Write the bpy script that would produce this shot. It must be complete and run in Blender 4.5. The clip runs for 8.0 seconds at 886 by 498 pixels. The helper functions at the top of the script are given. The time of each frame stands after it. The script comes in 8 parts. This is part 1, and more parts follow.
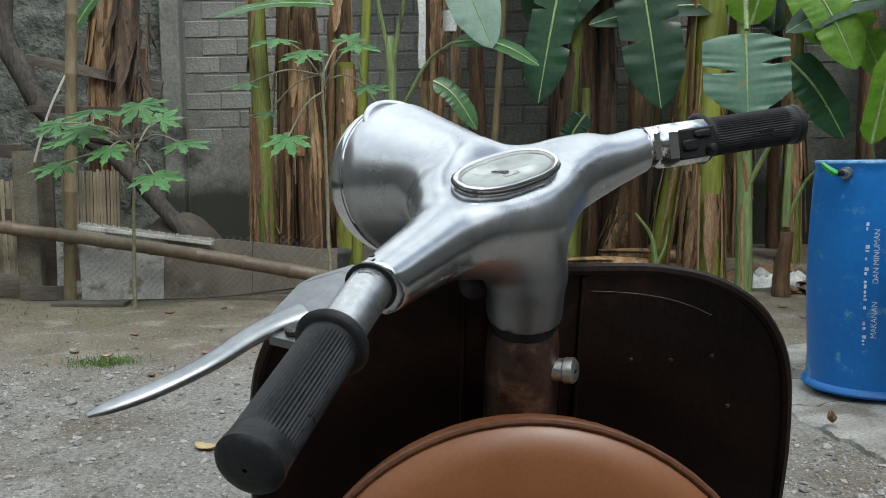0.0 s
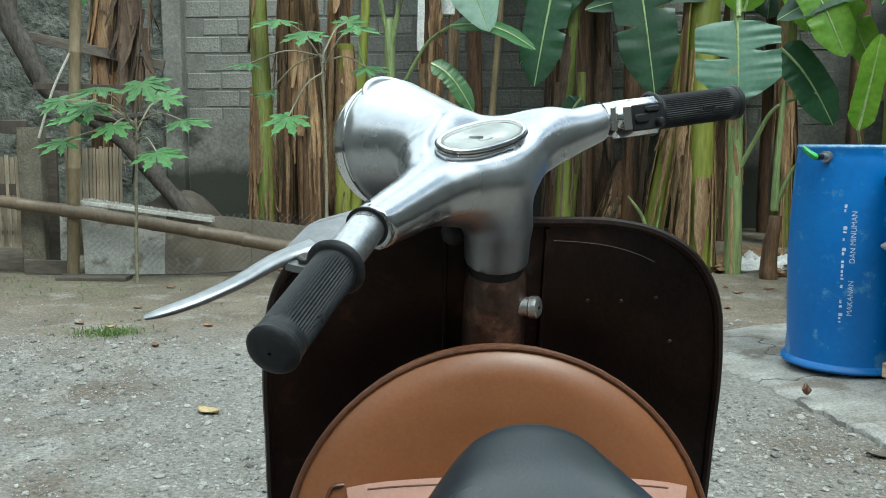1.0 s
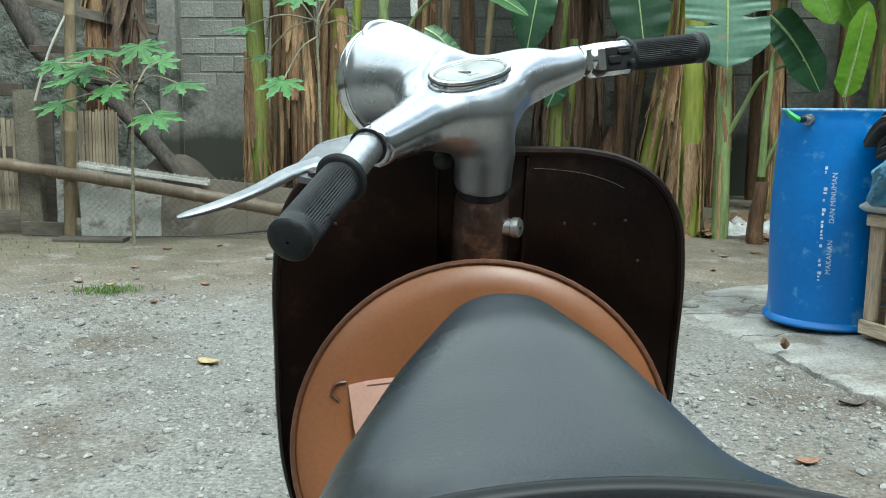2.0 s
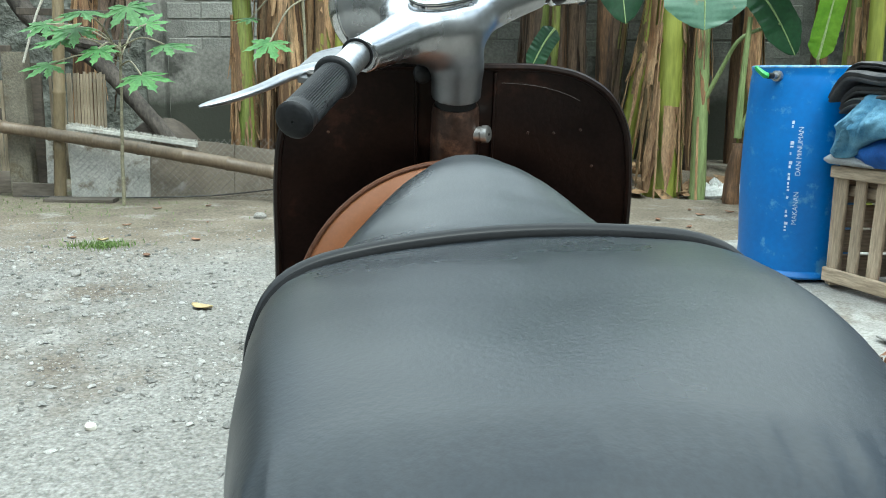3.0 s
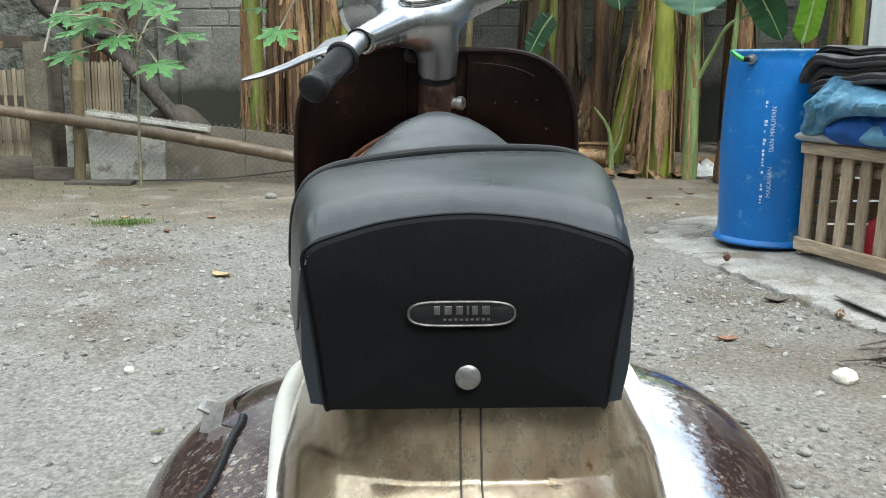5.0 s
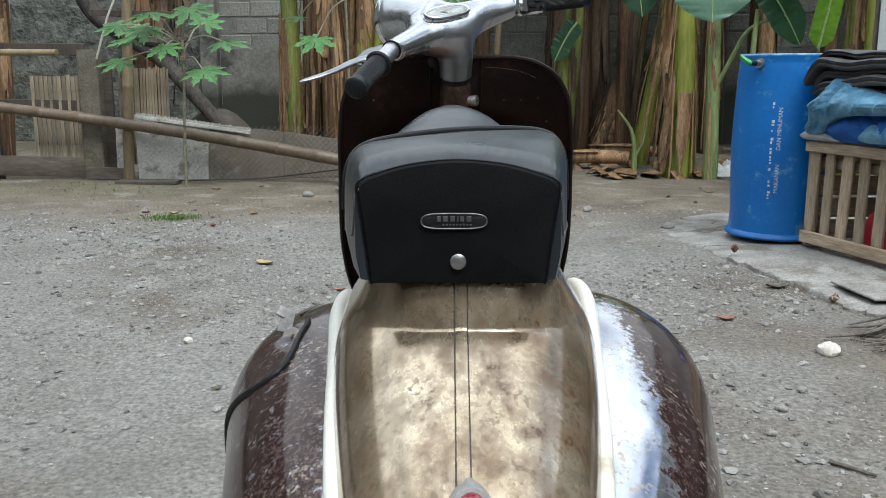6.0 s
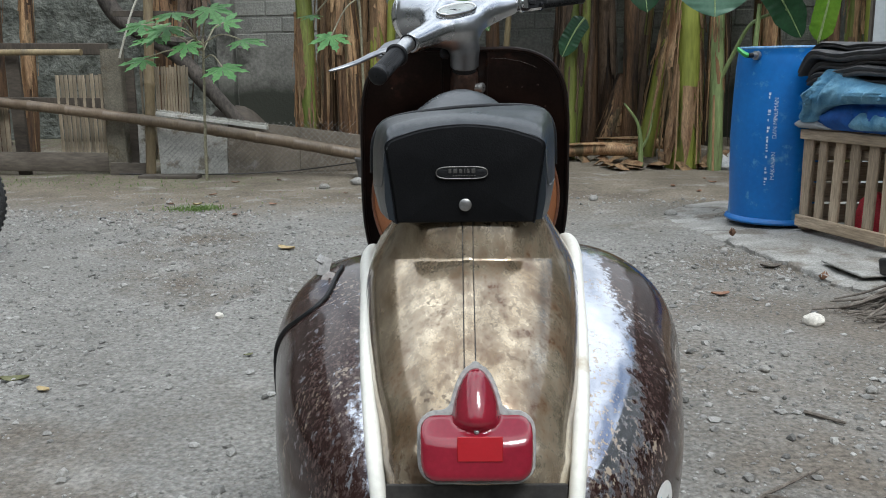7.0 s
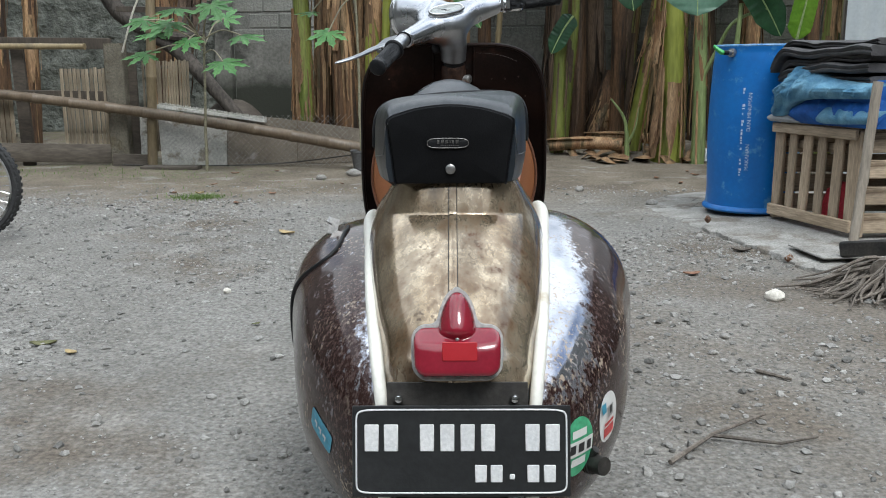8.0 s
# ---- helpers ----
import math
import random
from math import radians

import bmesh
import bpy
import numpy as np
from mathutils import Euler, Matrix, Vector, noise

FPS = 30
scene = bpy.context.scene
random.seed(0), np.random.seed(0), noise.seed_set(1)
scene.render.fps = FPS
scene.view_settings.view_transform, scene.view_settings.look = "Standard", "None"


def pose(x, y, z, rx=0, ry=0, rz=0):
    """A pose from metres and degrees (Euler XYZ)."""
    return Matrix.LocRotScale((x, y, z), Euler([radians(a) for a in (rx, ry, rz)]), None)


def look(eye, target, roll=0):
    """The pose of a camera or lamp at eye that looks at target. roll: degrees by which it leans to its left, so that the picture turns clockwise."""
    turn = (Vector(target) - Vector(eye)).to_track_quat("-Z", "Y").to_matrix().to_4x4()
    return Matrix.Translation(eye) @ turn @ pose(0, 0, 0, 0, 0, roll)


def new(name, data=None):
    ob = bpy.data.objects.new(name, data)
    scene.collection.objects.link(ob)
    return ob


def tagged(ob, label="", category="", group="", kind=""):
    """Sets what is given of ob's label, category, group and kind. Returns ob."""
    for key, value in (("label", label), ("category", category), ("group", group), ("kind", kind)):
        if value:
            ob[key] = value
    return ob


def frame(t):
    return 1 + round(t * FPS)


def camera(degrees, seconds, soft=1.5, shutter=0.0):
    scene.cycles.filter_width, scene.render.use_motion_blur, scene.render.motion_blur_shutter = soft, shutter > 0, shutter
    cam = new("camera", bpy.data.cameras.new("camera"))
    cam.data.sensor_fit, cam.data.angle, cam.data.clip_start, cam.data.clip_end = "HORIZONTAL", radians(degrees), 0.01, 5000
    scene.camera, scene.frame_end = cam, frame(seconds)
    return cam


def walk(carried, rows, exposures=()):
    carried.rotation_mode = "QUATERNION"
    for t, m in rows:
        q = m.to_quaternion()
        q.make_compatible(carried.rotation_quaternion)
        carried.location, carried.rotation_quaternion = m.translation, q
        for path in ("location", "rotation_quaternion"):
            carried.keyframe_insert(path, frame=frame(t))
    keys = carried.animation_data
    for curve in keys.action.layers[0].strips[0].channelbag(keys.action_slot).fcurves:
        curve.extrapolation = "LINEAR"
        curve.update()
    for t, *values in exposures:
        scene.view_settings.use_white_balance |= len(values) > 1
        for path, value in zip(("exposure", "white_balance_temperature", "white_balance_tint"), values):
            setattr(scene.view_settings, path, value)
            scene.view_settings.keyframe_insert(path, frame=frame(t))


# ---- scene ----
import functools
import itertools

from mathutils.bvhtree import BVHTree

cam = camera(53.2, 8.0, soft=1.0)
PATH = [
    (0, (0.147, 0.091, 1.03), (-0.005, 2.074, 0.821), -0.6),
    (0.5, (0.162, 0.017, 1.024), (0.015, 1.999, 0.799), -0.3),
    (1, (0.17, -0.05, 1.015), (0.024, 1.93, 0.769), 0.1),
    (1.5, (0.174, -0.097, 1.004), (0.033, 1.879, 0.729), 0.3),
    (3, (0.2, -0.333, 0.914), (0.105, 1.63, 0.54), 0.5),
    (3.5, (0.214, -0.411, 0.899), (0.128, 1.549, 0.512), 0.4),
    (4, (0.226, -0.477, 0.894), (0.142, 1.481, 0.495), 0.1),
    (5.5, (0.275, -0.803, 0.906), (0.134, 1.151, 0.505), 0.1),
    (6, (0.302, -0.981, 0.9), (0.12, 0.973, 0.51), -0.1),
    (6.5, (0.316, -1.102, 0.897), (0.112, 0.849, 0.508), -0.3),
    (7, (0.326, -1.222, 0.884), (0.117, 0.728, 0.489), -0.6),
    (7.5, (0.346, -1.368, 0.879), (0.141, 0.581, 0.482), -0.6),
    (8, (0.36, -1.493, 0.875), (0.167, 0.456, 0.473), -0.3),
]
walk(cam, [(t, look(eye, target, roll)) for t, eye, target, roll in PATH],
     exposures=[(0, 0.31, 6180, 3), (0.5, 0.53, 6020, -3), (1.5, 0.80, 5950, -7), (3.0, 1.25, 5950, -6), (3.5, 1.36, 6300, -2), (4, 1.33, 6350, 0), (5.5, 0.75, 6140, 3), (6.5, 0.41, 6070, 6), (7.0, 0.39, 6070, 6), (8, 0.48, 6090, 6)])

# ---- light ----
SUN_EL, SUN_AZ = radians(58), radians(150)
world = bpy.data.worlds.new("sky")
scene.world = world
world.use_nodes = True
wn, wl = world.node_tree.nodes, world.node_tree.links
wn.clear()
sky = wn.new("ShaderNodeTexSky")
sky.sky_type, sky.sun_disc, sky.sun_elevation, sky.sun_rotation = "NISHITA", False, SUN_EL, SUN_AZ
sky.air_density, sky.dust_density = 1.0, 2.5
cloud_map = wn.new("ShaderNodeTexCoord")
cloud = wn.new("ShaderNodeTexNoise")
cloud.inputs["Scale"].default_value, cloud.inputs["Detail"].default_value, cloud.inputs["Roughness"].default_value = 2.2, 6, 0.55
cloud_ramp = wn.new("ShaderNodeValToRGB")
cloud_ramp.color_ramp.elements[0].position, cloud_ramp.color_ramp.elements[1].position = 0.36, 0.53
cloud_mix = wn.new("ShaderNodeMix")
cloud_mix.data_type = "RGBA"
# an overcast sky is brighter overhead than at the horizon
overhead, cloud_lum, cloud_tint = wn.new("ShaderNodeSeparateXYZ"), wn.new("ShaderNodeMapRange"), wn.new("ShaderNodeVectorMath")
cloud_lum.inputs["To Min"].default_value, cloud_lum.inputs["To Max"].default_value = 5.0, 14.0
cloud_tint.operation = "SCALE"
cloud_tint.inputs[0].default_value = (1.0, 1.01, 1.03)
wl.new(cloud_map.outputs["Generated"], overhead.inputs["Vector"])
wl.new(overhead.outputs["Z"], cloud_lum.inputs["Value"])
wl.new(cloud_lum.outputs["Result"], cloud_tint.inputs["Scale"])
wl.new(cloud_tint.outputs["Vector"], cloud_mix.inputs["B"])
background, world_out = wn.new("ShaderNodeBackground"), wn.new("ShaderNodeOutputWorld")
background.inputs["Strength"].default_value = 0.116
wl.new(cloud_map.outputs["Generated"], cloud.inputs["Vector"])
wl.new(cloud.outputs["Fac"], cloud_ramp.inputs["Fac"])
wl.new(cloud_ramp.outputs["Color"], cloud_mix.inputs["Factor"])
wl.new(sky.outputs["Color"], cloud_mix.inputs["A"])
wl.new(cloud_mix.outputs["Result"], background.inputs["Color"])
wl.new(background.outputs["Background"], world_out.inputs["Surface"])
sun = new("sun", bpy.data.lights.new("sun", "SUN"))
sun.data.energy, sun.data.angle, sun.data.color = 1.5, radians(20), (1.0, 0.98, 0.95)
sun.matrix_world = look((math.sin(SUN_AZ) * 10, math.cos(SUN_AZ) * 10, 14), (0, 0, 0))


# ---- materials ----
def surface(name, a, b, scale=6.0, rough=0.7, metal=0.0, bump=0.2, fine=60.0, stretch=(1, 1, 1), coat=0.0, dark=None, dark_at=0.62,
            dark_scale=2.0, vary=0.0, rough_b=None, depth=0.004, mottle=0.25, spec=0.5, through_light=0.0):
    """A worn surface: two colours in patches, a fine grain over them, stains of a third colour, and relief."""
    m = bpy.data.materials.new(name)
    m.use_nodes = True
    n, l = m.node_tree.nodes, m.node_tree.links
    p = n["Principled BSDF"]
    tc, mp = n.new("ShaderNodeTexCoord"), n.new("ShaderNodeMapping")
    mp.inputs["Scale"].default_value = stretch
    l.new(tc.outputs["Object"], mp.inputs["Vector"])

    def noise_at(s, detail=5, rgh=0.6):
        t = n.new("ShaderNodeTexNoise")
        t.inputs["Scale"].default_value, t.inputs["Detail"].default_value, t.inputs["Roughness"].default_value = s, detail, rgh
        l.new(mp.outputs["Vector"], t.inputs["Vector"])
        return t.outputs["Fac"]

    def ramp(src, lo, hi):
        r = n.new("ShaderNodeMapRange")
        r.inputs["From Min"].default_value, r.inputs["From Max"].default_value = lo, hi
        l.new(src, r.inputs["Value"])
        return r.outputs["Result"]

    def mix(f, c0, c1, blend="MIX"):
        x = n.new("ShaderNodeMix")
        x.data_type, x.blend_type = "RGBA", blend
        for key, v in (("Factor", f), ("A", c0), ("B", c1)):
            if isinstance(v, (int, float)):
                x.inputs[key].default_value = v
            elif isinstance(v, tuple):
                x.inputs[key].default_value = (*v, 1)
            else:
                l.new(v, x.inputs[key])
        return x.outputs["Result"]

    big, small = noise_at(scale), noise_at(fine, 3)
    col = mix(ramp(big, 0.35, 0.65), a, b)
    if dark:
        col = mix(ramp(noise_at(dark_scale, 6, 0.65), dark_at - 0.04, dark_at + 0.05), col, dark)
    grain = n.new("ShaderNodeMapRange")
    grain.inputs["To Min"].default_value, grain.inputs["To Max"].default_value = 1 - mottle, 1 + mottle
    grain.inputs["From Min"].default_value, grain.inputs["From Max"].default_value = 0.3, 0.7
    l.new(small, grain.inputs["Value"])
    comb = n.new("ShaderNodeCombineColor")
    for k in ("Red", "Green", "Blue"):
        l.new(grain.outputs["Result"], comb.inputs[k])
    col = mix(1.0, col, comb.outputs["Color"], "MULTIPLY")
    if vary:
        info, hsv, rng = n.new("ShaderNodeObjectInfo"), n.new("ShaderNodeHueSaturation"), n.new("ShaderNodeMapRange")
        rng.inputs["To Min"].default_value, rng.inputs["To Max"].default_value = 1 - vary, 1 + vary
        l.new(info.outputs["Random"], rng.inputs["Value"])
        l.new(rng.outputs["Result"], hsv.inputs["Value"])
        l.new(col, hsv.inputs["Color"])
        col = hsv.outputs["Color"]
    l.new(col, p.inputs["Base Color"])
    p.inputs["Metallic"].default_value = metal
    p.inputs["Specular IOR Level"].default_value = spec
    p.inputs["Coat Weight"].default_value, p.inputs["Coat Roughness"].default_value = coat, 0.08
    rr = n.new("ShaderNodeMapRange")
    rr.inputs["To Min"].default_value, rr.inputs["To Max"].default_value = rough, rough if rough_b is None else rough_b
    rr.inputs["From Min"].default_value, rr.inputs["From Max"].default_value = 0.35, 0.65
    l.new(big, rr.inputs["Value"])
    l.new(rr.outputs["Result"], p.inputs["Roughness"])
    if bump:
        bp = n.new("ShaderNodeBump")
        bp.inputs["Strength"].default_value, bp.inputs["Distance"].default_value = bump, depth
        l.new(small, bp.inputs["Height"])
        l.new(bp.outputs["Normal"], p.inputs["Normal"])
    if through_light:
        tr, ad = n.new("ShaderNodeBsdfTranslucent"), n.new("ShaderNodeMixShader")
        l.new(col, tr.inputs["Color"])
        ad.inputs["Fac"].default_value = through_light
        l.new(p.outputs["BSDF"], ad.inputs[1])
        l.new(tr.outputs["BSDF"], ad.inputs[2])
        l.new(ad.outputs["Shader"], n["Material Output"].inputs["Surface"])
    return m


M = {}
M["aluminium"] = surface("cast aluminium", (0.46, 0.475, 0.50), (0.58, 0.595, 0.62), 5, 0.23, 1.0, 0.012, 90, rough_b=0.33, dark=(0.40, 0.40, 0.41), dark_at=0.72, dark_scale=22, mottle=0.06)
M["tube"] = surface("scuffed bare tube", (0.40, 0.41, 0.42), (0.52, 0.53, 0.54), 30, 0.30, 1.0, 0.05, 180, rough_b=0.42, dark=(0.25, 0.25, 0.25), dark_at=0.66, dark_scale=60, mottle=0.15)
M["chrome"] = surface("chrome", (0.75, 0.76, 0.78), (0.68, 0.69, 0.7), 12, 0.08, 1.0, 0.0, 80, rough_b=0.18, mottle=0.05)
M["rubber"] = surface("black rubber", (0.009, 0.0095, 0.011), (0.015, 0.016, 0.018), 20, 0.5, 0, 0.15, 160, dark=(0.032, 0.032, 0.035), dark_at=0.68, dark_scale=9, spec=0.25)
M["vinyl_pipe"] = surface("smooth vinyl piping", (0.005, 0.006, 0.008), (0.008, 0.009, 0.012), 5, 0.42, 0, 0.0, 420, mottle=0.05, spec=0.26)
M["vinyl"] = surface("black seat vinyl", (0.0150, 0.0192, 0.0245), (0.0205, 0.0255, 0.0315), 5, 0.25, 0, 0.14, 420, rough_b=0.38, depth=0.0012, mottle=0.16, spec=0.36)
M["vinyl_back"] = surface("matt black vinyl", (0.0065, 0.0068, 0.0075), (0.0105, 0.0108, 0.0118), 8, 0.62, 0, 0.3, 500, depth=0.001, mottle=0.2, spec=0.06)
M["thread"] = surface("grey thread", (0.09, 0.095, 0.10), (0.13, 0.135, 0.14), 40, 0.6, 0, 0, 200, mottle=0.1)
M["badge"] = surface("worn badge metal", (0.085, 0.082, 0.078), (0.15, 0.145, 0.138), 40, 0.4, 0.6, 0.1, 200)
M["leather"] = surface("brown leatherette", (0.176, 0.066, 0.026), (0.222, 0.085, 0.034), 5, 0.36, 0, 0.12, 260, rough_b=0.5, depth=0.001, mottle=0.08, dark=(0.2, 0.07, 0.028), dark_at=0.68, dark_scale=5)
M["piping"] = surface("dark brown piping", (0.085, 0.034, 0.017), (0.115, 0.045, 0.023), 20, 0.4, 0, 0.1, 200)
M["flap"] = surface("pale brown leather", (0.50, 0.285, 0.225), (0.55, 0.325, 0.26), 9, 0.30, 0, 0.06, 240, mottle=0.06)
M["scuff"] = surface("rubbed enamel", (0.050, 0.040, 0.036), (0.085, 0.070, 0.062), 60, 0.45, 0, 0.1, 200)
M["column"] = surface("worn brown enamel", (0.020, 0.011, 0.008), (0.045, 0.024, 0.017), 22, 0.34, 0, 0.15, 150, rough_b=0.46, dark=(0.085, 0.045, 0.030), dark_at=0.56, dark_scale=26, mottle=0.4, spec=0.3)
M["shield"] = surface("dark brown enamel", (0.0062, 0.0036, 0.0032), (0.0135, 0.0070, 0.0055), 9, 0.3, 0, 0.12, 150, rough_b=0.42, dark=(0.034, 0.015, 0.010), dark_at=0.60, dark_scale=9, coat=0.06, mottle=0.3, spec=0.22)
M["trim"] = surface("cream rubber trim", (0.72, 0.71, 0.65), (0.78, 0.77, 0.71), 14, 0.55, 0, 0.1, 120, mottle=0.06, dark=(0.52, 0.47, 0.38), dark_at=0.68, dark_scale=12)
M["red_lens"] = surface("red lens", (0.175, 0.008, 0.020), (0.23, 0.012, 0.026), 9, 0.14, 0, 0.05, 200, coat=0.6, mottle=0.08)
M["red_bright"] = surface("red reflector", (0.31, 0.008, 0.014), (0.36, 0.011, 0.018), 20, 0.25, 0, 0.05, 500, coat=0.4, mottle=0.04)
M["grey_rim"] = surface("grey rubber gasket", (0.29, 0.29, 0.285), (0.37, 0.37, 0.36), 20, 0.45, 0, 0.1, 160)
M["plate"] = surface("black plate paint", (0.012, 0.013, 0.014), (0.02, 0.021, 0.022), 12, 0.42, 0, 0.1, 120)
M["white_paint"] = surface("white paint", (0.60, 0.61, 0.62), (0.70, 0.70, 0.70), 25, 0.5, 0, 0.15, 200, mottle=0.1, dark=(0.42, 0.42, 0.41), dark_at=0.68, dark_scale=30)
M["steel"] = surface("dull steel", (0.3, 0.3, 0.3), (0.42, 0.41, 0.4), 25, 0.38, 0.9, 0.1, 150)
M["dark_steel"] = surface("dark steel", (0.03, 0.03, 0.03), (0.06, 0.055, 0.05), 14, 0.5, 0.4, 0.2, 100)
M["tyre"] = surface("tyre rubber", (0.022, 0.022, 0.023), (0.04, 0.04, 0.04), 12, 0.75, 0, 0.3, 120)
M["dial"] = surface("cream dial", (0.60, 0.62, 0.62), (0.68, 0.70, 0.70), 30, 0.5, 0, 0, 60, mottle=0.05)
M["sticker_blue"] = surface("blue sticker", (0.05, 0.28, 0.42), (0.07, 0.34, 0.48), 30, 0.4, 0, 0.05, 100)
M["sticker_green"] = surface("green sticker", (0.06, 0.36, 0.17), (0.09, 0.42, 0.22), 30, 0.4, 0, 0.05, 100)
M["sticker_white"] = surface("white sticker", (0.7, 0.7, 0.68), (0.76, 0.76, 0.74), 30, 0.4, 0, 0.05, 100, mottle=0.06)
M["sticker_red"] = surface("red print", (0.5, 0.04, 0.04), (0.55, 0.06, 0.06), 30, 0.4, 0, 0.05, 100)
M["block"] = surface("grey concrete block", (0.165, 0.168, 0.150), (0.235, 0.233, 0.212), 5, 0.9, 0, 0.8, 45, vary=0.14, dark=(0.145, 0.15, 0.125), dark_at=0.6, dark_scale=3, depth=0.012)
M["mortar"] = surface("mortar", (0.135, 0.136, 0.123), (0.20, 0.198, 0.18), 9, 0.95, 0, 0.6, 60, depth=0.01)
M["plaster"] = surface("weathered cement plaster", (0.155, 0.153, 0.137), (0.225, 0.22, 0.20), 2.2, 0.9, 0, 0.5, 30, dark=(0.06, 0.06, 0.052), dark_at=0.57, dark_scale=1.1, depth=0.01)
M["rough_wall"] = surface("rough cement wall", (0.085, 0.092, 0.080), (0.155, 0.162, 0.143), 5, 0.95, 0, 1.0, 14, dark=(0.05, 0.055, 0.045), dark_at=0.58, dark_scale=3.0, depth=0.05)
M["bamboo_grey"] = surface("weathered bamboo", (0.102, 0.074, 0.049), (0.178, 0.135, 0.092), 6, 0.45, 0, 0.3, 70, stretch=(1, 1, 0.3), dark=(0.10, 0.08, 0.06), dark_at=0.62, dark_scale=6, mottle=0.2)
M["bamboo_pole"] = surface("greyed dry bamboo", (0.155, 0.118, 0.068), (0.235, 0.185, 0.11), 7, 0.5, 0, 0.2, 60, stretch=(1, 1, 0.25), dark=(0.11, 0.088, 0.06), dark_at=0.58, dark_scale=5, mottle=0.2)
M["bamboo_tan"] = surface("dry bamboo", (0.20, 0.155, 0.085), (0.29, 0.23, 0.13), 7, 0.5, 0, 0.2, 60, stretch=(1, 1, 0.25), dark=(0.16, 0.13, 0.09), dark_at=0.63, dark_scale=5, mottle=0.18)
M["slat"] = surface("split bamboo", (0.19, 0.155, 0.105), (0.30, 0.25, 0.185), 12, 0.65, 0, 0.3, 60, stretch=(1, 1, 0.15), vary=0.3, mottle=0.25)
M["old_wood"] = surface("weathered board", (0.075, 0.062, 0.05), (0.125, 0.107, 0.087), 9, 0.8, 0, 0.5, 50, stretch=(1, 1, 0.2), mottle=0.3, vary=0.2)
M["dark_wood"] = surface("dark old wood", (0.045, 0.036, 0.028), (0.08, 0.065, 0.05), 9, 0.8, 0, 0.5, 50, stretch=(0.3, 1, 1), mottle=0.3)
M["post"] = surface("mossy concrete post", (0.10, 0.09, 0.068), (0.155, 0.14, 0.108), 7, 0.9, 0, 0.7, 60, dark=(0.1, 0.085, 0.055), dark_at=0.58, dark_scale=9, depth=0.01)
M["sheet_pale"] = surface("pale mouldy cement sheet", (0.36, 0.355, 0.325), (0.50, 0.49, 0.455), 5, 0.85, 0, 0.4, 60, dark=(0.22, 0.195, 0.155), dark_at=0.57, dark_scale=6)
M["sheet_brown"] = surface("stained cement sheet", (0.14, 0.117, 0.09), (0.20, 0.172, 0.137), 4, 0.85, 0, 0.4, 60, dark=(0.33, 0.31, 0.28), dark_at=0.64, dark_scale=5)
M["bark"] = surface("grey bark", (0.035, 0.030, 0.026), (0.085, 0.073, 0.062), 9, 0.9, 0, 0.9, 40, stretch=(1, 1, 0.4), mottle=0.4, depth=0.012)
M["trunk_green"] = surface("banana stem green", (0.11, 0.14, 0.030), (0.22, 0.24, 0.055), 9, 0.5, 0, 0.3, 110, stretch=(1, 1, 0.10), dark=(0.10, 0.058, 0.028), dark_at=0.55, dark_scale=9, mottle=0.3)
M["trunk_yellow"] = surface("banana stem yellow green", (0.17, 0.19, 0.030), (0.265, 0.285, 0.055), 5, 0.45, 0, 0.2, 40, stretch=(1, 1, 0.12), dark=(0.13, 0.10, 0.03), dark_at=0.64, dark_scale=5, mottle=0.2)
M["trunk_pale"] = surface("banana stem pale green", (0.15, 0.21, 0.075), (0.25, 0.315, 0.135), 12, 0.45, 0, 0.3, 110, stretch=(1, 1, 0.08), dark=(0.10, 0.09, 0.05), dark_at=0.59, dark_scale=8, mottle=0.3)
M["trunk_dry"] = surface("dry banana stem", (0.06, 0.033, 0.018), (0.16, 0.088, 0.042), 12, 0.75, 0, 0.7, 130, stretch=(1, 1, 0.08), dark=(0.028, 0.018, 0.012), dark_at=0.55, dark_scale=10, mottle=0.45, depth=0.01)
M["sheath"] = surface("dry leaf sheath", (0.160, 0.078, 0.034), (0.345, 0.225, 0.120), 14, 0.66, 0, 0.6, 150, stretch=(1, 1, 0.10), vary=0.5, mottle=0.45, dark=(0.075, 0.055, 0.024), dark_at=0.57, dark_scale=9)
M["sheath_dark"] = surface("rotten leaf sheath", (0.050, 0.032, 0.022), (0.125, 0.084, 0.054), 14, 0.8, 0, 0.6, 150, stretch=(1, 1, 0.10), vary=0.45, mottle=0.45)
# dark, sky-light and lime tones put shade and light into the colour
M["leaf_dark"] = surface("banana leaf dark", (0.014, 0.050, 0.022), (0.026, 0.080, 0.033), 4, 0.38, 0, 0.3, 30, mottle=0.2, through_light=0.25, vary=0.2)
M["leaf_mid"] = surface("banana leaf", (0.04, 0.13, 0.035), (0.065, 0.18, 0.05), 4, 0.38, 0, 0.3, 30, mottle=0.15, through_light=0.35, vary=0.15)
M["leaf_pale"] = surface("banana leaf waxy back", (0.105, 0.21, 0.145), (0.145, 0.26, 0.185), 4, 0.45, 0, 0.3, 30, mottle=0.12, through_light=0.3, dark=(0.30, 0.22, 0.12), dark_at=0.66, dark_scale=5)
M["leaf_skylit"] = surface("banana leaf in sky light", (0.20, 0.32, 0.25), (0.28, 0.40, 0.32), 4, 0.38, 0, 0.3, 30, mottle=0.10, through_light=0.3)
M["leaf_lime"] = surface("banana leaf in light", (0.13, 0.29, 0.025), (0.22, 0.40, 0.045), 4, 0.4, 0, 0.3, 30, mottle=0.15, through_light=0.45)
M["rib"] = surface("leaf midrib", (0.22, 0.30, 0.12), (0.30, 0.38, 0.17), 10, 0.45, 0, 0.1, 60)
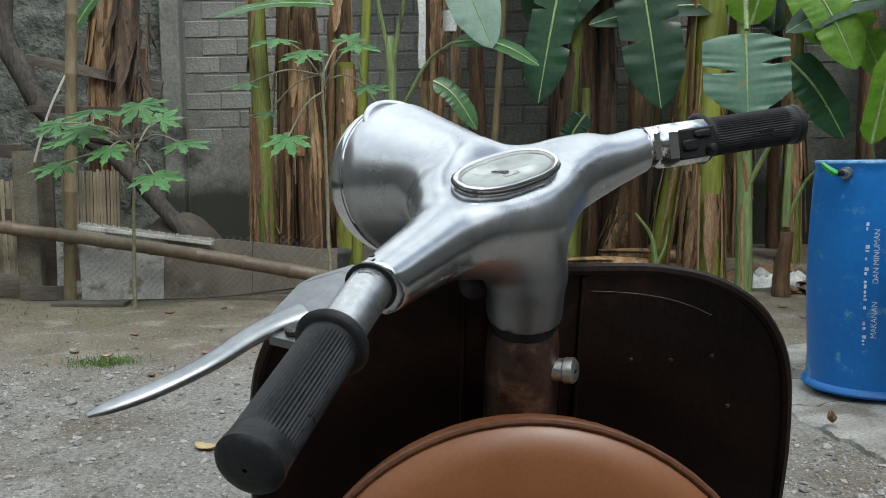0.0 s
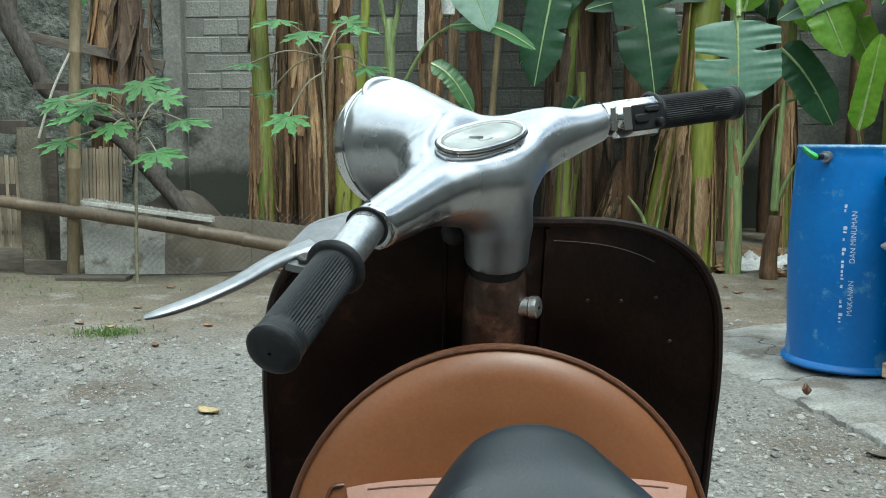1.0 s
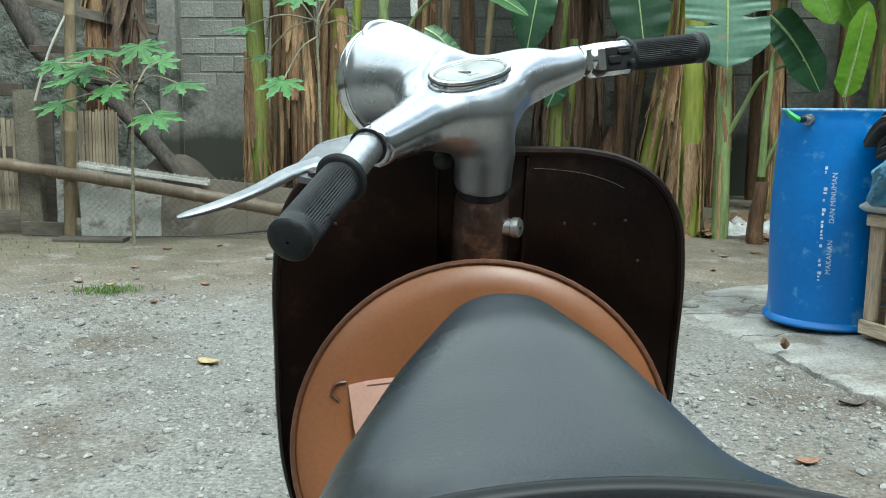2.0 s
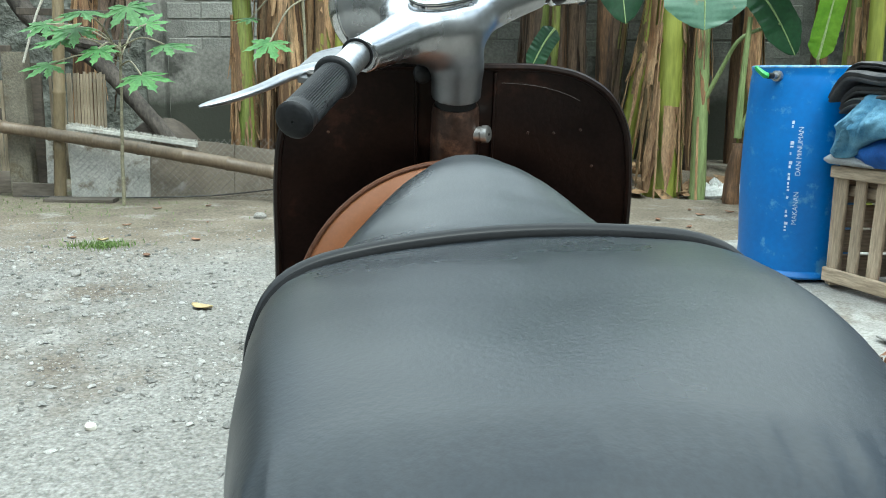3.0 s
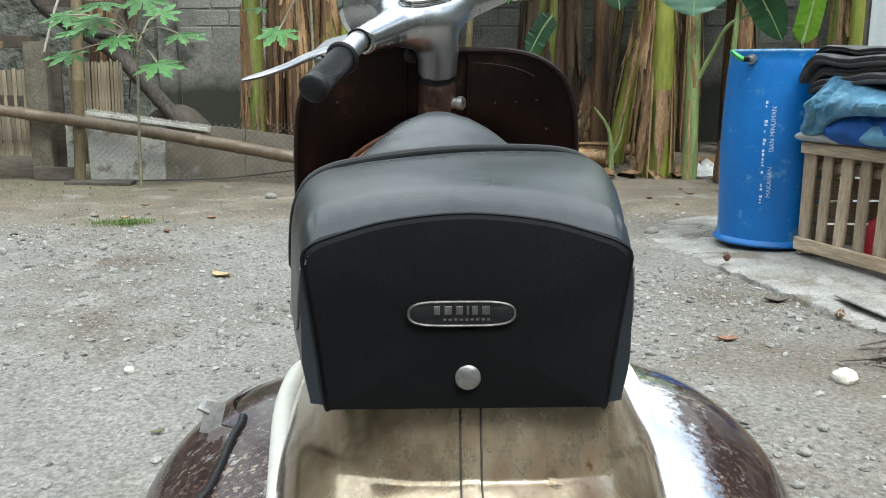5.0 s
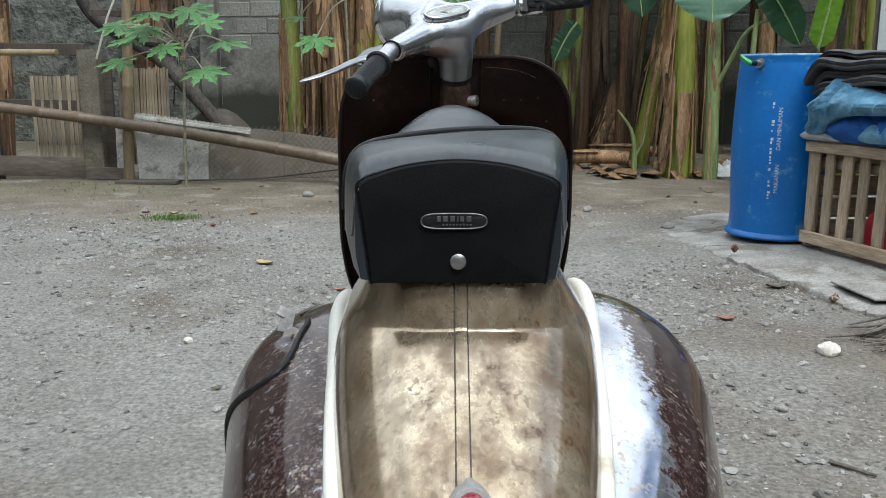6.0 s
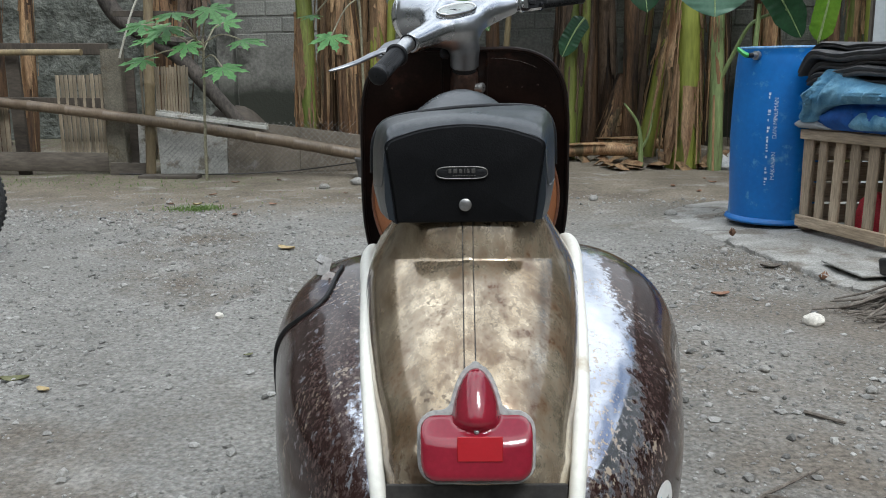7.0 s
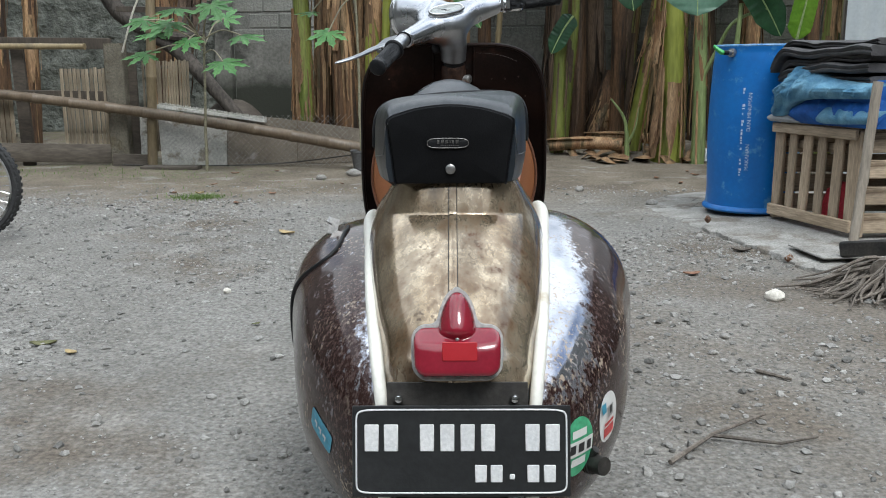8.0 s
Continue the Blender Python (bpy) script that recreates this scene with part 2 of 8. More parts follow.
M["papaya"] = surface("papaya leaf", (0.08, 0.215, 0.068), (0.14, 0.31, 0.105), 10, 0.5, 0, 0.2, 60, mottle=0.18, through_light=0.35, vary=0.2)
M["papaya_stem"] = surface("papaya stem", (0.19, 0.175, 0.115), (0.27, 0.25, 0.175), 20, 0.6, 0, 0.3, 80)
M["drum"] = surface("blue plastic", (0.004, 0.118, 0.40), (0.008, 0.145, 0.46), 3, 0.36, 0, 0.06, 40, rough_b=0.46, mottle=0.07, dark=(0.075, 0.24, 0.48), dark_at=0.61, dark_scale=11)
M["drum_lip"] = surface("scuffed blue plastic edge", (0.03, 0.19, 0.46), (0.22, 0.38, 0.58), 30, 0.5, 0, 0.2, 80, mottle=0.3)
M["drum_mark"] = surface("faded white stencil", (0.34, 0.46, 0.63), (0.62, 0.68, 0.76), 60, 0.6, 0, 0, 60, mottle=0.1)
M["tap_green"] = surface("green plastic", (0.03, 0.30, 0.06), (0.06, 0.40, 0.10), 20, 0.4, 0, 0.05, 80)
M["crate"] = surface("raw pallet wood", (0.27, 0.205, 0.14), (0.43, 0.345, 0.25), 9, 0.75, 0, 0.5, 120, stretch=(1, 1, 0.12), vary=0.22, mottle=0.3, dark=(0.16, 0.115, 0.075), dark_at=0.64, dark_scale=9)
M["tarp"] = surface("charcoal cloth", (0.040, 0.039, 0.042), (0.095, 0.092, 0.094), 8, 0.8, 0, 0.5, 120, mottle=0.15)
M["denim"] = surface("faded denim", (0.05, 0.165, 0.285), (0.16, 0.33, 0.455), 10, 0.85, 0, 0.6, 260, mottle=0.3)
M["blue_cloth"] = surface("royal blue cloth", (0.004, 0.05, 0.22), (0.010, 0.10, 0.38), 8, 0.8, 0, 0.4, 150, mottle=0.15)
M["grey_cloth"] = surface("grey cloth", (0.26, 0.27, 0.28), (0.34, 0.35, 0.36), 8, 0.85, 0, 0.4, 150)
M["red_cloth"] = surface("red plastic", (0.42, 0.02, 0.04), (0.5, 0.03, 0.05), 8, 0.5, 0, 0.1, 100)
M["zinc"] = surface("pale painted sheet", (0.42, 0.46, 0.47), (0.50, 0.53, 0.54), 3, 0.45, 0.1, 0.1, 50, mottle=0.06)
M["concrete"] = surface("cracked concrete slab", (0.215, 0.207, 0.19), (0.345, 0.338, 0.318), 4.5, 0.85, 0, 0.7, 90, dark=(0.17, 0.152, 0.128), dark_at=0.55, dark_scale=3.5, depth=0.008, mottle=0.3)
M["pebble"] = surface("gravel", (0.142, 0.138, 0.128), (0.235, 0.231, 0.219), 40, 0.85, 0, 0.3, 200, mottle=0.2)
M["white_stone"] = surface("white stone", (0.55, 0.52, 0.46), (0.66, 0.63, 0.57), 20, 0.85, 0, 0.5, 90, depth=0.004)
M["leaf_yellow"] = surface("fallen yellow leaf", (0.33, 0.245, 0.115), (0.41, 0.32, 0.17), 30, 0.6, 0, 0.3, 90, mottle=0.2, dark=(0.25, 0.16, 0.07), dark_at=0.62, dark_scale=20)
M["leaf_olive"] = surface("fallen olive leaf", (0.085, 0.09, 0.035), (0.13, 0.125, 0.055), 30, 0.6, 0, 0.3, 90)
M["leaf_brown"] = surface("fallen brown leaf", (0.15, 0.078, 0.045), (0.23, 0.125, 0.08), 30, 0.7, 0, 0.3, 90, vary=0.3)
M["stick"] = surface("bleached stick", (0.27, 0.235, 0.19), (0.38, 0.335, 0.28), 9, 0.8, 0, 0.4, 110, stretch=(1, 1, 0.12), mottle=0.25)
M["twig"] = surface("grey twigs", (0.095, 0.08, 0.066), (0.17, 0.148, 0.125), 30, 0.8, 0, 0.4, 120, vary=0.25)
M["grass"] = surface("grass", (0.09, 0.16, 0.035), (0.15, 0.22, 0.06), 30, 0.6, 0, 0, 90, through_light=0.3)
M["litter"] = surface("white plastic rubbish", (0.55, 0.56, 0.55), (0.7, 0.7, 0.69), 10, 0.5, 0, 0.2, 60)
M["dark_lever"] = surface("dark lever holder", (0.16, 0.165, 0.175), (0.24, 0.245, 0.255), 14, 0.4, 1.0, 0.05, 120, rough_b=0.5, mottle=0.12)
M["lever"] = surface("dull lever metal", (0.21, 0.22, 0.235), (0.31, 0.32, 0.335), 14, 0.30, 1.0, 0.05, 120, rough_b=0.40, mottle=0.1)
M["pot"] = surface("grey plastic pot", (0.075, 0.075, 0.075), (0.11, 0.11, 0.11), 10, 0.6, 0, 0.2, 60)
M["rope"] = surface("pale rope", (0.42, 0.40, 0.34), (0.5, 0.48, 0.42), 30, 0.8, 0, 0.3, 120)


def patina(name, metal_a, metal_b, rust, speck, speck_at, rust_at, rough=0.17, stretch=(1, 1, 0.6), rust_scale=14, sky_band=None, coat=(0.7, 0.06), soft=0.10, metal=0.95):
    """Bare lacquered sheet metal: cloudy metal, rust blotches, pale drips and specks."""
    m = bpy.data.materials.new(name)
    m.use_nodes = True
    n, l = m.node_tree.nodes, m.node_tree.links
    p = n["Principled BSDF"]
    tc, mp = n.new("ShaderNodeTexCoord"), n.new("ShaderNodeMapping")
    mp.inputs["Scale"].default_value = stretch
    l.new(tc.outputs["Object"], mp.inputs["Vector"])

    def fac(s, lo, hi, detail=8, rgh=0.65, off=0.0):
        t, r = n.new("ShaderNodeTexNoise"), n.new("ShaderNodeMapRange")
        t.inputs["Scale"].default_value, t.inputs["Detail"].default_value, t.inputs["Roughness"].default_value = s, detail, rgh
        r.inputs["From Min"].default_value, r.inputs["From Max"].default_value = lo, hi
        if off:
            o = n.new("ShaderNodeVectorMath")
            o.inputs[1].default_value = (off, off, off)
            l.new(mp.outputs["Vector"], o.inputs[0])
            l.new(o.outputs["Vector"], t.inputs["Vector"])
        else:
            l.new(mp.outputs["Vector"], t.inputs["Vector"])
        l.new(t.outputs["Fac"], r.inputs["Value"])
        return r.outputs["Result"]

    def mix(f, a, b):
        x = n.new("ShaderNodeMix")
        x.data_type = "RGBA"
        l.new(f, x.inputs["Factor"])
        for k, v in (("A", a), ("B", b)):
            if isinstance(v, tuple):
                x.inputs[k].default_value = (*v, 1)
            else:
                l.new(v, x.inputs[k])
        return x.outputs["Result"]

    def math_of(op, a, b):
        x = n.new("ShaderNodeMath")
        x.operation = op
        for i, v in enumerate((a, b)):
            if isinstance(v, (int, float)):
                x.inputs[i].default_value = v
            else:
                l.new(v, x.inputs[i])
        return x.outputs["Value"]

    col = mix(fac(9, 0.35, 0.65), metal_a, metal_b)
    blot = fac(rust_scale, rust_at, rust_at + soft, 10, 0.75, 3.1)
    if sky_band:
        # sky reflection put into the colour beside the edging; rust takes over further out
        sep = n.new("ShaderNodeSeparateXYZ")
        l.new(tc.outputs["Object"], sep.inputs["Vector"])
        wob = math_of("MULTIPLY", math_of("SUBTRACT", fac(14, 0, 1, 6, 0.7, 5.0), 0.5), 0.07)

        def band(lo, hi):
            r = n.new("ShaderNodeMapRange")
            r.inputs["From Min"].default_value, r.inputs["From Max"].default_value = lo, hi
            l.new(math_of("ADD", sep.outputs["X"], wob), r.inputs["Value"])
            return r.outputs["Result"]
        shine = math_of("MINIMUM", band(sky_band[1] + 0.02, sky_band[1] - 0.02), band(sky_band[0] - 0.02, sky_band[0] + 0.02))
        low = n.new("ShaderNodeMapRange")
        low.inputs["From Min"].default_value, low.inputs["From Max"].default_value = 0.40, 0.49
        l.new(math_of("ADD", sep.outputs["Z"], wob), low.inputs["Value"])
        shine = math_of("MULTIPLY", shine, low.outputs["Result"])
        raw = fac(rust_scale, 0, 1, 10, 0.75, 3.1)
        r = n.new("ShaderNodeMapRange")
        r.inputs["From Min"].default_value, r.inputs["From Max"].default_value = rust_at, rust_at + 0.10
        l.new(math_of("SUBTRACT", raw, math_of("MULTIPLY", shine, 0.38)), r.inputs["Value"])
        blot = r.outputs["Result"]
    else:
        blot = math_of("MULTIPLY", blot, fac(5, 0.30, 0.52, 4, 0.6, 9.2))
    col = mix(blot, col, mix(fac(150, 0.49, 0.60, 6, 0.75, 12.0), rust, (0.085, 0.058, 0.053)) if sky_band else rust)
    spots = math_of("MULTIPLY", fac(150, 0.55, 0.61, 4, 0.6, 7.7), fac(8, speck_at, speck_at + 0.14, 5, 0.6, 1.3))
    col = mix(spots, col, speck)
    l.new(col, p.inputs["Base Color"])
    dull = math_of("MAXIMUM", blot, spots)
    l.new(math_of("SUBTRACT", metal, math_of("MULTIPLY", dull, metal * 0.8)), p.inputs["Metallic"])
    l.new(math_of("ADD", rough, math_of("ADD", math_of("MULTIPLY", dull, 0.03), math_of("MULTIPLY", fac(30, 0.3, 0.7), 0.08))), p.inputs["Roughness"])
    p.inputs["Coat Weight"].default_value, p.inputs["Coat Roughness"].default_value = coat
    bp = n.new("ShaderNodeBump")
    bp.inputs["Strength"].default_value, bp.inputs["Distance"].default_value = 0.10, 0.002
    l.new(fac(26, 0, 1, 3), bp.inputs["Height"])
    l.new(bp.outputs["Normal"], p.inputs["Normal"])
    return m


# pale bluish steel shows mainly in the band painted as mirrored sky
M["cowl"] = patina("lacquered bare steel, maroon rust", (0.41, 0.425, 0.475), (0.63, 0.655, 0.72), (0.029, 0.0142, 0.0125), (0.40, 0.33, 0.26), 0.47, 0.32, 0.07, rust_scale=75, sky_band=(-0.122, 0.205), coat=(0.14, 0.04))
M["cowl"].node_tree.nodes["Principled BSDF"].inputs["Specular IOR Level"].default_value = 0.32
M["brass"] = patina("lacquered brassy steel", (0.170, 0.110, 0.056), (0.61, 0.52, 0.385), (0.095, 0.046, 0.020), (0.09, 0.058, 0.032), 0.47, 0.44, 0.13, rust_scale=30, coat=(0.5, 0.05), soft=0.22, metal=0.80)




def dull_shade_below(m, lo, hi, dull):
    """Rougher, unpolished metal below lo, its own gloss above hi; the underside's shade is put into its colour."""
    n, l = m.node_tree.nodes, m.node_tree.links
    p = n["Principled BSDF"]
    src = p.inputs["Roughness"].links[0].from_socket
    tc, sep, r, mx = n.new("ShaderNodeTexCoord"), n.new("ShaderNodeSeparateXYZ"), n.new("ShaderNodeMapRange"), n.new("ShaderNodeMath")
    l.new(tc.outputs["Object"], sep.inputs["Vector"])
    l.new(sep.outputs["Z"], r.inputs["Value"])
    r.inputs["From Min"].default_value, r.inputs["From Max"].default_value = lo, hi
    r.inputs["To Min"].default_value, r.inputs["To Max"].default_value = dull, 0.0
    mx.operation = "MAXIMUM"
    l.new(src, mx.inputs[0])
    l.new(r.outputs["Result"], mx.inputs[1])
    l.new(mx.outputs["Value"], p.inputs["Roughness"])
    # shade under the head is put into the colour: darker below hi
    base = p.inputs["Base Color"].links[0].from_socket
    under_shade, f = n.new("ShaderNodeMix"), n.new("ShaderNodeMapRange")
    under_shade.data_type, under_shade.blend_type = "RGBA", "MULTIPLY"
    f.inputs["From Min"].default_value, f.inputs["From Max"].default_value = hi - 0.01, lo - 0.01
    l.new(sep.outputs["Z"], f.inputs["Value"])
    l.new(f.outputs["Result"], under_shade.inputs["Factor"])
    l.new(base, under_shade.inputs["A"])
    under_shade.inputs["B"].default_value = (0.42, 0.42, 0.43, 1)
    l.new(under_shade.outputs["Result"], p.inputs["Base Color"])


dull_shade_below(M["aluminium"], -0.020, 0.024, 0.46)


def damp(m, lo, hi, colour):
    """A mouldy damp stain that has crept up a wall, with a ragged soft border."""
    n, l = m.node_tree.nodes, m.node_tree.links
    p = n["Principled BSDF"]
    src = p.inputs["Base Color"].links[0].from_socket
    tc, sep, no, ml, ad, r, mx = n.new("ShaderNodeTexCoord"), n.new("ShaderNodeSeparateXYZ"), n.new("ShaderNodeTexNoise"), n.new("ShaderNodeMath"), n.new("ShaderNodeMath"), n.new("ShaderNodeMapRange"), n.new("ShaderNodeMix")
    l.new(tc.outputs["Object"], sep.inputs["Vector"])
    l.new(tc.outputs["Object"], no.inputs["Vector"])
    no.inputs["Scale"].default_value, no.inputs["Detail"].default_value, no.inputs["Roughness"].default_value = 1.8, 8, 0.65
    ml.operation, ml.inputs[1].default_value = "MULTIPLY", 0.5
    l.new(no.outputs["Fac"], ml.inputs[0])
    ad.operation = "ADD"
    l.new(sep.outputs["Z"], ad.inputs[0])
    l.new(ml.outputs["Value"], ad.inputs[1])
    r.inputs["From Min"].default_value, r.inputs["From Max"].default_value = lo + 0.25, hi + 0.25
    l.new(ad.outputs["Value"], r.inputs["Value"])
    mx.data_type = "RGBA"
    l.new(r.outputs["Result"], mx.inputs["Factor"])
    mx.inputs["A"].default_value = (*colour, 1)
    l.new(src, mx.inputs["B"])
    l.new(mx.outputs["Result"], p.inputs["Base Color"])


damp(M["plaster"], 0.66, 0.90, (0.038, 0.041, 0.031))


def cracked(m, scale, wide):
    """Thin dark cracks over a slab."""
    n, l = m.node_tree.nodes, m.node_tree.links
    p = n["Principled BSDF"]
    src = p.inputs["Base Color"].links[0].from_socket
    tc, vo, no, ad, r, mx = n.new("ShaderNodeTexCoord"), n.new("ShaderNodeTexVoronoi"), n.new("ShaderNodeTexNoise"), n.new("ShaderNodeMix"), n.new("ShaderNodeMapRange"), n.new("ShaderNodeMix")
    no.inputs["Scale"].default_value, no.inputs["Detail"].default_value = 3.0, 8
    ad.data_type, ad.inputs["Factor"].default_value = "RGBA", 0.22
    l.new(tc.outputs["Object"], no.inputs["Vector"])
    l.new(tc.outputs["Object"], ad.inputs["A"])
    l.new(no.outputs["Color"], ad.inputs["B"])
    vo.feature = "DISTANCE_TO_EDGE"
    vo.inputs["Scale"].default_value = scale
    l.new(ad.outputs["Result"], vo.inputs["Vector"])
    r.inputs["From Min"].default_value, r.inputs["From Max"].default_value = wide, wide * 2.2
    l.new(vo.outputs["Distance"], r.inputs["Value"])
    mx.data_type = "RGBA"
    l.new(r.outputs["Result"], mx.inputs["Factor"])
    mx.inputs["A"].default_value = (0.06, 0.055, 0.048, 1)
    l.new(src, mx.inputs["B"])
    l.new(mx.outputs["Result"], p.inputs["Base Color"])


cracked(M["concrete"], 0.9, 0.0018)


def glass(name, rough=0.02):
    """A thin clear pane: light goes straight through, and its face shines more the flatter it is seen."""
    m = bpy.data.materials.new(name)
    m.use_nodes = True
    n, l = m.node_tree.nodes, m.node_tree.links
    clear, shine, fresnel, both = n.new("ShaderNodeBsdfTransparent"), n.new("ShaderNodeBsdfGlossy"), n.new("ShaderNodeFresnel"), n.new("ShaderNodeMixShader")
    clear.inputs["Color"].default_value = (0.95, 0.97, 0.96, 1)
    shine.inputs["Roughness"].default_value = rough
    fresnel.inputs["IOR"].default_value = 1.5
    l.new(fresnel.outputs["Fac"], both.inputs["Fac"])
    l.new(clear.outputs["BSDF"], both.inputs[1])
    l.new(shine.outputs["BSDF"], both.inputs[2])
    l.new(both.outputs["Shader"], n["Material Output"].inputs["Surface"])
    return m


M["glass"] = glass("clear glass")


def pebble_material():
    """Gravel, each stone its own grey."""
    m = M["pebble"]
    n, l = m.node_tree.nodes, m.node_tree.links
    p = n["Principled BSDF"]
    src = p.inputs["Base Color"].links[0].from_socket
    geo, hsv, rng = n.new("ShaderNodeNewGeometry"), n.new("ShaderNodeHueSaturation"), n.new("ShaderNodeMapRange")
    rng.inputs["To Min"].default_value, rng.inputs["To Max"].default_value = 0.62, 1.85
    l.new(geo.outputs["Random Per Island"], rng.inputs["Value"])
    l.new(rng.outputs["Result"], hsv.inputs["Value"])
    l.new(src, hsv.inputs["Color"])
    l.new(hsv.outputs["Color"], p.inputs["Base Color"])


pebble_material()


def ground_material():
    """Grey gravelly grit in the yard, bare brown earth towards the fence and the plants, a little moss by the fence."""
    m = bpy.data.materials.new("yard earth")
    m.use_nodes = True
    n, l = m.node_tree.nodes, m.node_tree.links
    p = n["Principled BSDF"]
    tc = n.new("ShaderNodeTexCoord")

    def noise_at(s, d=6, r=0.6):
        t = n.new("ShaderNodeTexNoise")
        t.inputs["Scale"].default_value, t.inputs["Detail"].default_value, t.inputs["Roughness"].default_value = s, d, r
        l.new(tc.outputs["Object"], t.inputs["Vector"])
        return t.outputs["Fac"]

    def rng(src, a, b, c=0.0, d=1.0):
        r = n.new("ShaderNodeMapRange")
        for k, v in (("From Min", a), ("From Max", b), ("To Min", c), ("To Max", d)):
            r.inputs[k].default_value = v
        l.new(src, r.inputs["Value"])
        return r.outputs["Result"]

    def mix(f, a, b, blend="MIX"):
        x = n.new("ShaderNodeMix")
        x.data_type, x.blend_type = "RGBA", blend
        for key, v in (("Factor", f), ("A", a), ("B", b)):
            if isinstance(v, (int, float)):
                x.inputs[key].default_value = v
            elif isinstance(v, tuple):
                x.inputs[key].default_value = (*v, 1)
            else:
                l.new(v, x.inputs[key])
        return x.outputs["Result"]

    def add(a, b, op="ADD"):
        x = n.new("ShaderNodeMath")
        x.operation = op
        for i, v in enumerate((a, b)):
            if isinstance(v, (int, float)):
                x.inputs[i].default_value = v
            else:
                l.new(v, x.inputs[i])
        return x.outputs["Value"]

    sep = n.new("ShaderNodeSeparateXYZ")
    l.new(tc.outputs["Object"], sep.inputs["Vector"])
    wobble = rng(noise_at(0.8), 0.3, 0.7, -0.7, 0.7)
    along = add(sep.outputs["Y"], wobble)
    earth = rng(along, 3.7, 4.9)
    vor = n.new("ShaderNodeTexVoronoi")
    vor.inputs["Scale"].default_value = 95
    l.new(tc.outputs["Object"], vor.inputs["Vector"])
    grit = mix(rng(noise_at(1.7), 0.35, 0.65), (0.186, 0.182, 0.169), (0.272, 0.268, 0.254))
    grit = mix(rng(vor.outputs["Distance"], 0.2, 0.8, 0, 0.7), grit, (0.165, 0.155, 0.138))
    soil = mix(rng(noise_at(2.5), 0.35, 0.65), (0.130, 0.110, 0.084), (0.205, 0.176, 0.138))
    col = mix(earth, grit, soil)
    col = mix(rng(noise_at(1.1), 0.52, 0.64, 0, 0.85), col, (0.125, 0.104, 0.082))
    col = mix(rng(noise_at(3.2), 0.56, 0.66, 0, 0.6), col, (0.29, 0.28, 0.258))
    trodden = add(rng(add(sep.outputs["X"], wobble), 0.35, 1.0), rng(sep.outputs["Y"], 3.3, 2.0), "MULTIPLY")
    trodden = add(trodden, rng(noise_at(2.3), 0.38, 0.58, 0.25, 0.8), "MULTIPLY")
    col = mix(trodden, col, (0.150, 0.128, 0.104))
    moss = add(rng(along, 5.0, 5.6), rng(noise_at(5.0), 0.48, 0.6), "MULTIPLY")
    left = rng(sep.outputs["X"], -1.5, -2.4)
    col = mix(add(add(moss, left, "MULTIPLY"), 0.5, "MULTIPLY"), col, (0.11, 0.125, 0.055))
    fine = noise_at(60, 4)
    g = rng(fine, 0.3, 0.7, 0.58, 1.42)
    cc = n.new("ShaderNodeCombineColor")
    for k in ("Red", "Green", "Blue"):
        l.new(g, cc.inputs[k])
    col = mix(1.0, col, cc.outputs["Color"], "MULTIPLY")
    l.new(col, p.inputs["Base Color"])
    p.inputs["Roughness"].default_value = 0.92
    p.inputs["Specular IOR Level"].default_value = 0.25
    bp = n.new("ShaderNodeBump")
    bp.inputs["Strength"].default_value, bp.inputs["Distance"].default_value = 0.7, 0.008
    l.new(add(fine, vor.outputs["Distance"]), bp.inputs["Height"])
    l.new(bp.outputs["Normal"], p.inputs["Normal"])
    return m


M["ground"] = ground_material()


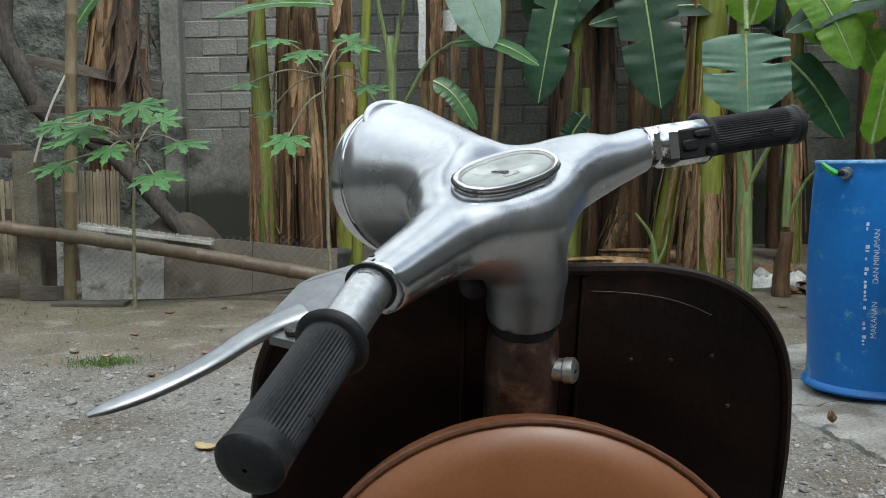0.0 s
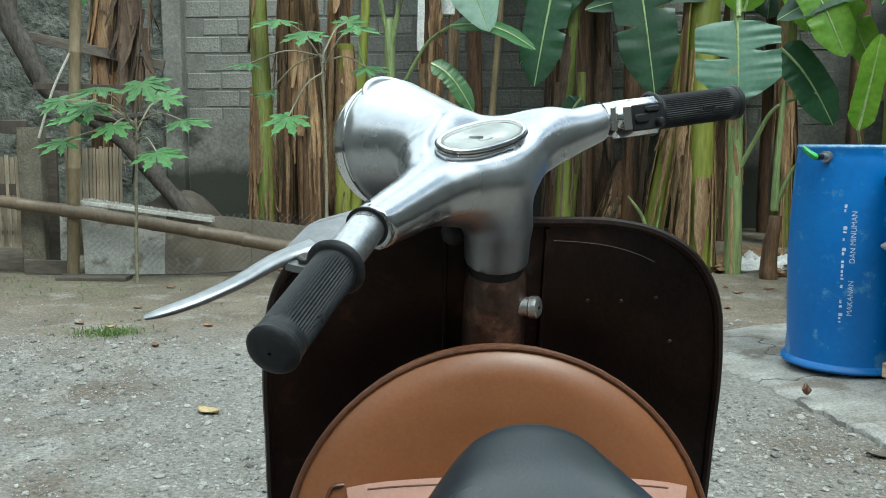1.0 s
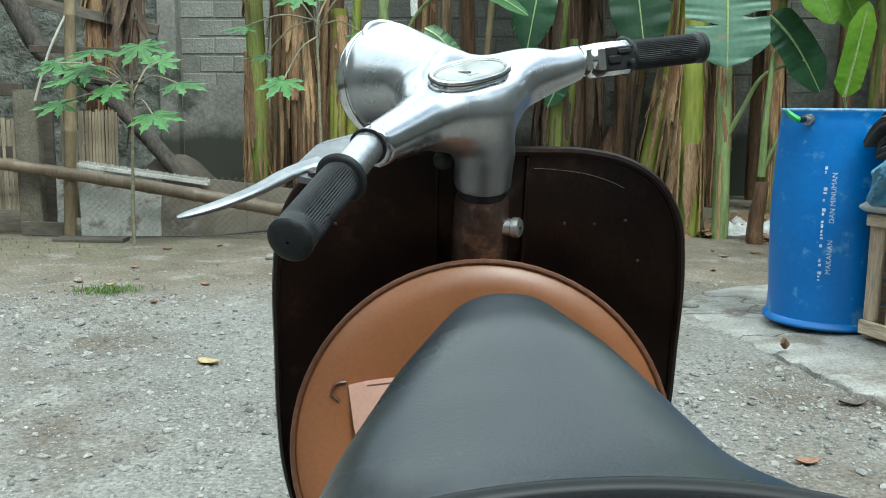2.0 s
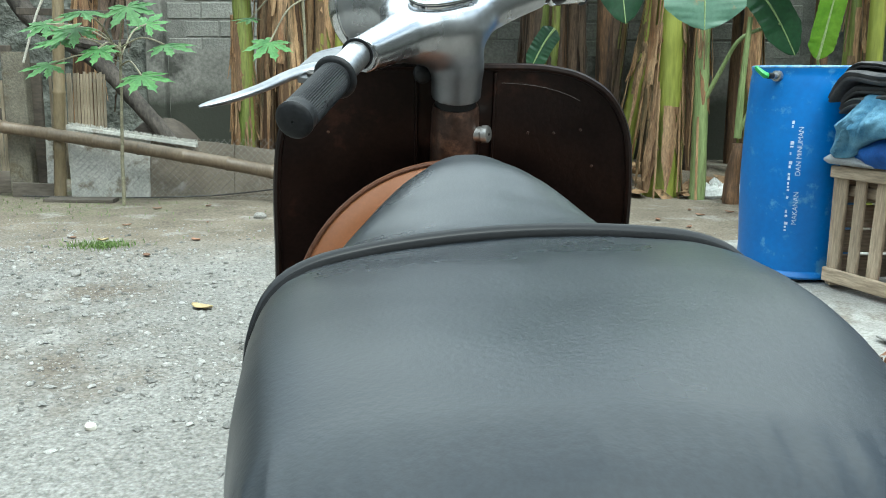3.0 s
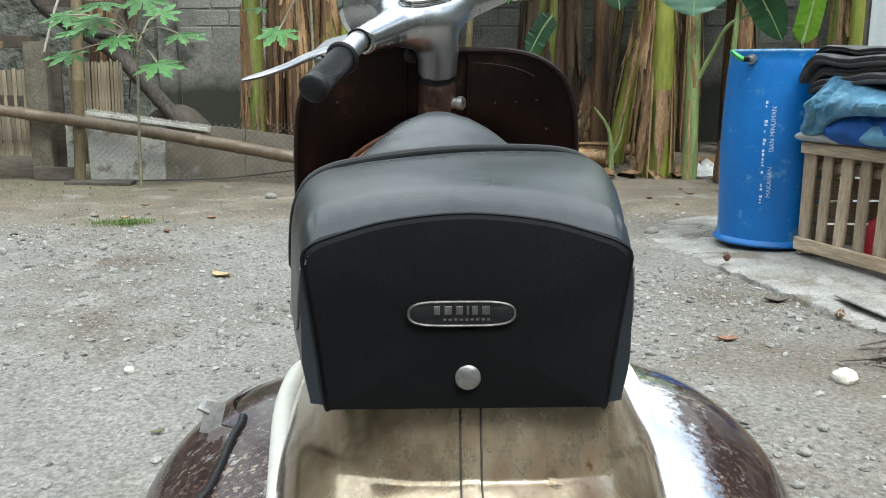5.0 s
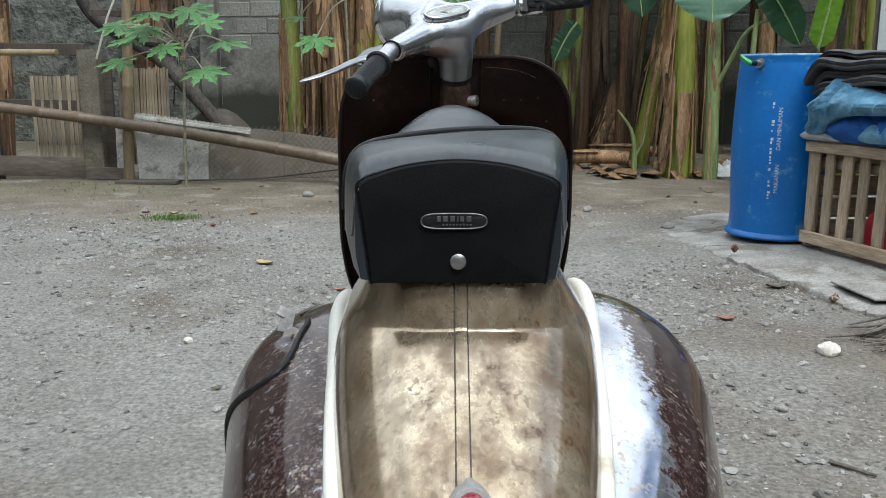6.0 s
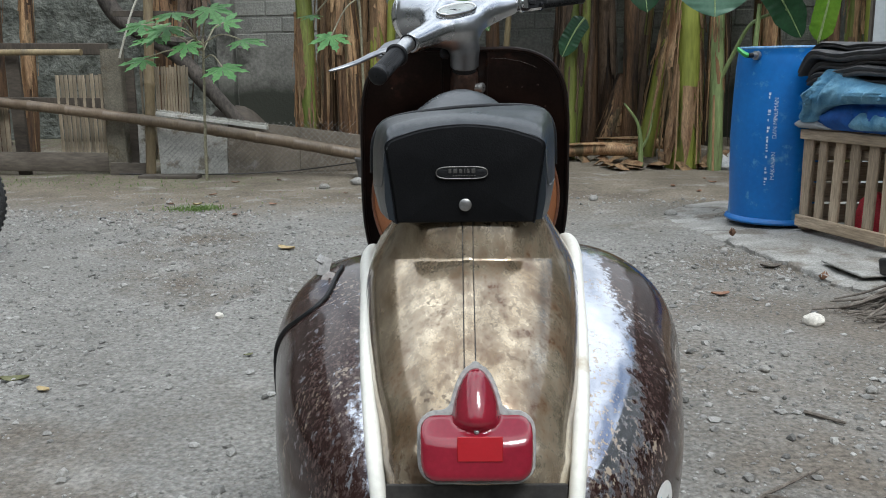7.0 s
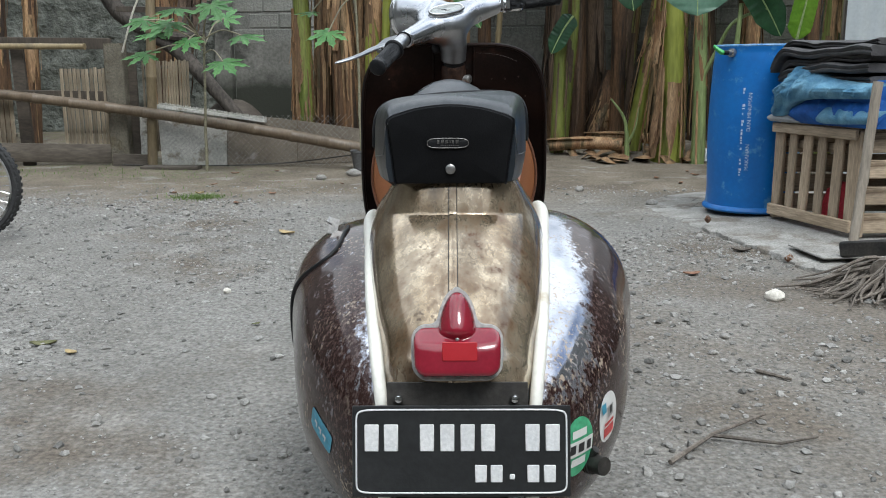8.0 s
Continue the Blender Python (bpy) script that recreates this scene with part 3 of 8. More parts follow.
# ---- building helpers ----
class Shape:
    """Vertices and faces, gathered piece by piece."""

    def __init__(self):
        self.v, self.f = [], []

    def put(self, verts, faces):
        k = len(self.v)
        self.v += [tuple(p) for p in verts]
        self.f += [tuple(i + k for i in q) for q in faces]
        return self

    def box(self, sx, sy, sz, m=None, c=None):
        """A box with chamfered edges, sizes in full lengths."""
        m = m or Matrix()
        h = (sx / 2, sy / 2, sz / 2)
        c = min(h) * 0.25 if c is None else c
        verts, idx = [], {}
        for sxn in (-1, 1):
            for syn in (-1, 1):
                for szn in (-1, 1):
                    s = (sxn, syn, szn)
                    for ax in range(3):
                        idx[s, ax] = len(verts)
                        verts.append(m @ Vector([s[i] * (h[i] if i == ax else h[i] - c) for i in range(3)]))
        faces = []
        for ax in range(3):
            a, b = (ax + 1) % 3, (ax + 2) % 3
            for s in (-1, 1):
                q = []
                for p0, p1 in ((-1, -1), (1, -1), (1, 1), (-1, 1)):
                    key = [0, 0, 0]
                    key[ax], key[a], key[b] = s, p0, p1
                    q.append(idx[tuple(key), ax])
                faces.append(q if s > 0 else q[::-1])
            for sa in (-1, 1):
                for sb in (-1, 1):
                    k0, k1 = [0, 0, 0], [0, 0, 0]
                    k0[ax], k0[a], k0[b] = -1, sa, sb
                    k1[ax], k1[a], k1[b] = 1, sa, sb
                    k0, k1 = tuple(k0), tuple(k1)
                    q = [idx[k0, a], idx[k1, a], idx[k1, b], idx[k0, b]]
                    faces.append(q if sa * sb < 0 else q[::-1])
        for s in itertools.product((-1, 1), repeat=3):
            q = [idx[s, 0], idx[s, 1], idx[s, 2]]
            faces.append(q if s[0] * s[1] * s[2] > 0 else q[::-1])
        return self.put(verts, faces)

    def rings(self, rings, closed=True, caps=True):
        """Skin over rings of equal length."""
        n = len(rings[0])
        verts = [p for r in rings for p in r]
        faces = []
        for i in range(len(rings) - 1):
            for j in range(n if closed else n - 1):
                k = (j + 1) % n
                faces.append((i * n + j, i * n + k, (i + 1) * n + k, (i + 1) * n + j))
        if caps:
            faces.append(tuple(range(n))[::-1])
            faces.append(tuple((len(rings) - 1) * n + j for j in range(n)))
        return self.put(verts, faces)

    def tube(self, pts, radii, n=10, flat=1.0, up=(0, 0, 1), caps=True):
        """A tube along points; flat squeezes it along the second axis of its section."""
        pts = [Vector(p) for p in pts]
        if isinstance(radii, (int, float)):
            radii = [radii] * len(pts)
        rings, side = [], None
        for i, p in enumerate(pts):
            d = (pts[min(i + 1, len(pts) - 1)] - pts[max(i - 1, 0)]).normalized()
            if side is None:
                side = d.cross(Vector(up))
                if side.length < 1e-3:
                    side = d.cross(Vector((1, 0, 0)))
            side = (side - d * side.dot(d)).normalized()
            other = d.cross(side)
            rings.append([p + side * (math.cos(2 * math.pi * k / n) * radii[i]) + other * (math.sin(2 * math.pi * k / n) * radii[i] * flat) for k in range(n)])
        return self.rings(rings, True, caps)

    def lathe(self, profile, n=24, m=None, caps=True):
        """(radius, height) pairs turned about z."""
        m = m or Matrix()
        return self.rings([[m @ Vector((r * math.cos(2 * math.pi * k / n), r * math.sin(2 * math.pi * k / n), z)) for k in range(n)] for r, z in profile], True, caps)

    def ball(self, c, r, n=10, squash=(1, 1, 1)):
        rows = [[Vector(c) + Vector((r * squash[0] * math.sin(a) * math.cos(2 * math.pi * k / n), r * squash[1] * math.sin(a) * math.sin(2 * math.pi * k / n), -r * squash[2] * math.cos(a)))
                 for k in range(n)] for a in [math.pi * (i + 0.02) / (n // 2 + 0.04) for i in range(n // 2 + 1)]]
        return self.rings(rings=rows)

    def mesh(self, name, material, smooth=40):
        me = bpy.data.meshes.new(name)
        me.from_pydata(self.v, [], self.f)
        me.materials.append(material)
        if smooth:
            me.polygons.foreach_set("use_smooth", [True] * len(me.polygons))
            me.set_sharp_from_angle(angle=radians(smooth))
        me.update()
        return me


def part(name, shape, material, parent=None, label="", m=None, smooth=40):
    """One mesh object, under a thing or a part."""
    me = shape if isinstance(shape, bpy.types.Mesh) else shape.mesh(name, material, smooth)
    ob = new(name, me)
    ob.parent = parent
    if m is not None:
        ob.matrix_basis = m
    if label:
        ob["label"] = label
    return ob


def thing(name, m, label, category, group=""):
    """An empty at the base of a thing with parts."""
    ob = new(name)
    ob.empty_display_size = 0.1
    ob.matrix_basis = m
    return tagged(ob, label, category, group)


def spline(ctrl, n=8, closed=False):
    """A smooth run through control points."""
    c = [Vector(p) for p in ctrl]
    out, last = [], len(c) if closed else len(c) - 1
    for i in range(last):
        if closed:
            p0, p1, p2, p3 = c[i - 1], c[i], c[(i + 1) % len(c)], c[(i + 2) % len(c)]
        else:
            p0, p1, p2, p3 = c[max(i - 1, 0)], c[i], c[i + 1], c[min(i + 2, len(c) - 1)]
        for k in range(n):
            t = k / n
            out.append(0.5 * ((2 * p1) + (p2 - p0) * t + (2 * p0 - 5 * p1 + 4 * p2 - p3) * t * t + (3 * p1 - p0 - 3 * p2 + p3) * t ** 3))
    if not closed:
        out.append(c[-1])
    return out


@functools.lru_cache(maxsize=None)
def slopes(xs, ys):
    """Slopes of a smooth run through points that never overshoots them."""
    h = [b - a for a, b in zip(xs[:-1], xs[1:])]
    d = [(b - a) / k for a, b, k in zip(ys[:-1], ys[1:], h)]
    m = [d[0]]
    for k in range(1, len(d)):
        if d[k - 1] * d[k] <= 0:
            m.append(0.0)
        else:
            w1, w2 = 2 * h[k] + h[k - 1], h[k] + 2 * h[k - 1]
            m.append((w1 + w2) / (w1 / d[k - 1] + w2 / d[k]))
    return m + [d[-1]]


def curve1(xs, ys, x):
    """The height at x of a smooth run through points."""
    xs, ys = tuple(xs), tuple(ys)
    if x <= xs[0]:
        return ys[0]
    if x >= xs[-1]:
        return ys[-1]
    m = slopes(xs, ys)
    k = bisect_of(xs, x)
    h = xs[k + 1] - xs[k]
    t = (x - xs[k]) / h
    return ys[k] * (2 * t ** 3 - 3 * t * t + 1) + m[k] * h * (t ** 3 - 2 * t * t + t) + ys[k + 1] * (3 * t * t - 2 * t ** 3) + m[k + 1] * h * (t ** 3 - t * t)


def bisect_of(xs, x):
    k = 0
    while k < len(xs) - 2 and x > xs[k + 1]:
        k += 1
    return k


def skin(name, f, lo, hi, step, material, smooth=50):
    """A mesh on the zero surface of a distance function over a box of space."""
    n = [int(math.ceil((h - l) / step)) + 1 for l, h in zip(lo, hi)]
    ax = [l + step * np.arange(k) for l, k in zip(lo, n)]
    X, Y, Z = np.meshgrid(*ax, indexing="ij")
    V = f(X, Y, Z)
    S = V < 0
    shape = tuple(k - 1 for k in n)
    acc, cnt = np.zeros(shape + (3,)), np.zeros(shape)

    def at(a, o):
        return a[o[0]:o[0] + shape[0], o[1]:o[1] + shape[1], o[2]:o[2] + shape[2]]

    for axis in range(3):
        for o in itertools.product((0, 1), repeat=2):
            a = list(o)
            a.insert(axis, 0)
            b = list(a)
            b[axis] = 1
            va, vb = at(V, a), at(V, b)
            cross = at(S, a) != at(S, b)
            t = np.where(cross, va / np.where(cross, va - vb, 1), 0)
            for k in range(3):
                acc[..., k] += np.where(cross, a[k] + (t if k == axis else 0), 0)
            cnt += cross
    live = cnt > 0
    index = -np.ones(shape, int)
    index[live] = np.arange(live.sum())
    cells = np.argwhere(live)
    verts = (cells + acc[live] / cnt[live][:, None]) * step + np.array(lo)
    faces = []
    for axis in range(3):
        p, q = (axis + 1) % 3, (axis + 2) % 3
        a = [slice(None)] * 3
        b = [slice(None)] * 3
        a[axis], b[axis] = slice(0, -1), slice(1, None)
        hit = np.argwhere(S[tuple(a)] != S[tuple(b)])
        hit = hit[(hit[:, p] > 0) & (hit[:, q] > 0) & (hit[:, p] < n[p] - 1) & (hit[:, q] < n[q] - 1)]
        flip = S[hit[:, 0], hit[:, 1], hit[:, 2]]
        quad = []
        for dp, dq in ((1, 1), (0, 1), (0, 0), (1, 0)):
            c = hit.copy()
            c[:, p] -= dp
            c[:, q] -= dq
            quad.append(index[c[:, 0], c[:, 1], c[:, 2]])
        quad = np.stack(quad, 1)
        faces.append(np.where(flip[:, None], quad, quad[:, ::-1]))
    faces = np.concatenate(faces)
    me = bpy.data.meshes.new(name)
    me.from_pydata(verts.tolist(), [], faces.tolist())
    me.materials.append(material)
    me.polygons.foreach_set("use_smooth", [True] * len(me.polygons))
    me.set_sharp_from_angle(angle=radians(smooth))
    me.update()
    return me


def smin(a, b, k):
    h = np.clip(0.5 + 0.5 * (b - a) / k, 0, 1)
    return b + (a - b) * h - k * h * (1 - h)


def cone_sdf(X, Y, Z, a, b, ra, rb):
    """Distance to a round cone from a to b."""
    a, b = np.array(a, float), np.array(b, float)
    d = b - a
    t = np.clip(((X - a[0]) * d[0] + (Y - a[1]) * d[1] + (Z - a[2]) * d[2]) / (d @ d), 0, 1)
    return np.sqrt((X - a[0] - t * d[0]) ** 2 + (Y - a[1] - t * d[1]) ** 2 + (Z - a[2] - t * d[2]) ** 2) - (ra + (rb - ra) * t)

# ---- the yard's ground and walls ----
rng = np.random.default_rng(7)


def rise(x, y):
    """Height of the yard's surface."""
    soft = 0.010 * math.sin(x * 1.7 + 0.6) * math.sin(y * 1.3) + 0.006 * noise.noise((x * 2.5, y * 2.5, 0))
    near = min(1.0, max(0.0, (math.hypot(x - 0.25, y - 0.3) - 0.5) / 1.0))
    bank = 0.10 * min(1.0, max(0.0, (y - 6.9) / 1.6))
    return soft * near + bank


def make_ground():
    near_x, near_y = np.arange(-6, 5.01, 0.1), np.arange(-3, 10.01, 0.1)
    far = np.array([1.5, 4, 10, 25, 60, 150, 400])
    xs = np.concatenate([-6 - far[::-1], near_x, 5 + far])
    ys = np.concatenate([-3 - far[::-1], near_y, 10 + far])
    s = Shape()
    nx = len(xs)
    s.v = [(x, y, rise(x, y) if -6.1 < x < 5.1 and -3.1 < y < 10.1 else (0.10 if y > 10 else 0.0)) for y in ys for x in xs]
    s.f = [(j * nx + i, j * nx + i + 1, (j + 1) * nx + i + 1, (j + 1) * nx + i) for j in range(len(ys) - 1) for i in range(nx - 1)]
    tagged(part("ground", s, M["ground"], smooth=80), "grey gritty yard of gravel and bare trodden earth", "ground", kind="structure")


def make_slab():
    """The broken edge of a concrete apron on which drum and crate stand."""
    edge = [(1.02, 4.35), (1.06, 4.1), (1.12, 3.92), (1.22, 3.70), (1.31, 3.36), (1.40, 3.02), (1.50, 2.66), (1.56, 2.40), (1.70, 2.30), (1.98, 2.22), (2.6, 2.12), (4.2, 1.9)]
    pts = []
    for i, (a, b) in enumerate(zip(edge[:-1], edge[1:])):
        for k in range(12):
            t = k / 12
            j = noise.noise((i * 3.1 + k * 0.5, 2.0, 5.0)) * 0.045 + noise.noise((i * 9.1 + k * 2.3, 6.0, 5.0)) * 0.022
            pts.append(Vector((a[0] + (b[0] - a[0]) * t + j, a[1] + (b[1] - a[1]) * t + j * 0.6, 0)))
    pts += [Vector((4.3, 1.9, 0)), Vector((4.3, 5.4, 0)), Vector((2.4, 5.3, 0)), Vector((1.5, 4.8, 0)), Vector((1.15, 4.6, 0))]
    low, lip, high = [], [], []
    mid = Vector((2.4, 3.9, 0))
    for p in pts:
        d = (mid - p).normalized()
        z = 0.022 + 0.008 * noise.noise(p * 2.0) + 0.008 * noise.noise(p * 9.0)
        if p.y > 3.4:
            z = -0.012 + (z + 0.012) * min(1, max(0, (p.x - 1.05) / 0.4)) * min(1, max(0, (5.2 - p.y) / 0.6))
        low.append(p + Vector((0, 0, -0.08)))
        lip.append(p + Vector((0, 0, z - 0.008)))
        high.append(p + d * 0.012 + Vector((0, 0, z)))
    centre = [p.lerp(mid, 0.5) + Vector((0, 0, 0.040)) for p in pts]
    s = Shape().rings([low, lip, high, centre], True, True)
    tagged(part("pavement", s, M["concrete"], smooth=50), "cracked grey concrete apron with a broken edge", "pavement", kind="structure")
    p = tagged(part("cover_plate", Shape().box(0.36, 0.3, 0.010, pose(1.78, 2.62, 0.047, 0.6, 0.6, 14), 0.003), M["concrete"], smooth=0), "flat grey cement tile lying on the concrete", "tile")


def make_walls():
    """Block wall at the back, rough wall beside it, and unseen plain walls added to close the yard."""
    Y = 9.3
    back = tagged(part("wall_back", Shape().box(9.4, 0.2, 3.4, pose(1.35, Y + 0.085, 1.65), 0.005), M["mortar"], smooth=0), "grey concrete block wall with a plastered damp foot", "wall", kind="structure")
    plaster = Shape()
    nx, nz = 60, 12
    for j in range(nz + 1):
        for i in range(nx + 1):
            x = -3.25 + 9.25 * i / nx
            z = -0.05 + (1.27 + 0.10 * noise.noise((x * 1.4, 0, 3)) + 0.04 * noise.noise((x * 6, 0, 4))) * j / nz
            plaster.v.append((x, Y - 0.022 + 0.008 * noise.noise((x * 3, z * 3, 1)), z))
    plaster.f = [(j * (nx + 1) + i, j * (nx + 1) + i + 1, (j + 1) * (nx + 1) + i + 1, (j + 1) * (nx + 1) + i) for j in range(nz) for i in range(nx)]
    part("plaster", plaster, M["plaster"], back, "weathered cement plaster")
    s = Shape()
    nx, nz = 70, 50
    for j in range(nz + 1):
        for i in range(nx + 1):
            x, z = -9.5 + 6.2 * i / nx, -0.05 + 3.4 * j / nz
            s.v.append((x, Y - 0.04 + 0.05 * noise.noise((x * 5, z * 5, 0)) + 0.03 * noise.noise((x * 13, z * 13, 4)), z))
    s.f = [(j * (nx + 1) + i, j * (nx + 1) + i + 1, (j + 1) * (nx + 1) + i + 1, (j + 1) * (nx + 1) + i) for j in range(nz) for i in range(nx)]
    side = tagged(part("wall_rough", s, M["rough_wall"], smooth=60), "rough dark cement wall", "wall", kind="structure")
    part("core", Shape().box(6.2, 0.2, 3.4, pose(-6.4, Y + 0.16, 1.65), 0.005), M["rough_wall"], side, smooth=0)
    tagged(part("wall_pillar", Shape().box(0.2, 0.26, 3.5, pose(-3.36, Y - 0.02, 1.7), 0.015), M["plaster"], smooth=0), "grey cement pillar in the yard wall", "pillar", kind="structure")
    # unseen walls, added to hold off low sky light and darken reflections
    for name, cx, cy, lx, ly, h in (("wall_left", -7.6, 0.5, 0.2, 18, 6.2), ("wall_right", 4.6, 0.5, 0.2, 18, 3.8), ("wall_behind", -1.5, -6.2, 12.4, 0.2, 4.2)):
        tagged(part(name, Shape().box(lx, ly, h, pose(cx, cy, h / 2 - 0.05), 0.01), M["plaster"], smooth=0), "unseen plain grey wall added to close the yard and block light", "wall", kind="structure")
    return back


make_ground()
make_slab()
wall_back = make_walls()

# ---- the scooter ----
S = pose(0.257, -0.346, 0, 0, 0, 5.2)
scooter = thing("scooter", S, "old motor scooter with worn brown and brass paint, black seat, parked", "scooter")


def sgn_pow(x, p):
    return math.copysign(abs(x) ** p, x)


def make_body():
    """The spine of the body: from under the seat, over the tail, down to the mudguard."""
    line = spline([(0.80, 0.50, 0), (0.78, 0.60, 0), (0.70, 0.66, 0), (0.5, 0.690, 0), (0.32, 0.697, 0), (0.255, 0.684, 0), (0.225, 0.6710, 0), (0.193, 0.6520, 0), (0.165, 0.6330, 0), (0.13, 0.6080, 0), (0.08, 0.5725, 0), (0.035, 0.5370, 0), (0.003, 0.5020, 0),
                   (-0.016, 0.48, 0), (-0.02, 0.43, 0), (-0.012, 0.36, 0), (0.02, 0.29, 0)], 12)
    prof = [line[0]]
    for p in line[1:]:
        gap = 0.0016 if 0.185 < p.x < 0.235 and p.y > 0.5 else 0.006
        while (p - prof[-1]).length > gap:
            prof.append(prof[-1] + (p - prof[-1]).normalized() * gap)

    def riser(x, u):
        """How far the pressed step under the seat stands above the plain spine."""
        start = 0.1950 + 0.036 * (abs(u) / 0.105) ** 3.6
        r = min(1.0, max(0.0, (x - start) / 0.036))
        fade = min(1.0, max(0.0, (0.130 - abs(u)) / 0.05))
        return 0.038 * r * fade * fade * (3 - 2 * fade)
    rings = []
    for i, p in enumerate(prof):
        near = [q for q in prof if (q - p).length < 0.035]
        d = (near[-1] - near[0]).normalized()
        inward = Vector((-d.y, d.x, 0))
        if inward.y > 0 and p.x > 0.1 or inward.x < 0 and p.x < 0.1:
            inward = -inward
        s = i / (len(prof) - 1)
        half = curve1([-0.02, 0.02, 0.08, 0.18, 0.33, 0.5, 0.8], [0.108, 0.113, 0.126, 0.139, 0.150, 0.157, 0.147], p.x)
        depth = curve1([0, 0.3, 0.6, 1], [0.15, 0.15, 0.13, 0.10], s)
        ring = []
        for k in range(65):
            a = math.pi * k / 64
            u = half * sgn_pow(math.cos(a), 0.78)
            w = depth * (1 - math.sin(a) ** 0.76)
            h = riser(p.x, u) if p.y > 0.55 else 0.0
            q = p + inward * w + Vector((-0.43 * h, 0.9 * h, 0))
            ring.append(Vector((0.010 - u, q.x, q.y)))
        rings.append(ring)
    body = part("body", Shape().rings(rings, False, False), M["brass"], scooter, "brass coloured rear body with dark patina", smooth=60)
    rib = [(0.0, p.x - 0.43 * riser(p.x, 0), p.y + 0.9 * riser(p.x, 0)) for p in prof if p.x < 0.235 and p.y > 0.51]
    for u in (-0.0035, 0.0095):
        part("seam", Shape().tube([(u, y - 0.0004, z + 0.0002) for _, y, z in rib], 0.0006, 6), M["dark_steel"], body, "dark joint beside the middle strip")
    part("rib", Shape().rings([[Vector((0.003 + du, y - 0.4 * dh, z + dh)) for du, dh in ((-0.0060, -0.002), (-0.0055, 0.0008), (-0.003, 0.0014), (0.003, 0.0014), (0.0055, 0.0008), (0.0060, -0.002))] for _, y, z in rib]), M["brass"], body, "narrow raised middle strip")
    # the pan under the plate, the floor and the tunnel in front
    part("mudguard", Shape().rings([[Vector((0.085 * math.cos(math.pi * k / 10), y, z)) + Vector((0, 0.05 * math.sin(math.pi * k / 10) * dy, 0.05 * math.sin(math.pi * k / 10) * dz)) for k in range(11)]
                                    for y, z, dy, dz in ((0.08, 0.44, -1, 0.2), (0.06, 0.38, -1, 0), (0.06, 0.30, -1, -0.2), (0.08, 0.22, -0.9, -0.4))], False, False), M["dark_steel"], scooter)
    floor_path = [(0.74, 0.30), (0.80, 0.245), (1.0, 0.235), (1.25, 0.24), (1.38, 0.28), (1.42, 0.36)]
    part("floorboard", Shape().rings([[Vector((u, y, z - (0.03 if abs(u) > 0.16 else 0) + t)) for u, t in ((-0.2, 0), (-0.17, 0.004), (-0.05, 0.004), (0, 0.03), (0.05, 0.004), (0.17, 0.004), (0.2, 0), (0.2, -0.01), (0, -0.01), (-0.2, -0.01))]
                                      for y, z in floor_path]), M["shield"], scooter)


def outline(t):
    """The cowl's edge, (forward, height), as t goes once round from the front top over the tail."""
    return COWL_EDGE[int(t * len(COWL_EDGE)) % len(COWL_EDGE)]


COWL_EDGE = spline([(0.72, 0.545, 0), (0.62, 0.590, 0), (0.50, 0.606, 0), (0.34, 0.578, 0), (0.20, 0.535, 0), (0.09, 0.478, 0), (0.03, 0.42, 0), (0.005, 0.345, 0), (0.03, 0.25, 0), (0.12, 0.185, 0), (0.30, 0.165, 0),
                    (0.50, 0.19, 0), (0.68, 0.27, 0), (0.78, 0.39, 0), (0.78, 0.50, 0)], 6, True)
COWL_MID = Vector((0.38, 0.40, 0))


def cowl_point(side, i, rho, lift=0.0):
    """A point of the cowl's dome on the spoke i, rho of the way from the middle to the edge."""
    e = COWL_EDGE[i % len(COWL_EDGE)]
    p = COWL_MID.lerp(e, rho)
    inner = curve1([0.0, 0.02, 0.08, 0.18, 0.33, 0.5, 0.8], [0.098, 0.103, 0.115, 0.128, 0.142, 0.157, 0.157], p.x)
    bulge = (0.152 if side > 0 else 0.136) * curve1([0, 0.22, 0.36, 0.5, 0.65, 0.8], [0.72, 1.0, 1.07, 1.15, 1.10, 0.85], p.x)
    u = inner + bulge * (1 - rho ** 2.7) ** 0.5 + lift
    drop = 0.016 * min(1, max(0, (p.x - 0.15) / 0.35)) if side < 0 else 0.0
    return Vector((side * u + 0.010, p.x, p.y - drop))


def cowl_at(side, v, w, lift=0.002):
    """The point of the dome over a place in the side view."""
    d = Vector((v, w, 0)) - COWL_MID
    best = max(range(len(COWL_EDGE)), key=lambda i: (COWL_EDGE[i] - COWL_MID).normalized().dot(d.normalized()) if d.length > 0 else 0)
    return cowl_point(side, best, min(1.0, d.length / (COWL_EDGE[best] - COWL_MID).length), lift)


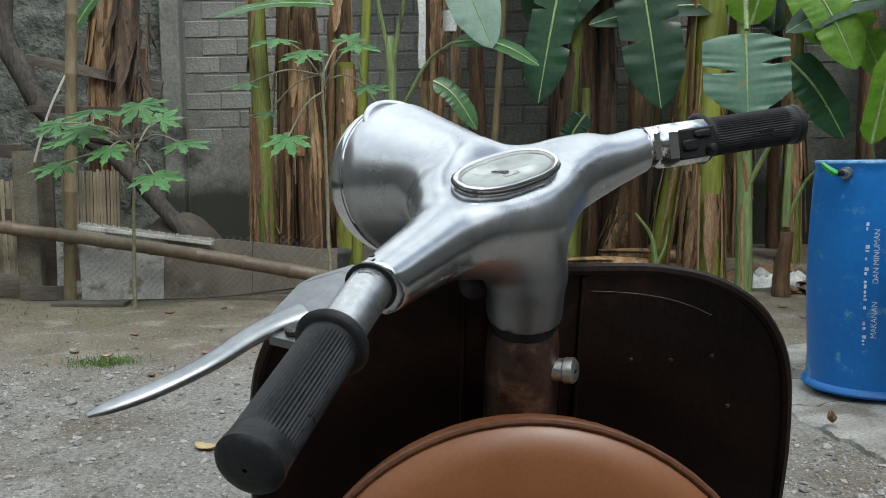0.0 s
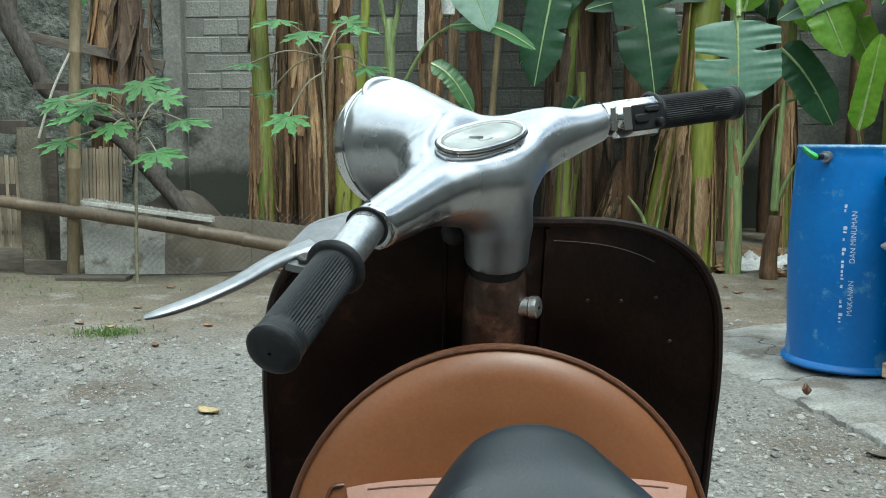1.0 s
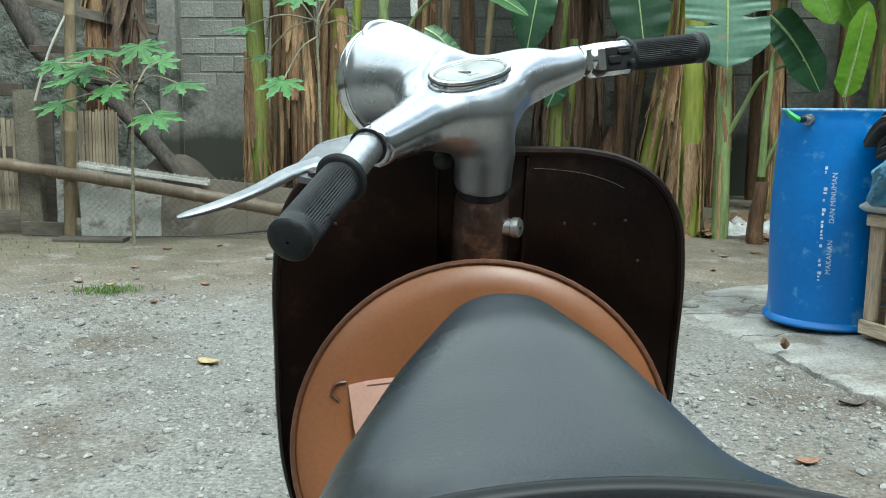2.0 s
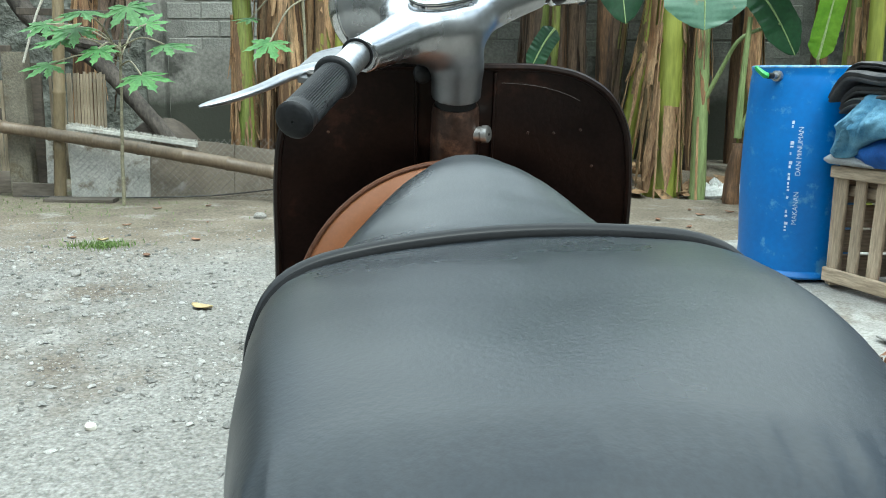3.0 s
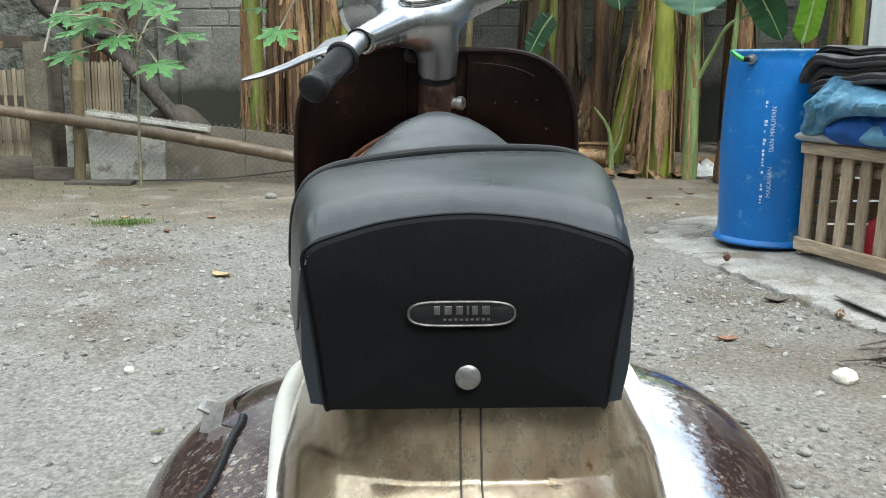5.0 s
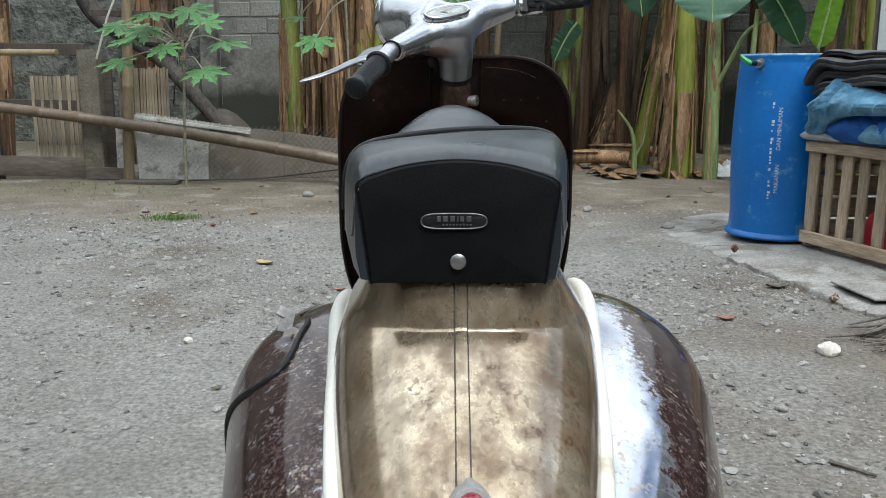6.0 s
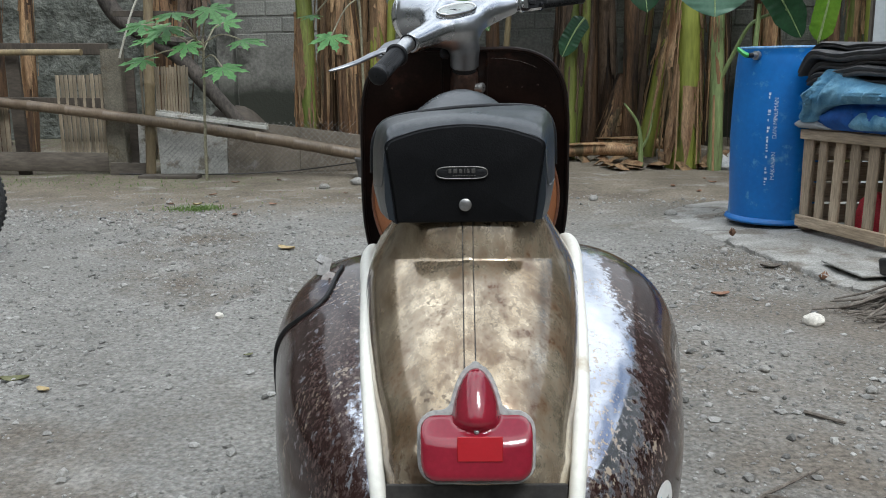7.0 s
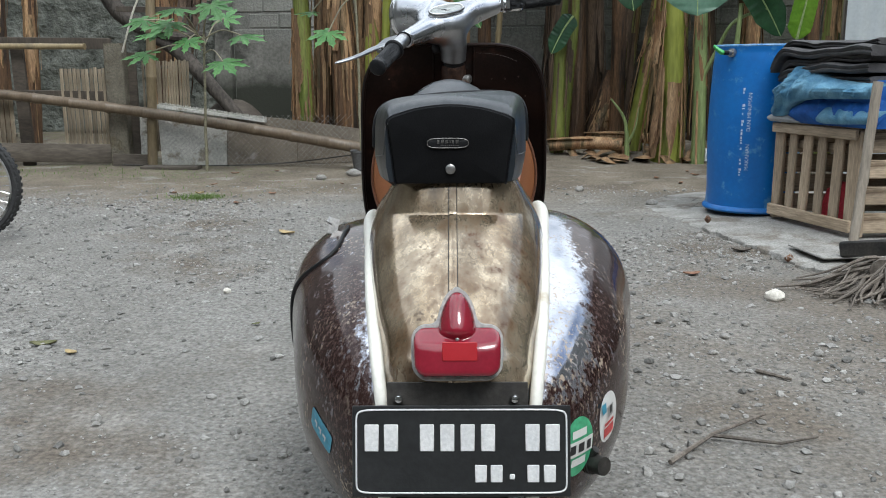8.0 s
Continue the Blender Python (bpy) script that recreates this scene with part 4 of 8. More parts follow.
def make_cowl(side):
    n = len(COWL_EDGE)
    rows = [[cowl_point(side, i, max(0.01, math.sin(math.pi / 2 * k / 22))) for i in range(n)] for k in range(23)]
    s = Shape().rings(rows, True, False)
    if side > 0:
        s.f = [q[::-1] for q in s.f]
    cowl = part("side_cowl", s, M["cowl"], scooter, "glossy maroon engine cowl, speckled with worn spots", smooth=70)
    edge = [cowl_point(side, i, 1.0) for i in range(2, 60)]
    edge = [Vector((p.x + side * 0.004, p.y, p.z)) + (Vector((0, p.y, p.z)) - Vector((0, COWL_MID.x, COWL_MID.y))).normalized() * 0.006 for p in edge]
    part("edge_trim", Shape().tube(edge, [float(np.interp(p.z, [0.36, 0.55], [0.0088, 0.0118])) for p in edge], 14, 0.95, (1, 0, 0)), M["trim"], cowl, "cream rubber edging")
    part("edge_welt", Shape().tube([Vector((p.x - side * 0.0122, p.y - 0.002, p.z - 0.001)) for p in edge], 0.0012, 8), M["rubber"], cowl, "dark welt between edging and body")
    return cowl


make_body()
cowl_right, cowl_left = make_cowl(1), make_cowl(-1)


def make_glovebox(cowl):
    """A lid let into the cowl, with a black gasket and a small metal catch."""
    tree = BVHTree.FromPolygons([v.co for v in cowl.data.vertices], [p.vertices for p in cowl.data.polygons])

    def on(v, w, lift):
        p, nrm, _, _ = tree.ray_cast(Vector((-1, v, w)), Vector((1, 0, 0)))
        if p is None:
            p, nrm, _, _ = tree.find_nearest(Vector((-0.17, v, w)))
        return p + (nrm if nrm.x < 0 else -nrm) * lift

    path = spline([(0.475, 0.583, 0), (0.45, 0.580, 0), (0.395, 0.568, 0), (0.368, 0.558, 0), (0.358, 0.546, 0), (0.366, 0.529, 0), (0.396, 0.504, 0), (0.432, 0.466, 0), (0.46, 0.41, 0), (0.48, 0.34, 0)], 8)
    part("gasket", Shape().tube([on(p.x, p.y, 0.0008) for p in path], 0.0040, 10), M["rubber"], cowl, "black rubber gasket of the glovebox lid")
    rows = []
    for p in path[2:]:
        rows.append([on(p.x + (0.62 - p.x) * k / 14 + 0.003, p.y - 0.02 * k / 14 * max(0, p.y - 0.5) / 0.1, 0.0034) for k in range(15)])
    part("lid", Shape().rings(rows, False, False), M["cowl"], cowl, "maroon glovebox lid", smooth=70)
    base = cowl_at(-1, 0.47, 0.588, 0.0) + Vector((0, 0, 0.0))
    c = Shape().box(0.018, 0.03, 0.003, Matrix.Translation(base + Vector((-0.004, 0, 0.012))) @ pose(0, 0, 0, 70, 15, 10))
    c.box(0.012, 0.02, 0.003, Matrix.Translation(base + Vector((-0.010, 0.006, 0.022))) @ pose(0, 0, 0, 20, 30, 0))
    c.tube([base + Vector((0.006, 0, 0)), base + Vector((-0.012, 0, 0.004))], 0.004, 8)
    part("catch", c, M["steel"], cowl, "small bent metal catch")


make_glovebox(cowl_left)


def make_sticker(cowl, at, a, b, turn, material, label, square=1.0, bars=()):
    """A printed sticker that follows the dome, with plain bars for its print."""
    tree = BVHTree.FromPolygons([v.co for v in cowl.data.vertices], [p.vertices for p in cowl.data.polygons])
    c, nrm, _, _ = tree.find_nearest(Vector(at))
    if nrm.dot(Vector((at[0], -0.25, 0))) < 0:
        nrm = -nrm
    right = Vector((0, 0, 1)).cross(nrm).normalized()
    up = nrm.cross(right)
    t = radians(turn)
    right, up = right * math.cos(t) + up * math.sin(t), up * math.cos(t) - right * math.sin(t)

    def on(x, y, lift):
        p = tree.ray_cast(c + right * x + up * y + nrm * 0.05, -nrm)[0]
        return (p or c + right * x + up * y) + nrm * lift

    n = 28
    rows = [[on(a * rr * sgn_pow(math.cos(2 * math.pi * k / n), square), b * rr * sgn_pow(math.sin(2 * math.pi * k / n), square), 0.0012) for k in range(n)] for rr in (1.0, 0.66, 0.33, 0.02)]
    st = part("sticker", Shape().rings(rows, True, False), material, cowl, label, smooth=60)
    for num, (x, y, w, h, mat) in enumerate(bars):
        part("print", Shape().rings([[on(x + w * (i / 4 - 0.5), y + h * (jj - 0.5), 0.0022 + 0.0004 * num) for i in range(5)] for jj in (1, 0)], False, False), mat, st)


make_sticker(cowl_right, (0.185, 0.05, 0.334), 0.037, 0.046, 0, M["sticker_green"], "round green and white sticker", 1.0, ((0, 0.022, 0.034, 0.012, M["sticker_white"]), (0, -0.022, 0.034, 0.012, M["sticker_white"]), (0, 0, 0.066, 0.024, M["sticker_white"]), (-0.016, 0.0, 0.012, 0.014, M["plate"]), (0.003, 0.0, 0.014, 0.014, M["plate"]), (0.022, 0.0, 0.010, 0.014, M["plate"])))
make_sticker(cowl_right, (0.232, 0.126, 0.352), 0.033, 0.040, 6, M["sticker_white"], "oval white and red sticker", 0.9, ((0.0, -0.022, 0.036, 0.016, M["sticker_red"]), (0.0, -0.008, 0.034, 0.005, M["sticker_red"]), (0.004, 0.010, 0.020, 0.018, M["grey_rim"]), (0.004, 0.012, 0.008, 0.012, M["plate"]), (-0.020, 0.022, 0.014, 0.016, M["sticker_blue"])))
make_sticker(cowl_left, (-0.193, 0.108, 0.338), 0.036, 0.019, -24, M["sticker_blue"], "pale blue sticker", 0.3, ((-0.016, 0.0, 0.010, 0.010, M["sticker_white"]), (0.0, 0.0, 0.010, 0.010, M["sticker_white"]), (0.016, 0.0, 0.010, 0.010, M["sticker_white"]), (-0.016, 0.0, 0.006, 0.005, M["sticker_blue"]), (0.0, 0.0, 0.006, 0.005, M["sticker_blue"]), (0.016, 0.0, 0.006, 0.005, M["sticker_blue"])))


def seat_section(v):
    """Half width, top, foot and roundness of the saddle at a place along it."""
    half = curve1([0.2, 0.23, 0.26, 0.30, 0.35, 0.42, 0.5, 0.56, 0.64, 0.70, 0.76, 0.80, 0.825, 0.843], [0.1005, 0.1062, 0.1112, 0.1180, 0.1250, 0.1335, 0.138, 0.135, 0.122, 0.104, 0.082, 0.064, 0.043, 0.006], v)
    top = curve1([0.2, 0.215, 0.24, 0.3, 0.4, 0.5, 0.56, 0.64, 0.74, 0.80, 0.828, 0.843], [0.8175, 0.8255, 0.8315, 0.8340, 0.8310, 0.8260, 0.8245, 0.834, 0.850, 0.850, 0.838, 0.815], v)
    low = curve1([0.2, 0.3, 0.5, 0.64, 0.8, 0.843], [0.704, 0.697, 0.69, 0.70, 0.735, 0.80], v)
    return half, top, low, curve1([0.2, 0.45, 0.6, 0.75], [0.0, 0.0, 0.7, 1.0], v)


def seat_point(v, s, lift=0.0):
    """A point of the saddle's skin; s runs from -1 at one foot over 0 on top to 1 at the other."""
    half, top, low, nose_ = seat_section(v)
    a = abs(s)
    h = top - low
    bu = curve1([0, 0.2, 0.36, 0.46, 0.54, 0.64, 0.80, 1.0], [0, 0.42, 0.70, 0.84, 0.93, 0.985, 1.0, 0.95], a)
    bw = curve1([-0.2, 0, 0.2, 0.36, 0.46, 0.54, 0.64, 0.80, 1.0], [0.965, 1.0, 0.965, 0.90, 0.83, 0.74, 0.58, 0.28, 0.0], a)
    # a flat top where the rider sits
    flat = curve1([0.20, 0.36, 0.54, 0.62], [0.3, 1.0, 1.0, 0.0], v)
    bu += (curve1([0, 0.2, 0.36, 0.46, 0.54, 0.64, 0.80, 1.0], [0, 0.42, 0.73, 0.88, 0.955, 0.99, 1.0, 0.95], a) - bu) * flat
    bw += (curve1([-0.2, 0, 0.2, 0.36, 0.46, 0.54, 0.64, 0.80, 1.0], [0.995, 1.0, 0.995, 0.975, 0.925, 0.83, 0.66, 0.30, 0.0], a) - bw) * flat
    # square shoulders at the very back
    box = curve1([0.2, 0.22, 0.29], [1.0, 0.85, 0.0], v)
    bu += (curve1([0, 0.2, 0.36, 0.46, 0.54, 0.64, 0.80, 1.0], [0, 0.46, 0.78, 0.92, 0.97, 0.985, 0.985, 0.94], a) - bu) * box
    bw += (curve1([-0.2, 0, 0.2, 0.36, 0.46, 0.54, 0.64, 0.80, 1.0], [0.972, 1.0, 0.972, 0.92, 0.865, 0.76, 0.58, 0.28, 0.0], a) - bw) * box
    ru, rw = math.sin(math.pi / 2 * a) ** 0.85, math.cos(math.pi / 2 * a) ** 0.75
    u, w = bu + (ru - bu) * nose_, bw + (rw - bw) * nose_
    # the padding has sagged towards the stand's side
    sag = math.copysign(1, s) * u * half * 0.068 * curve1([0.24, 0.40, 0.54, 0.64], [0.0, 1.0, 1.0, 0.0], v) * min(1.0, 1.6 * w)
    return Vector((math.copysign(1, s) * (u * half + lift * 0.5), v, low + w * h + lift + sag))


def make_seat():
    """A long vinyl saddle: broad rear cushion, narrow nose, back panel with badge and button."""
    rings = []
    for v in [0.2, 0.204, 0.209, 0.214, 0.219, 0.224, 0.229, 0.235, 0.241] + list(np.linspace(0.25, 0.80, 42)) + [0.815, 0.828, 0.838, 0.843]:
        ring = []
        for k in range(161):
            s = -1 + 2 * k / 160
            pucker = 0.0011 * math.exp(-((v - 0.221) / 0.011) ** 2) * noise.noise((s * 42, v * 25, 3)) + 0.0004 * noise.noise((s * 9, v * 30, 8))
            ring.append(seat_point(v, s, pucker))
        half, top, low, _ = seat_section(v)
        foot = 0.002 if v < 0.26 else 0.012
        rings.append(ring + [Vector((half * 0.8, v, low - foot)), Vector((-half * 0.8, v, low - foot))])
    seat = part("seat", Shape().rings(rings), M["vinyl"], scooter, "black vinyl saddle", smooth=60)
    edge = [(-0.0820, 0.7005), (-0.0850, 0.7035), (-0.0888, 0.735), (-0.0928, 0.765), (-0.0955, 0.785), (-0.0960, 0.7945), (-0.0915, 0.8005), (-0.078, 0.8062), (-0.045, 0.8152), (0.0, 0.8195)]
    edge = [Vector((x, 0.196, z)) for x, z in edge]
    edge = spline(edge + [Vector((-p.x, p.y, p.z)) for p in edge[-2::-1]], 5)
    panel_rings = []
    for y, sc in ((0.212, 0.985), (0.2035, 1.005), (0.198, 1.0), (0.1945, 0.97), (0.191, 0.6), (0.190, 0.05)):
        panel_rings.append([Vector((p.x * sc, y, 0.755 + (p.z - 0.755) * sc)) for p in edge])
    part("back_panel", Shape().rings(panel_rings[::-1], True, False), M["vinyl_back"], seat, "matt black back panel")
    part("piping", Shape().tube([Vector((p.x * 1.012, 0.1995, 0.755 + (p.z - 0.755) * 1.012)) for p in edge], 0.0010, 8), M["vinyl_pipe"], seat)
    # a row of stitches beside the panel's edge, and the cut edge of the top cover on either flank
    arch = [p for p in edge if p.z > 0.792]
    run = [0.0]
    for p0, p1 in zip(arch[:-1], arch[1:]):
        run.append(run[-1] + (p1 - p0).length)
    thread = Shape()
    for k in range(int(run[-1] / 0.0052)):
        ends = []
        for along in (k * 0.0052, k * 0.0052 + 0.0030):
            x = float(np.interp(along, run, [p.x for p in arch]))
            z = float(np.interp(along, run, [p.z for p in arch]))
            ends.append(Vector((x * 0.985, 0.1956, 0.755 + (z - 0.755) * 0.945)))
        thread.tube(ends, 0.00045, 5)
    tagged(part("stitching", thread, M["thread"], seat, "row of grey stitches"), kind="stuff")
    for sd in (-1, 1):
        hem = [seat_point(v, sd * s_, 0.0006) for v, s_ in ((0.2005, 0.56), (0.207, 0.68), (0.222, 0.77), (0.26, 0.80), (0.34, 0.82), (0.45, 0.84))]
        part("flank_hem", Shape().tube(spline(hem, 5), 0.0010, 6), M["thread"], seat, "pale cut edge of the cover")
    # the raised seam across the saddle
    cross = []
    for k in range(61):
        s = -1 + 2 * k / 60
        cross.append(seat_point(0.525 - 0.080 * s * s, s * 0.76, 0.0006 - 0.003 * abs(s) ** 10))
    part("seam_groove", Shape().tube([p + Vector((0, -0.0086, 0.0000)) for p in cross], 0.0036, 10), M["vinyl_back"], seat)
    part("cross_seam", Shape().tube(cross, 0.0058, 14), M["vinyl_pipe"], seat, "raised piped seam")
    # badge and button
    badge_ring = [(0.031 * sgn_pow(math.cos(2 * math.pi * k / 40), 0.45), 0.1865, 0.763 + 0.0072 * sgn_pow(math.sin(2 * math.pi * k / 40), 0.75)) for k in range(41)]
    pill = [Vector((x - 0.004, 0, z)) for x, _, z in badge_ring[:-1]]
    b = Shape().rings([[Vector((-0.004 + (p.x + 0.004) * sc, y, 0.763 + (p.z - 0.763) * sc)) for p in pill] for y, sc in ((0.1905, 1.0), (0.1878, 1.0), (0.1872, 0.96), (0.1873, 0.05))], True, False)
    badge = part("badge", b, M["rubber"], seat, "small black oval badge with a bright rim")
    part("badge_rim", Shape().tube([(x - 0.004, 0.1873, z) for x, y, z in badge_ring], 0.0008, 6), M["badge"], badge)
    for k in range(6):
        part("badge_bar", Shape().box((0.0036, 0.0044, 0.0042, 0.0014, 0.0032, 0.0046)[k], 0.0008, 0.0052, pose(-0.0185 + (0, 0.0066, 0.0130, 0.0180, 0.0220, 0.0285)[k], 0.1868, 0.7652), 0.0002), M["badge"], badge)
    for k in range(9):
        part("badge_bar", Shape().box(0.0020, 0.0006, 0.0014, pose(-0.0140 + 0.0032 * k, 0.1869, 0.7595), 0.0002), M["badge"], badge)
    part("button", Shape().lathe([(0.0076, 0), (0.0076, 0.0016), (0.0062, 0.0026), (0.001, 0.0030)], 20, pose(0.0, 0.190, 0.7235, 90, 0, 0)), M["steel"], seat, "round metal button")


make_seat()


def make_tail():
    """Red tail lamp in a grey gasket, bracket, bolts and plate."""
    slope = pose(0.008, -0.012, 0.525, -22, 0, 0)

    def flat_edge(X, Z):
        """Distance to the lamp's outline: a rounded box with a narrower foot, and an ogive on it."""
        wide = 0.0585 - 0.075 * np.clip(-0.03 - Z, 0, 0.03)
        qx, qz = np.abs(X) - wide + 0.018, np.abs(Z + 0.0245) - 0.0345 + 0.018
        box = np.sqrt(np.maximum(qx, 0) ** 2 + np.maximum(qz, 0) ** 2) + np.minimum(np.maximum(qx, qz), 0) - 0.018
        t = np.clip((Z + 0.002) / 0.062, 0, 1)
        ogive = np.maximum(np.abs(X) - 0.0262 * np.sqrt(1.0001 - t ** 1.55), np.maximum(Z - 0.060, -Z - 0.01)) * 0.9
        return smin(box, ogive, 0.010)

    def gasket(X, Y, Z):
        return np.maximum(flat_edge(X, Z) - 0.0030, np.maximum(-0.005 - Y, Y - 0.080))

    lamp = part("tail_lamp", skin("tail_lamp", gasket, (-0.070, -0.012, -0.070), (0.070, 0.086, 0.074), 0.0024, M["grey_rim"], 45), None, scooter, "red tail lamp in a grey gasket", m=slope)

    def lens(X, Y, Z):
        wide = 0.0575 - 0.075 * np.clip(-0.03 - Z, 0, 0.03)
        qx, qz = np.abs(X) - wide + 0.016, np.abs(Z + 0.0245) - 0.0335 + 0.016
        box = np.sqrt(np.maximum(qx, 0) ** 2 + np.maximum(qz, 0) ** 2) + np.minimum(np.maximum(qx, qz), 0) - 0.016
        front = -Y - 0.031 + 0.5 * (X / 0.0585) ** 4 * 0.012
        shoulder = (Z - 0.009) * 0.66 - (Y + 0.006) * 0.75
        low = -smin(smin(-box, -front, 0.007), -shoulder, 0.005)
        dz = Z - 0.002
        e = (X / 0.0256) ** 2 + (Y / 0.033) ** 2 + np.where(dz > 0, np.abs(dz / 0.055) ** 1.6, (dz / 0.016) ** 2)
        bullet = (np.sqrt(e) - 1) * 0.022
        return np.minimum(np.maximum(low, Y - 0.01), bullet)

    part("lens", skin("lens", lens, (-0.066, -0.044, -0.066), (0.066, 0.014, 0.068), 0.002, M["red_lens"], 40), None, lamp, "dark red lens")
    part("reflector", Shape().box(0.046, 0.004, 0.025, pose(0.003, -0.0305, -0.026), 0.001), M["red_bright"], lamp, "bright red reflector")
    part("lens_screw", Shape().lathe([(0.003, 0), (0.0025, 0.002), (0.0005, 0.0025)], 10, pose(0, -0.0235, -0.009, 90, 0, 0)), M["steel"], lamp)
    plate_m = pose(0.013, -0.046, 0.372, -12, 0, 0)
    bracket = part("plate_bracket", Shape().box(0.19, 0.006, 0.05, pose(0.008, -0.022, 0.434, -12, 0, 0)), M["dark_steel"], scooter, "dark steel plate bracket")
    for x in (-0.071, 0.085):
        part("bolt", Shape().lathe([(0.0065, 0), (0.0065, 0.003), (0.0045, 0.006), (0.001, 0.007)], 12, pose(x, -0.026, 0.438, 78, 0, 0)), M["chrome"], bracket, "bright domed bolt")
    plate = part("number_plate", Shape().box(0.292, 0.003, 0.122, plate_m, 0.001), M["plate"], scooter, "black number plate with white border and bars")
    rim = [plate_m @ Vector((0.1405 * sgn_pow(math.cos(2 * math.pi * (k + 0.5) / 48), 0.12), -0.0025, 0.0555 * sgn_pow(math.sin(2 * math.pi * (k + 0.5) / 48), 0.12))) for k in range(48)]
    part("border", Shape().tube(rim + rim[:1], 0.0013, 6), M["white_paint"], plate)
    chars = [(-0.120, 0.018, 0.019, 0.036), (-0.094, 0.018, 0.019, 0.036)] + [(-0.046 + 0.0272 * k, 0.018, 0.019, 0.036) for k in range(4)] + [(0.095, 0.018, 0.019, 0.036), (0.122, 0.018, 0.019, 0.036)]
    chars += [(0.026, -0.030, 0.016, 0.023), (0.047, -0.030, 0.016, 0.023), (0.068, -0.034, 0.007, 0.007), (0.096, -0.030, 0.016, 0.023), (0.118, -0.030, 0.016, 0.023)]
    for x, z, wd, h in chars:
        part("bar", Shape().box(wd, 0.003, h, plate_m @ pose(x, -0.002, z), 0.001), M["white_paint"], plate)


make_tail()


def make_shield():
    """The leg shield with its rolled rim, and the steering column that rises behind it."""
    def at(u, w):
        return Vector((u + 0.010, 1.200 + (0.932 - w) * 0.36 - 0.10 * (abs(u) / 0.25) ** 3 * 0.35, w))

    rows, n = [], 28
    heights = [0.932 - d for d in (0, 0.003, 0.009, 0.02, 0.036, 0.06, 0.09, 0.13, 0.18, 0.25, 0.33, 0.42, 0.50, 0.57, 0.62)]
    halves = [0.10, 0.13, 0.157, 0.181, 0.202, 0.219, 0.231, 0.238, 0.243, 0.246, 0.25, 0.25, 0.24, 0.22, 0.20]
    for back in (0.0, 0.004):
        rows.append([[at(h * (-1 + 2 * k / n), w) + Vector((0, back, 0)) for k in range(n + 1)] for w, h in zip(heights, halves)])
    s = Shape().rings(rows[0], False, False)
    t = Shape().rings([r[::-1] for r in rows[1]], False, False)
    s.put(t.v, t.f)
    shield = part("leg_shield", s, M["shield"], scooter, "dark brown leg shield seen from behind", smooth=60)
    rim = [at(-h, w) for w, h in zip(heights[::-1], halves[::-1])] + [at(u, 0.932) for u in (-0.05, 0, 0.05)] + [at(h, w) for w, h in zip(heights, halves)]
    part("rim", Shape().tube(spline(rim, 3), 0.0052, 8), M["shield"], shield, "rolled metal edge")
    for u in (-0.052, 0.052):
        part("crease", Shape().tube([at(u, w) + Vector((0, -0.002, 0)) for w in np.linspace(0.925, 0.45, 8)], 0.0026, 6), M["shield"], shield)
    for u, w in ((0.1, 0.845), (0.135, 0.845), (0.17, 0.85), (0.19, 0.80), (0.19, 0.70), (-0.17, 0.845)):
        part("rivet", Shape().lathe([(0.0022, 0), (0.0018, 0.0008), (0.0005, 0.0011)], 10, Matrix.Translation(at(u, w) + Vector((0, -0.001, 0))) @ pose(0, 0, 0, 110, 0, 0)), M["column"], shield)
    part("scratch", Shape().tube([at(u, 0.912 - 0.02 * (u / 0.16) ** 4) + Vector((0, -0.001, 0)) for u in np.linspace(0.06, 0.165, 8)], 0.00032, 5), M["scuff"], shield, "faint scratch along the edge")
    axis = Vector((0, -math.sin(radians(22.2)), math.cos(radians(22.2))))
    top = Vector((0.0095, 1.1596, 0.9709)) - axis * 0.094
    col = part("steering_column", Shape().tube([top, top - axis * 0.004, top - axis * 0.012, top - axis * 0.06, top - axis * 0.5], [0.0285, 0.0305, 0.0315, 0.033, 0.037], 32), M["column"], scooter, "worn brown steering column")
    part("collar_gap", Shape().tube([top + axis * 0.020, top - axis * 0.003], 0.0272, 32), M["rubber"], col, "black ring under the handlebar head")
    knob = Vector((0.034, 1.197, 0.845))
    k = Shape().tube([knob, knob + Vector((0.010, -0.004, 0.0)), knob + Vector((0.011, -0.0045, 0)), knob + Vector((0.018, -0.007, 0.0)), knob + Vector((0.020, -0.008, 0))], [0.010, 0.010, 0.0115, 0.0115, 0.009], 18)
    lock = part("steering_lock", k, M["steel"], col, "small chrome lock barrel")
    part("keyhole", Shape().box(0.001, 0.008, 0.003, Matrix.Translation(knob + Vector((0.0196, -0.0085, 0))) @ pose(0, 0, 0, 0, 0, -20), 0.0002), M["rubber"], lock, smooth=0)


make_shield()
STEER = pose(-0.0021, 1.17, 0.975, 22.2, 0, 0) @ pose(0, 0, 0, 0, 0, 46.6)
NECK_Y = -0.016
LAMP_AXIS, LAMP_SEAT = Vector((0, 0.9348, -0.3552)), Vector((0, 0.1316, -0.0004))


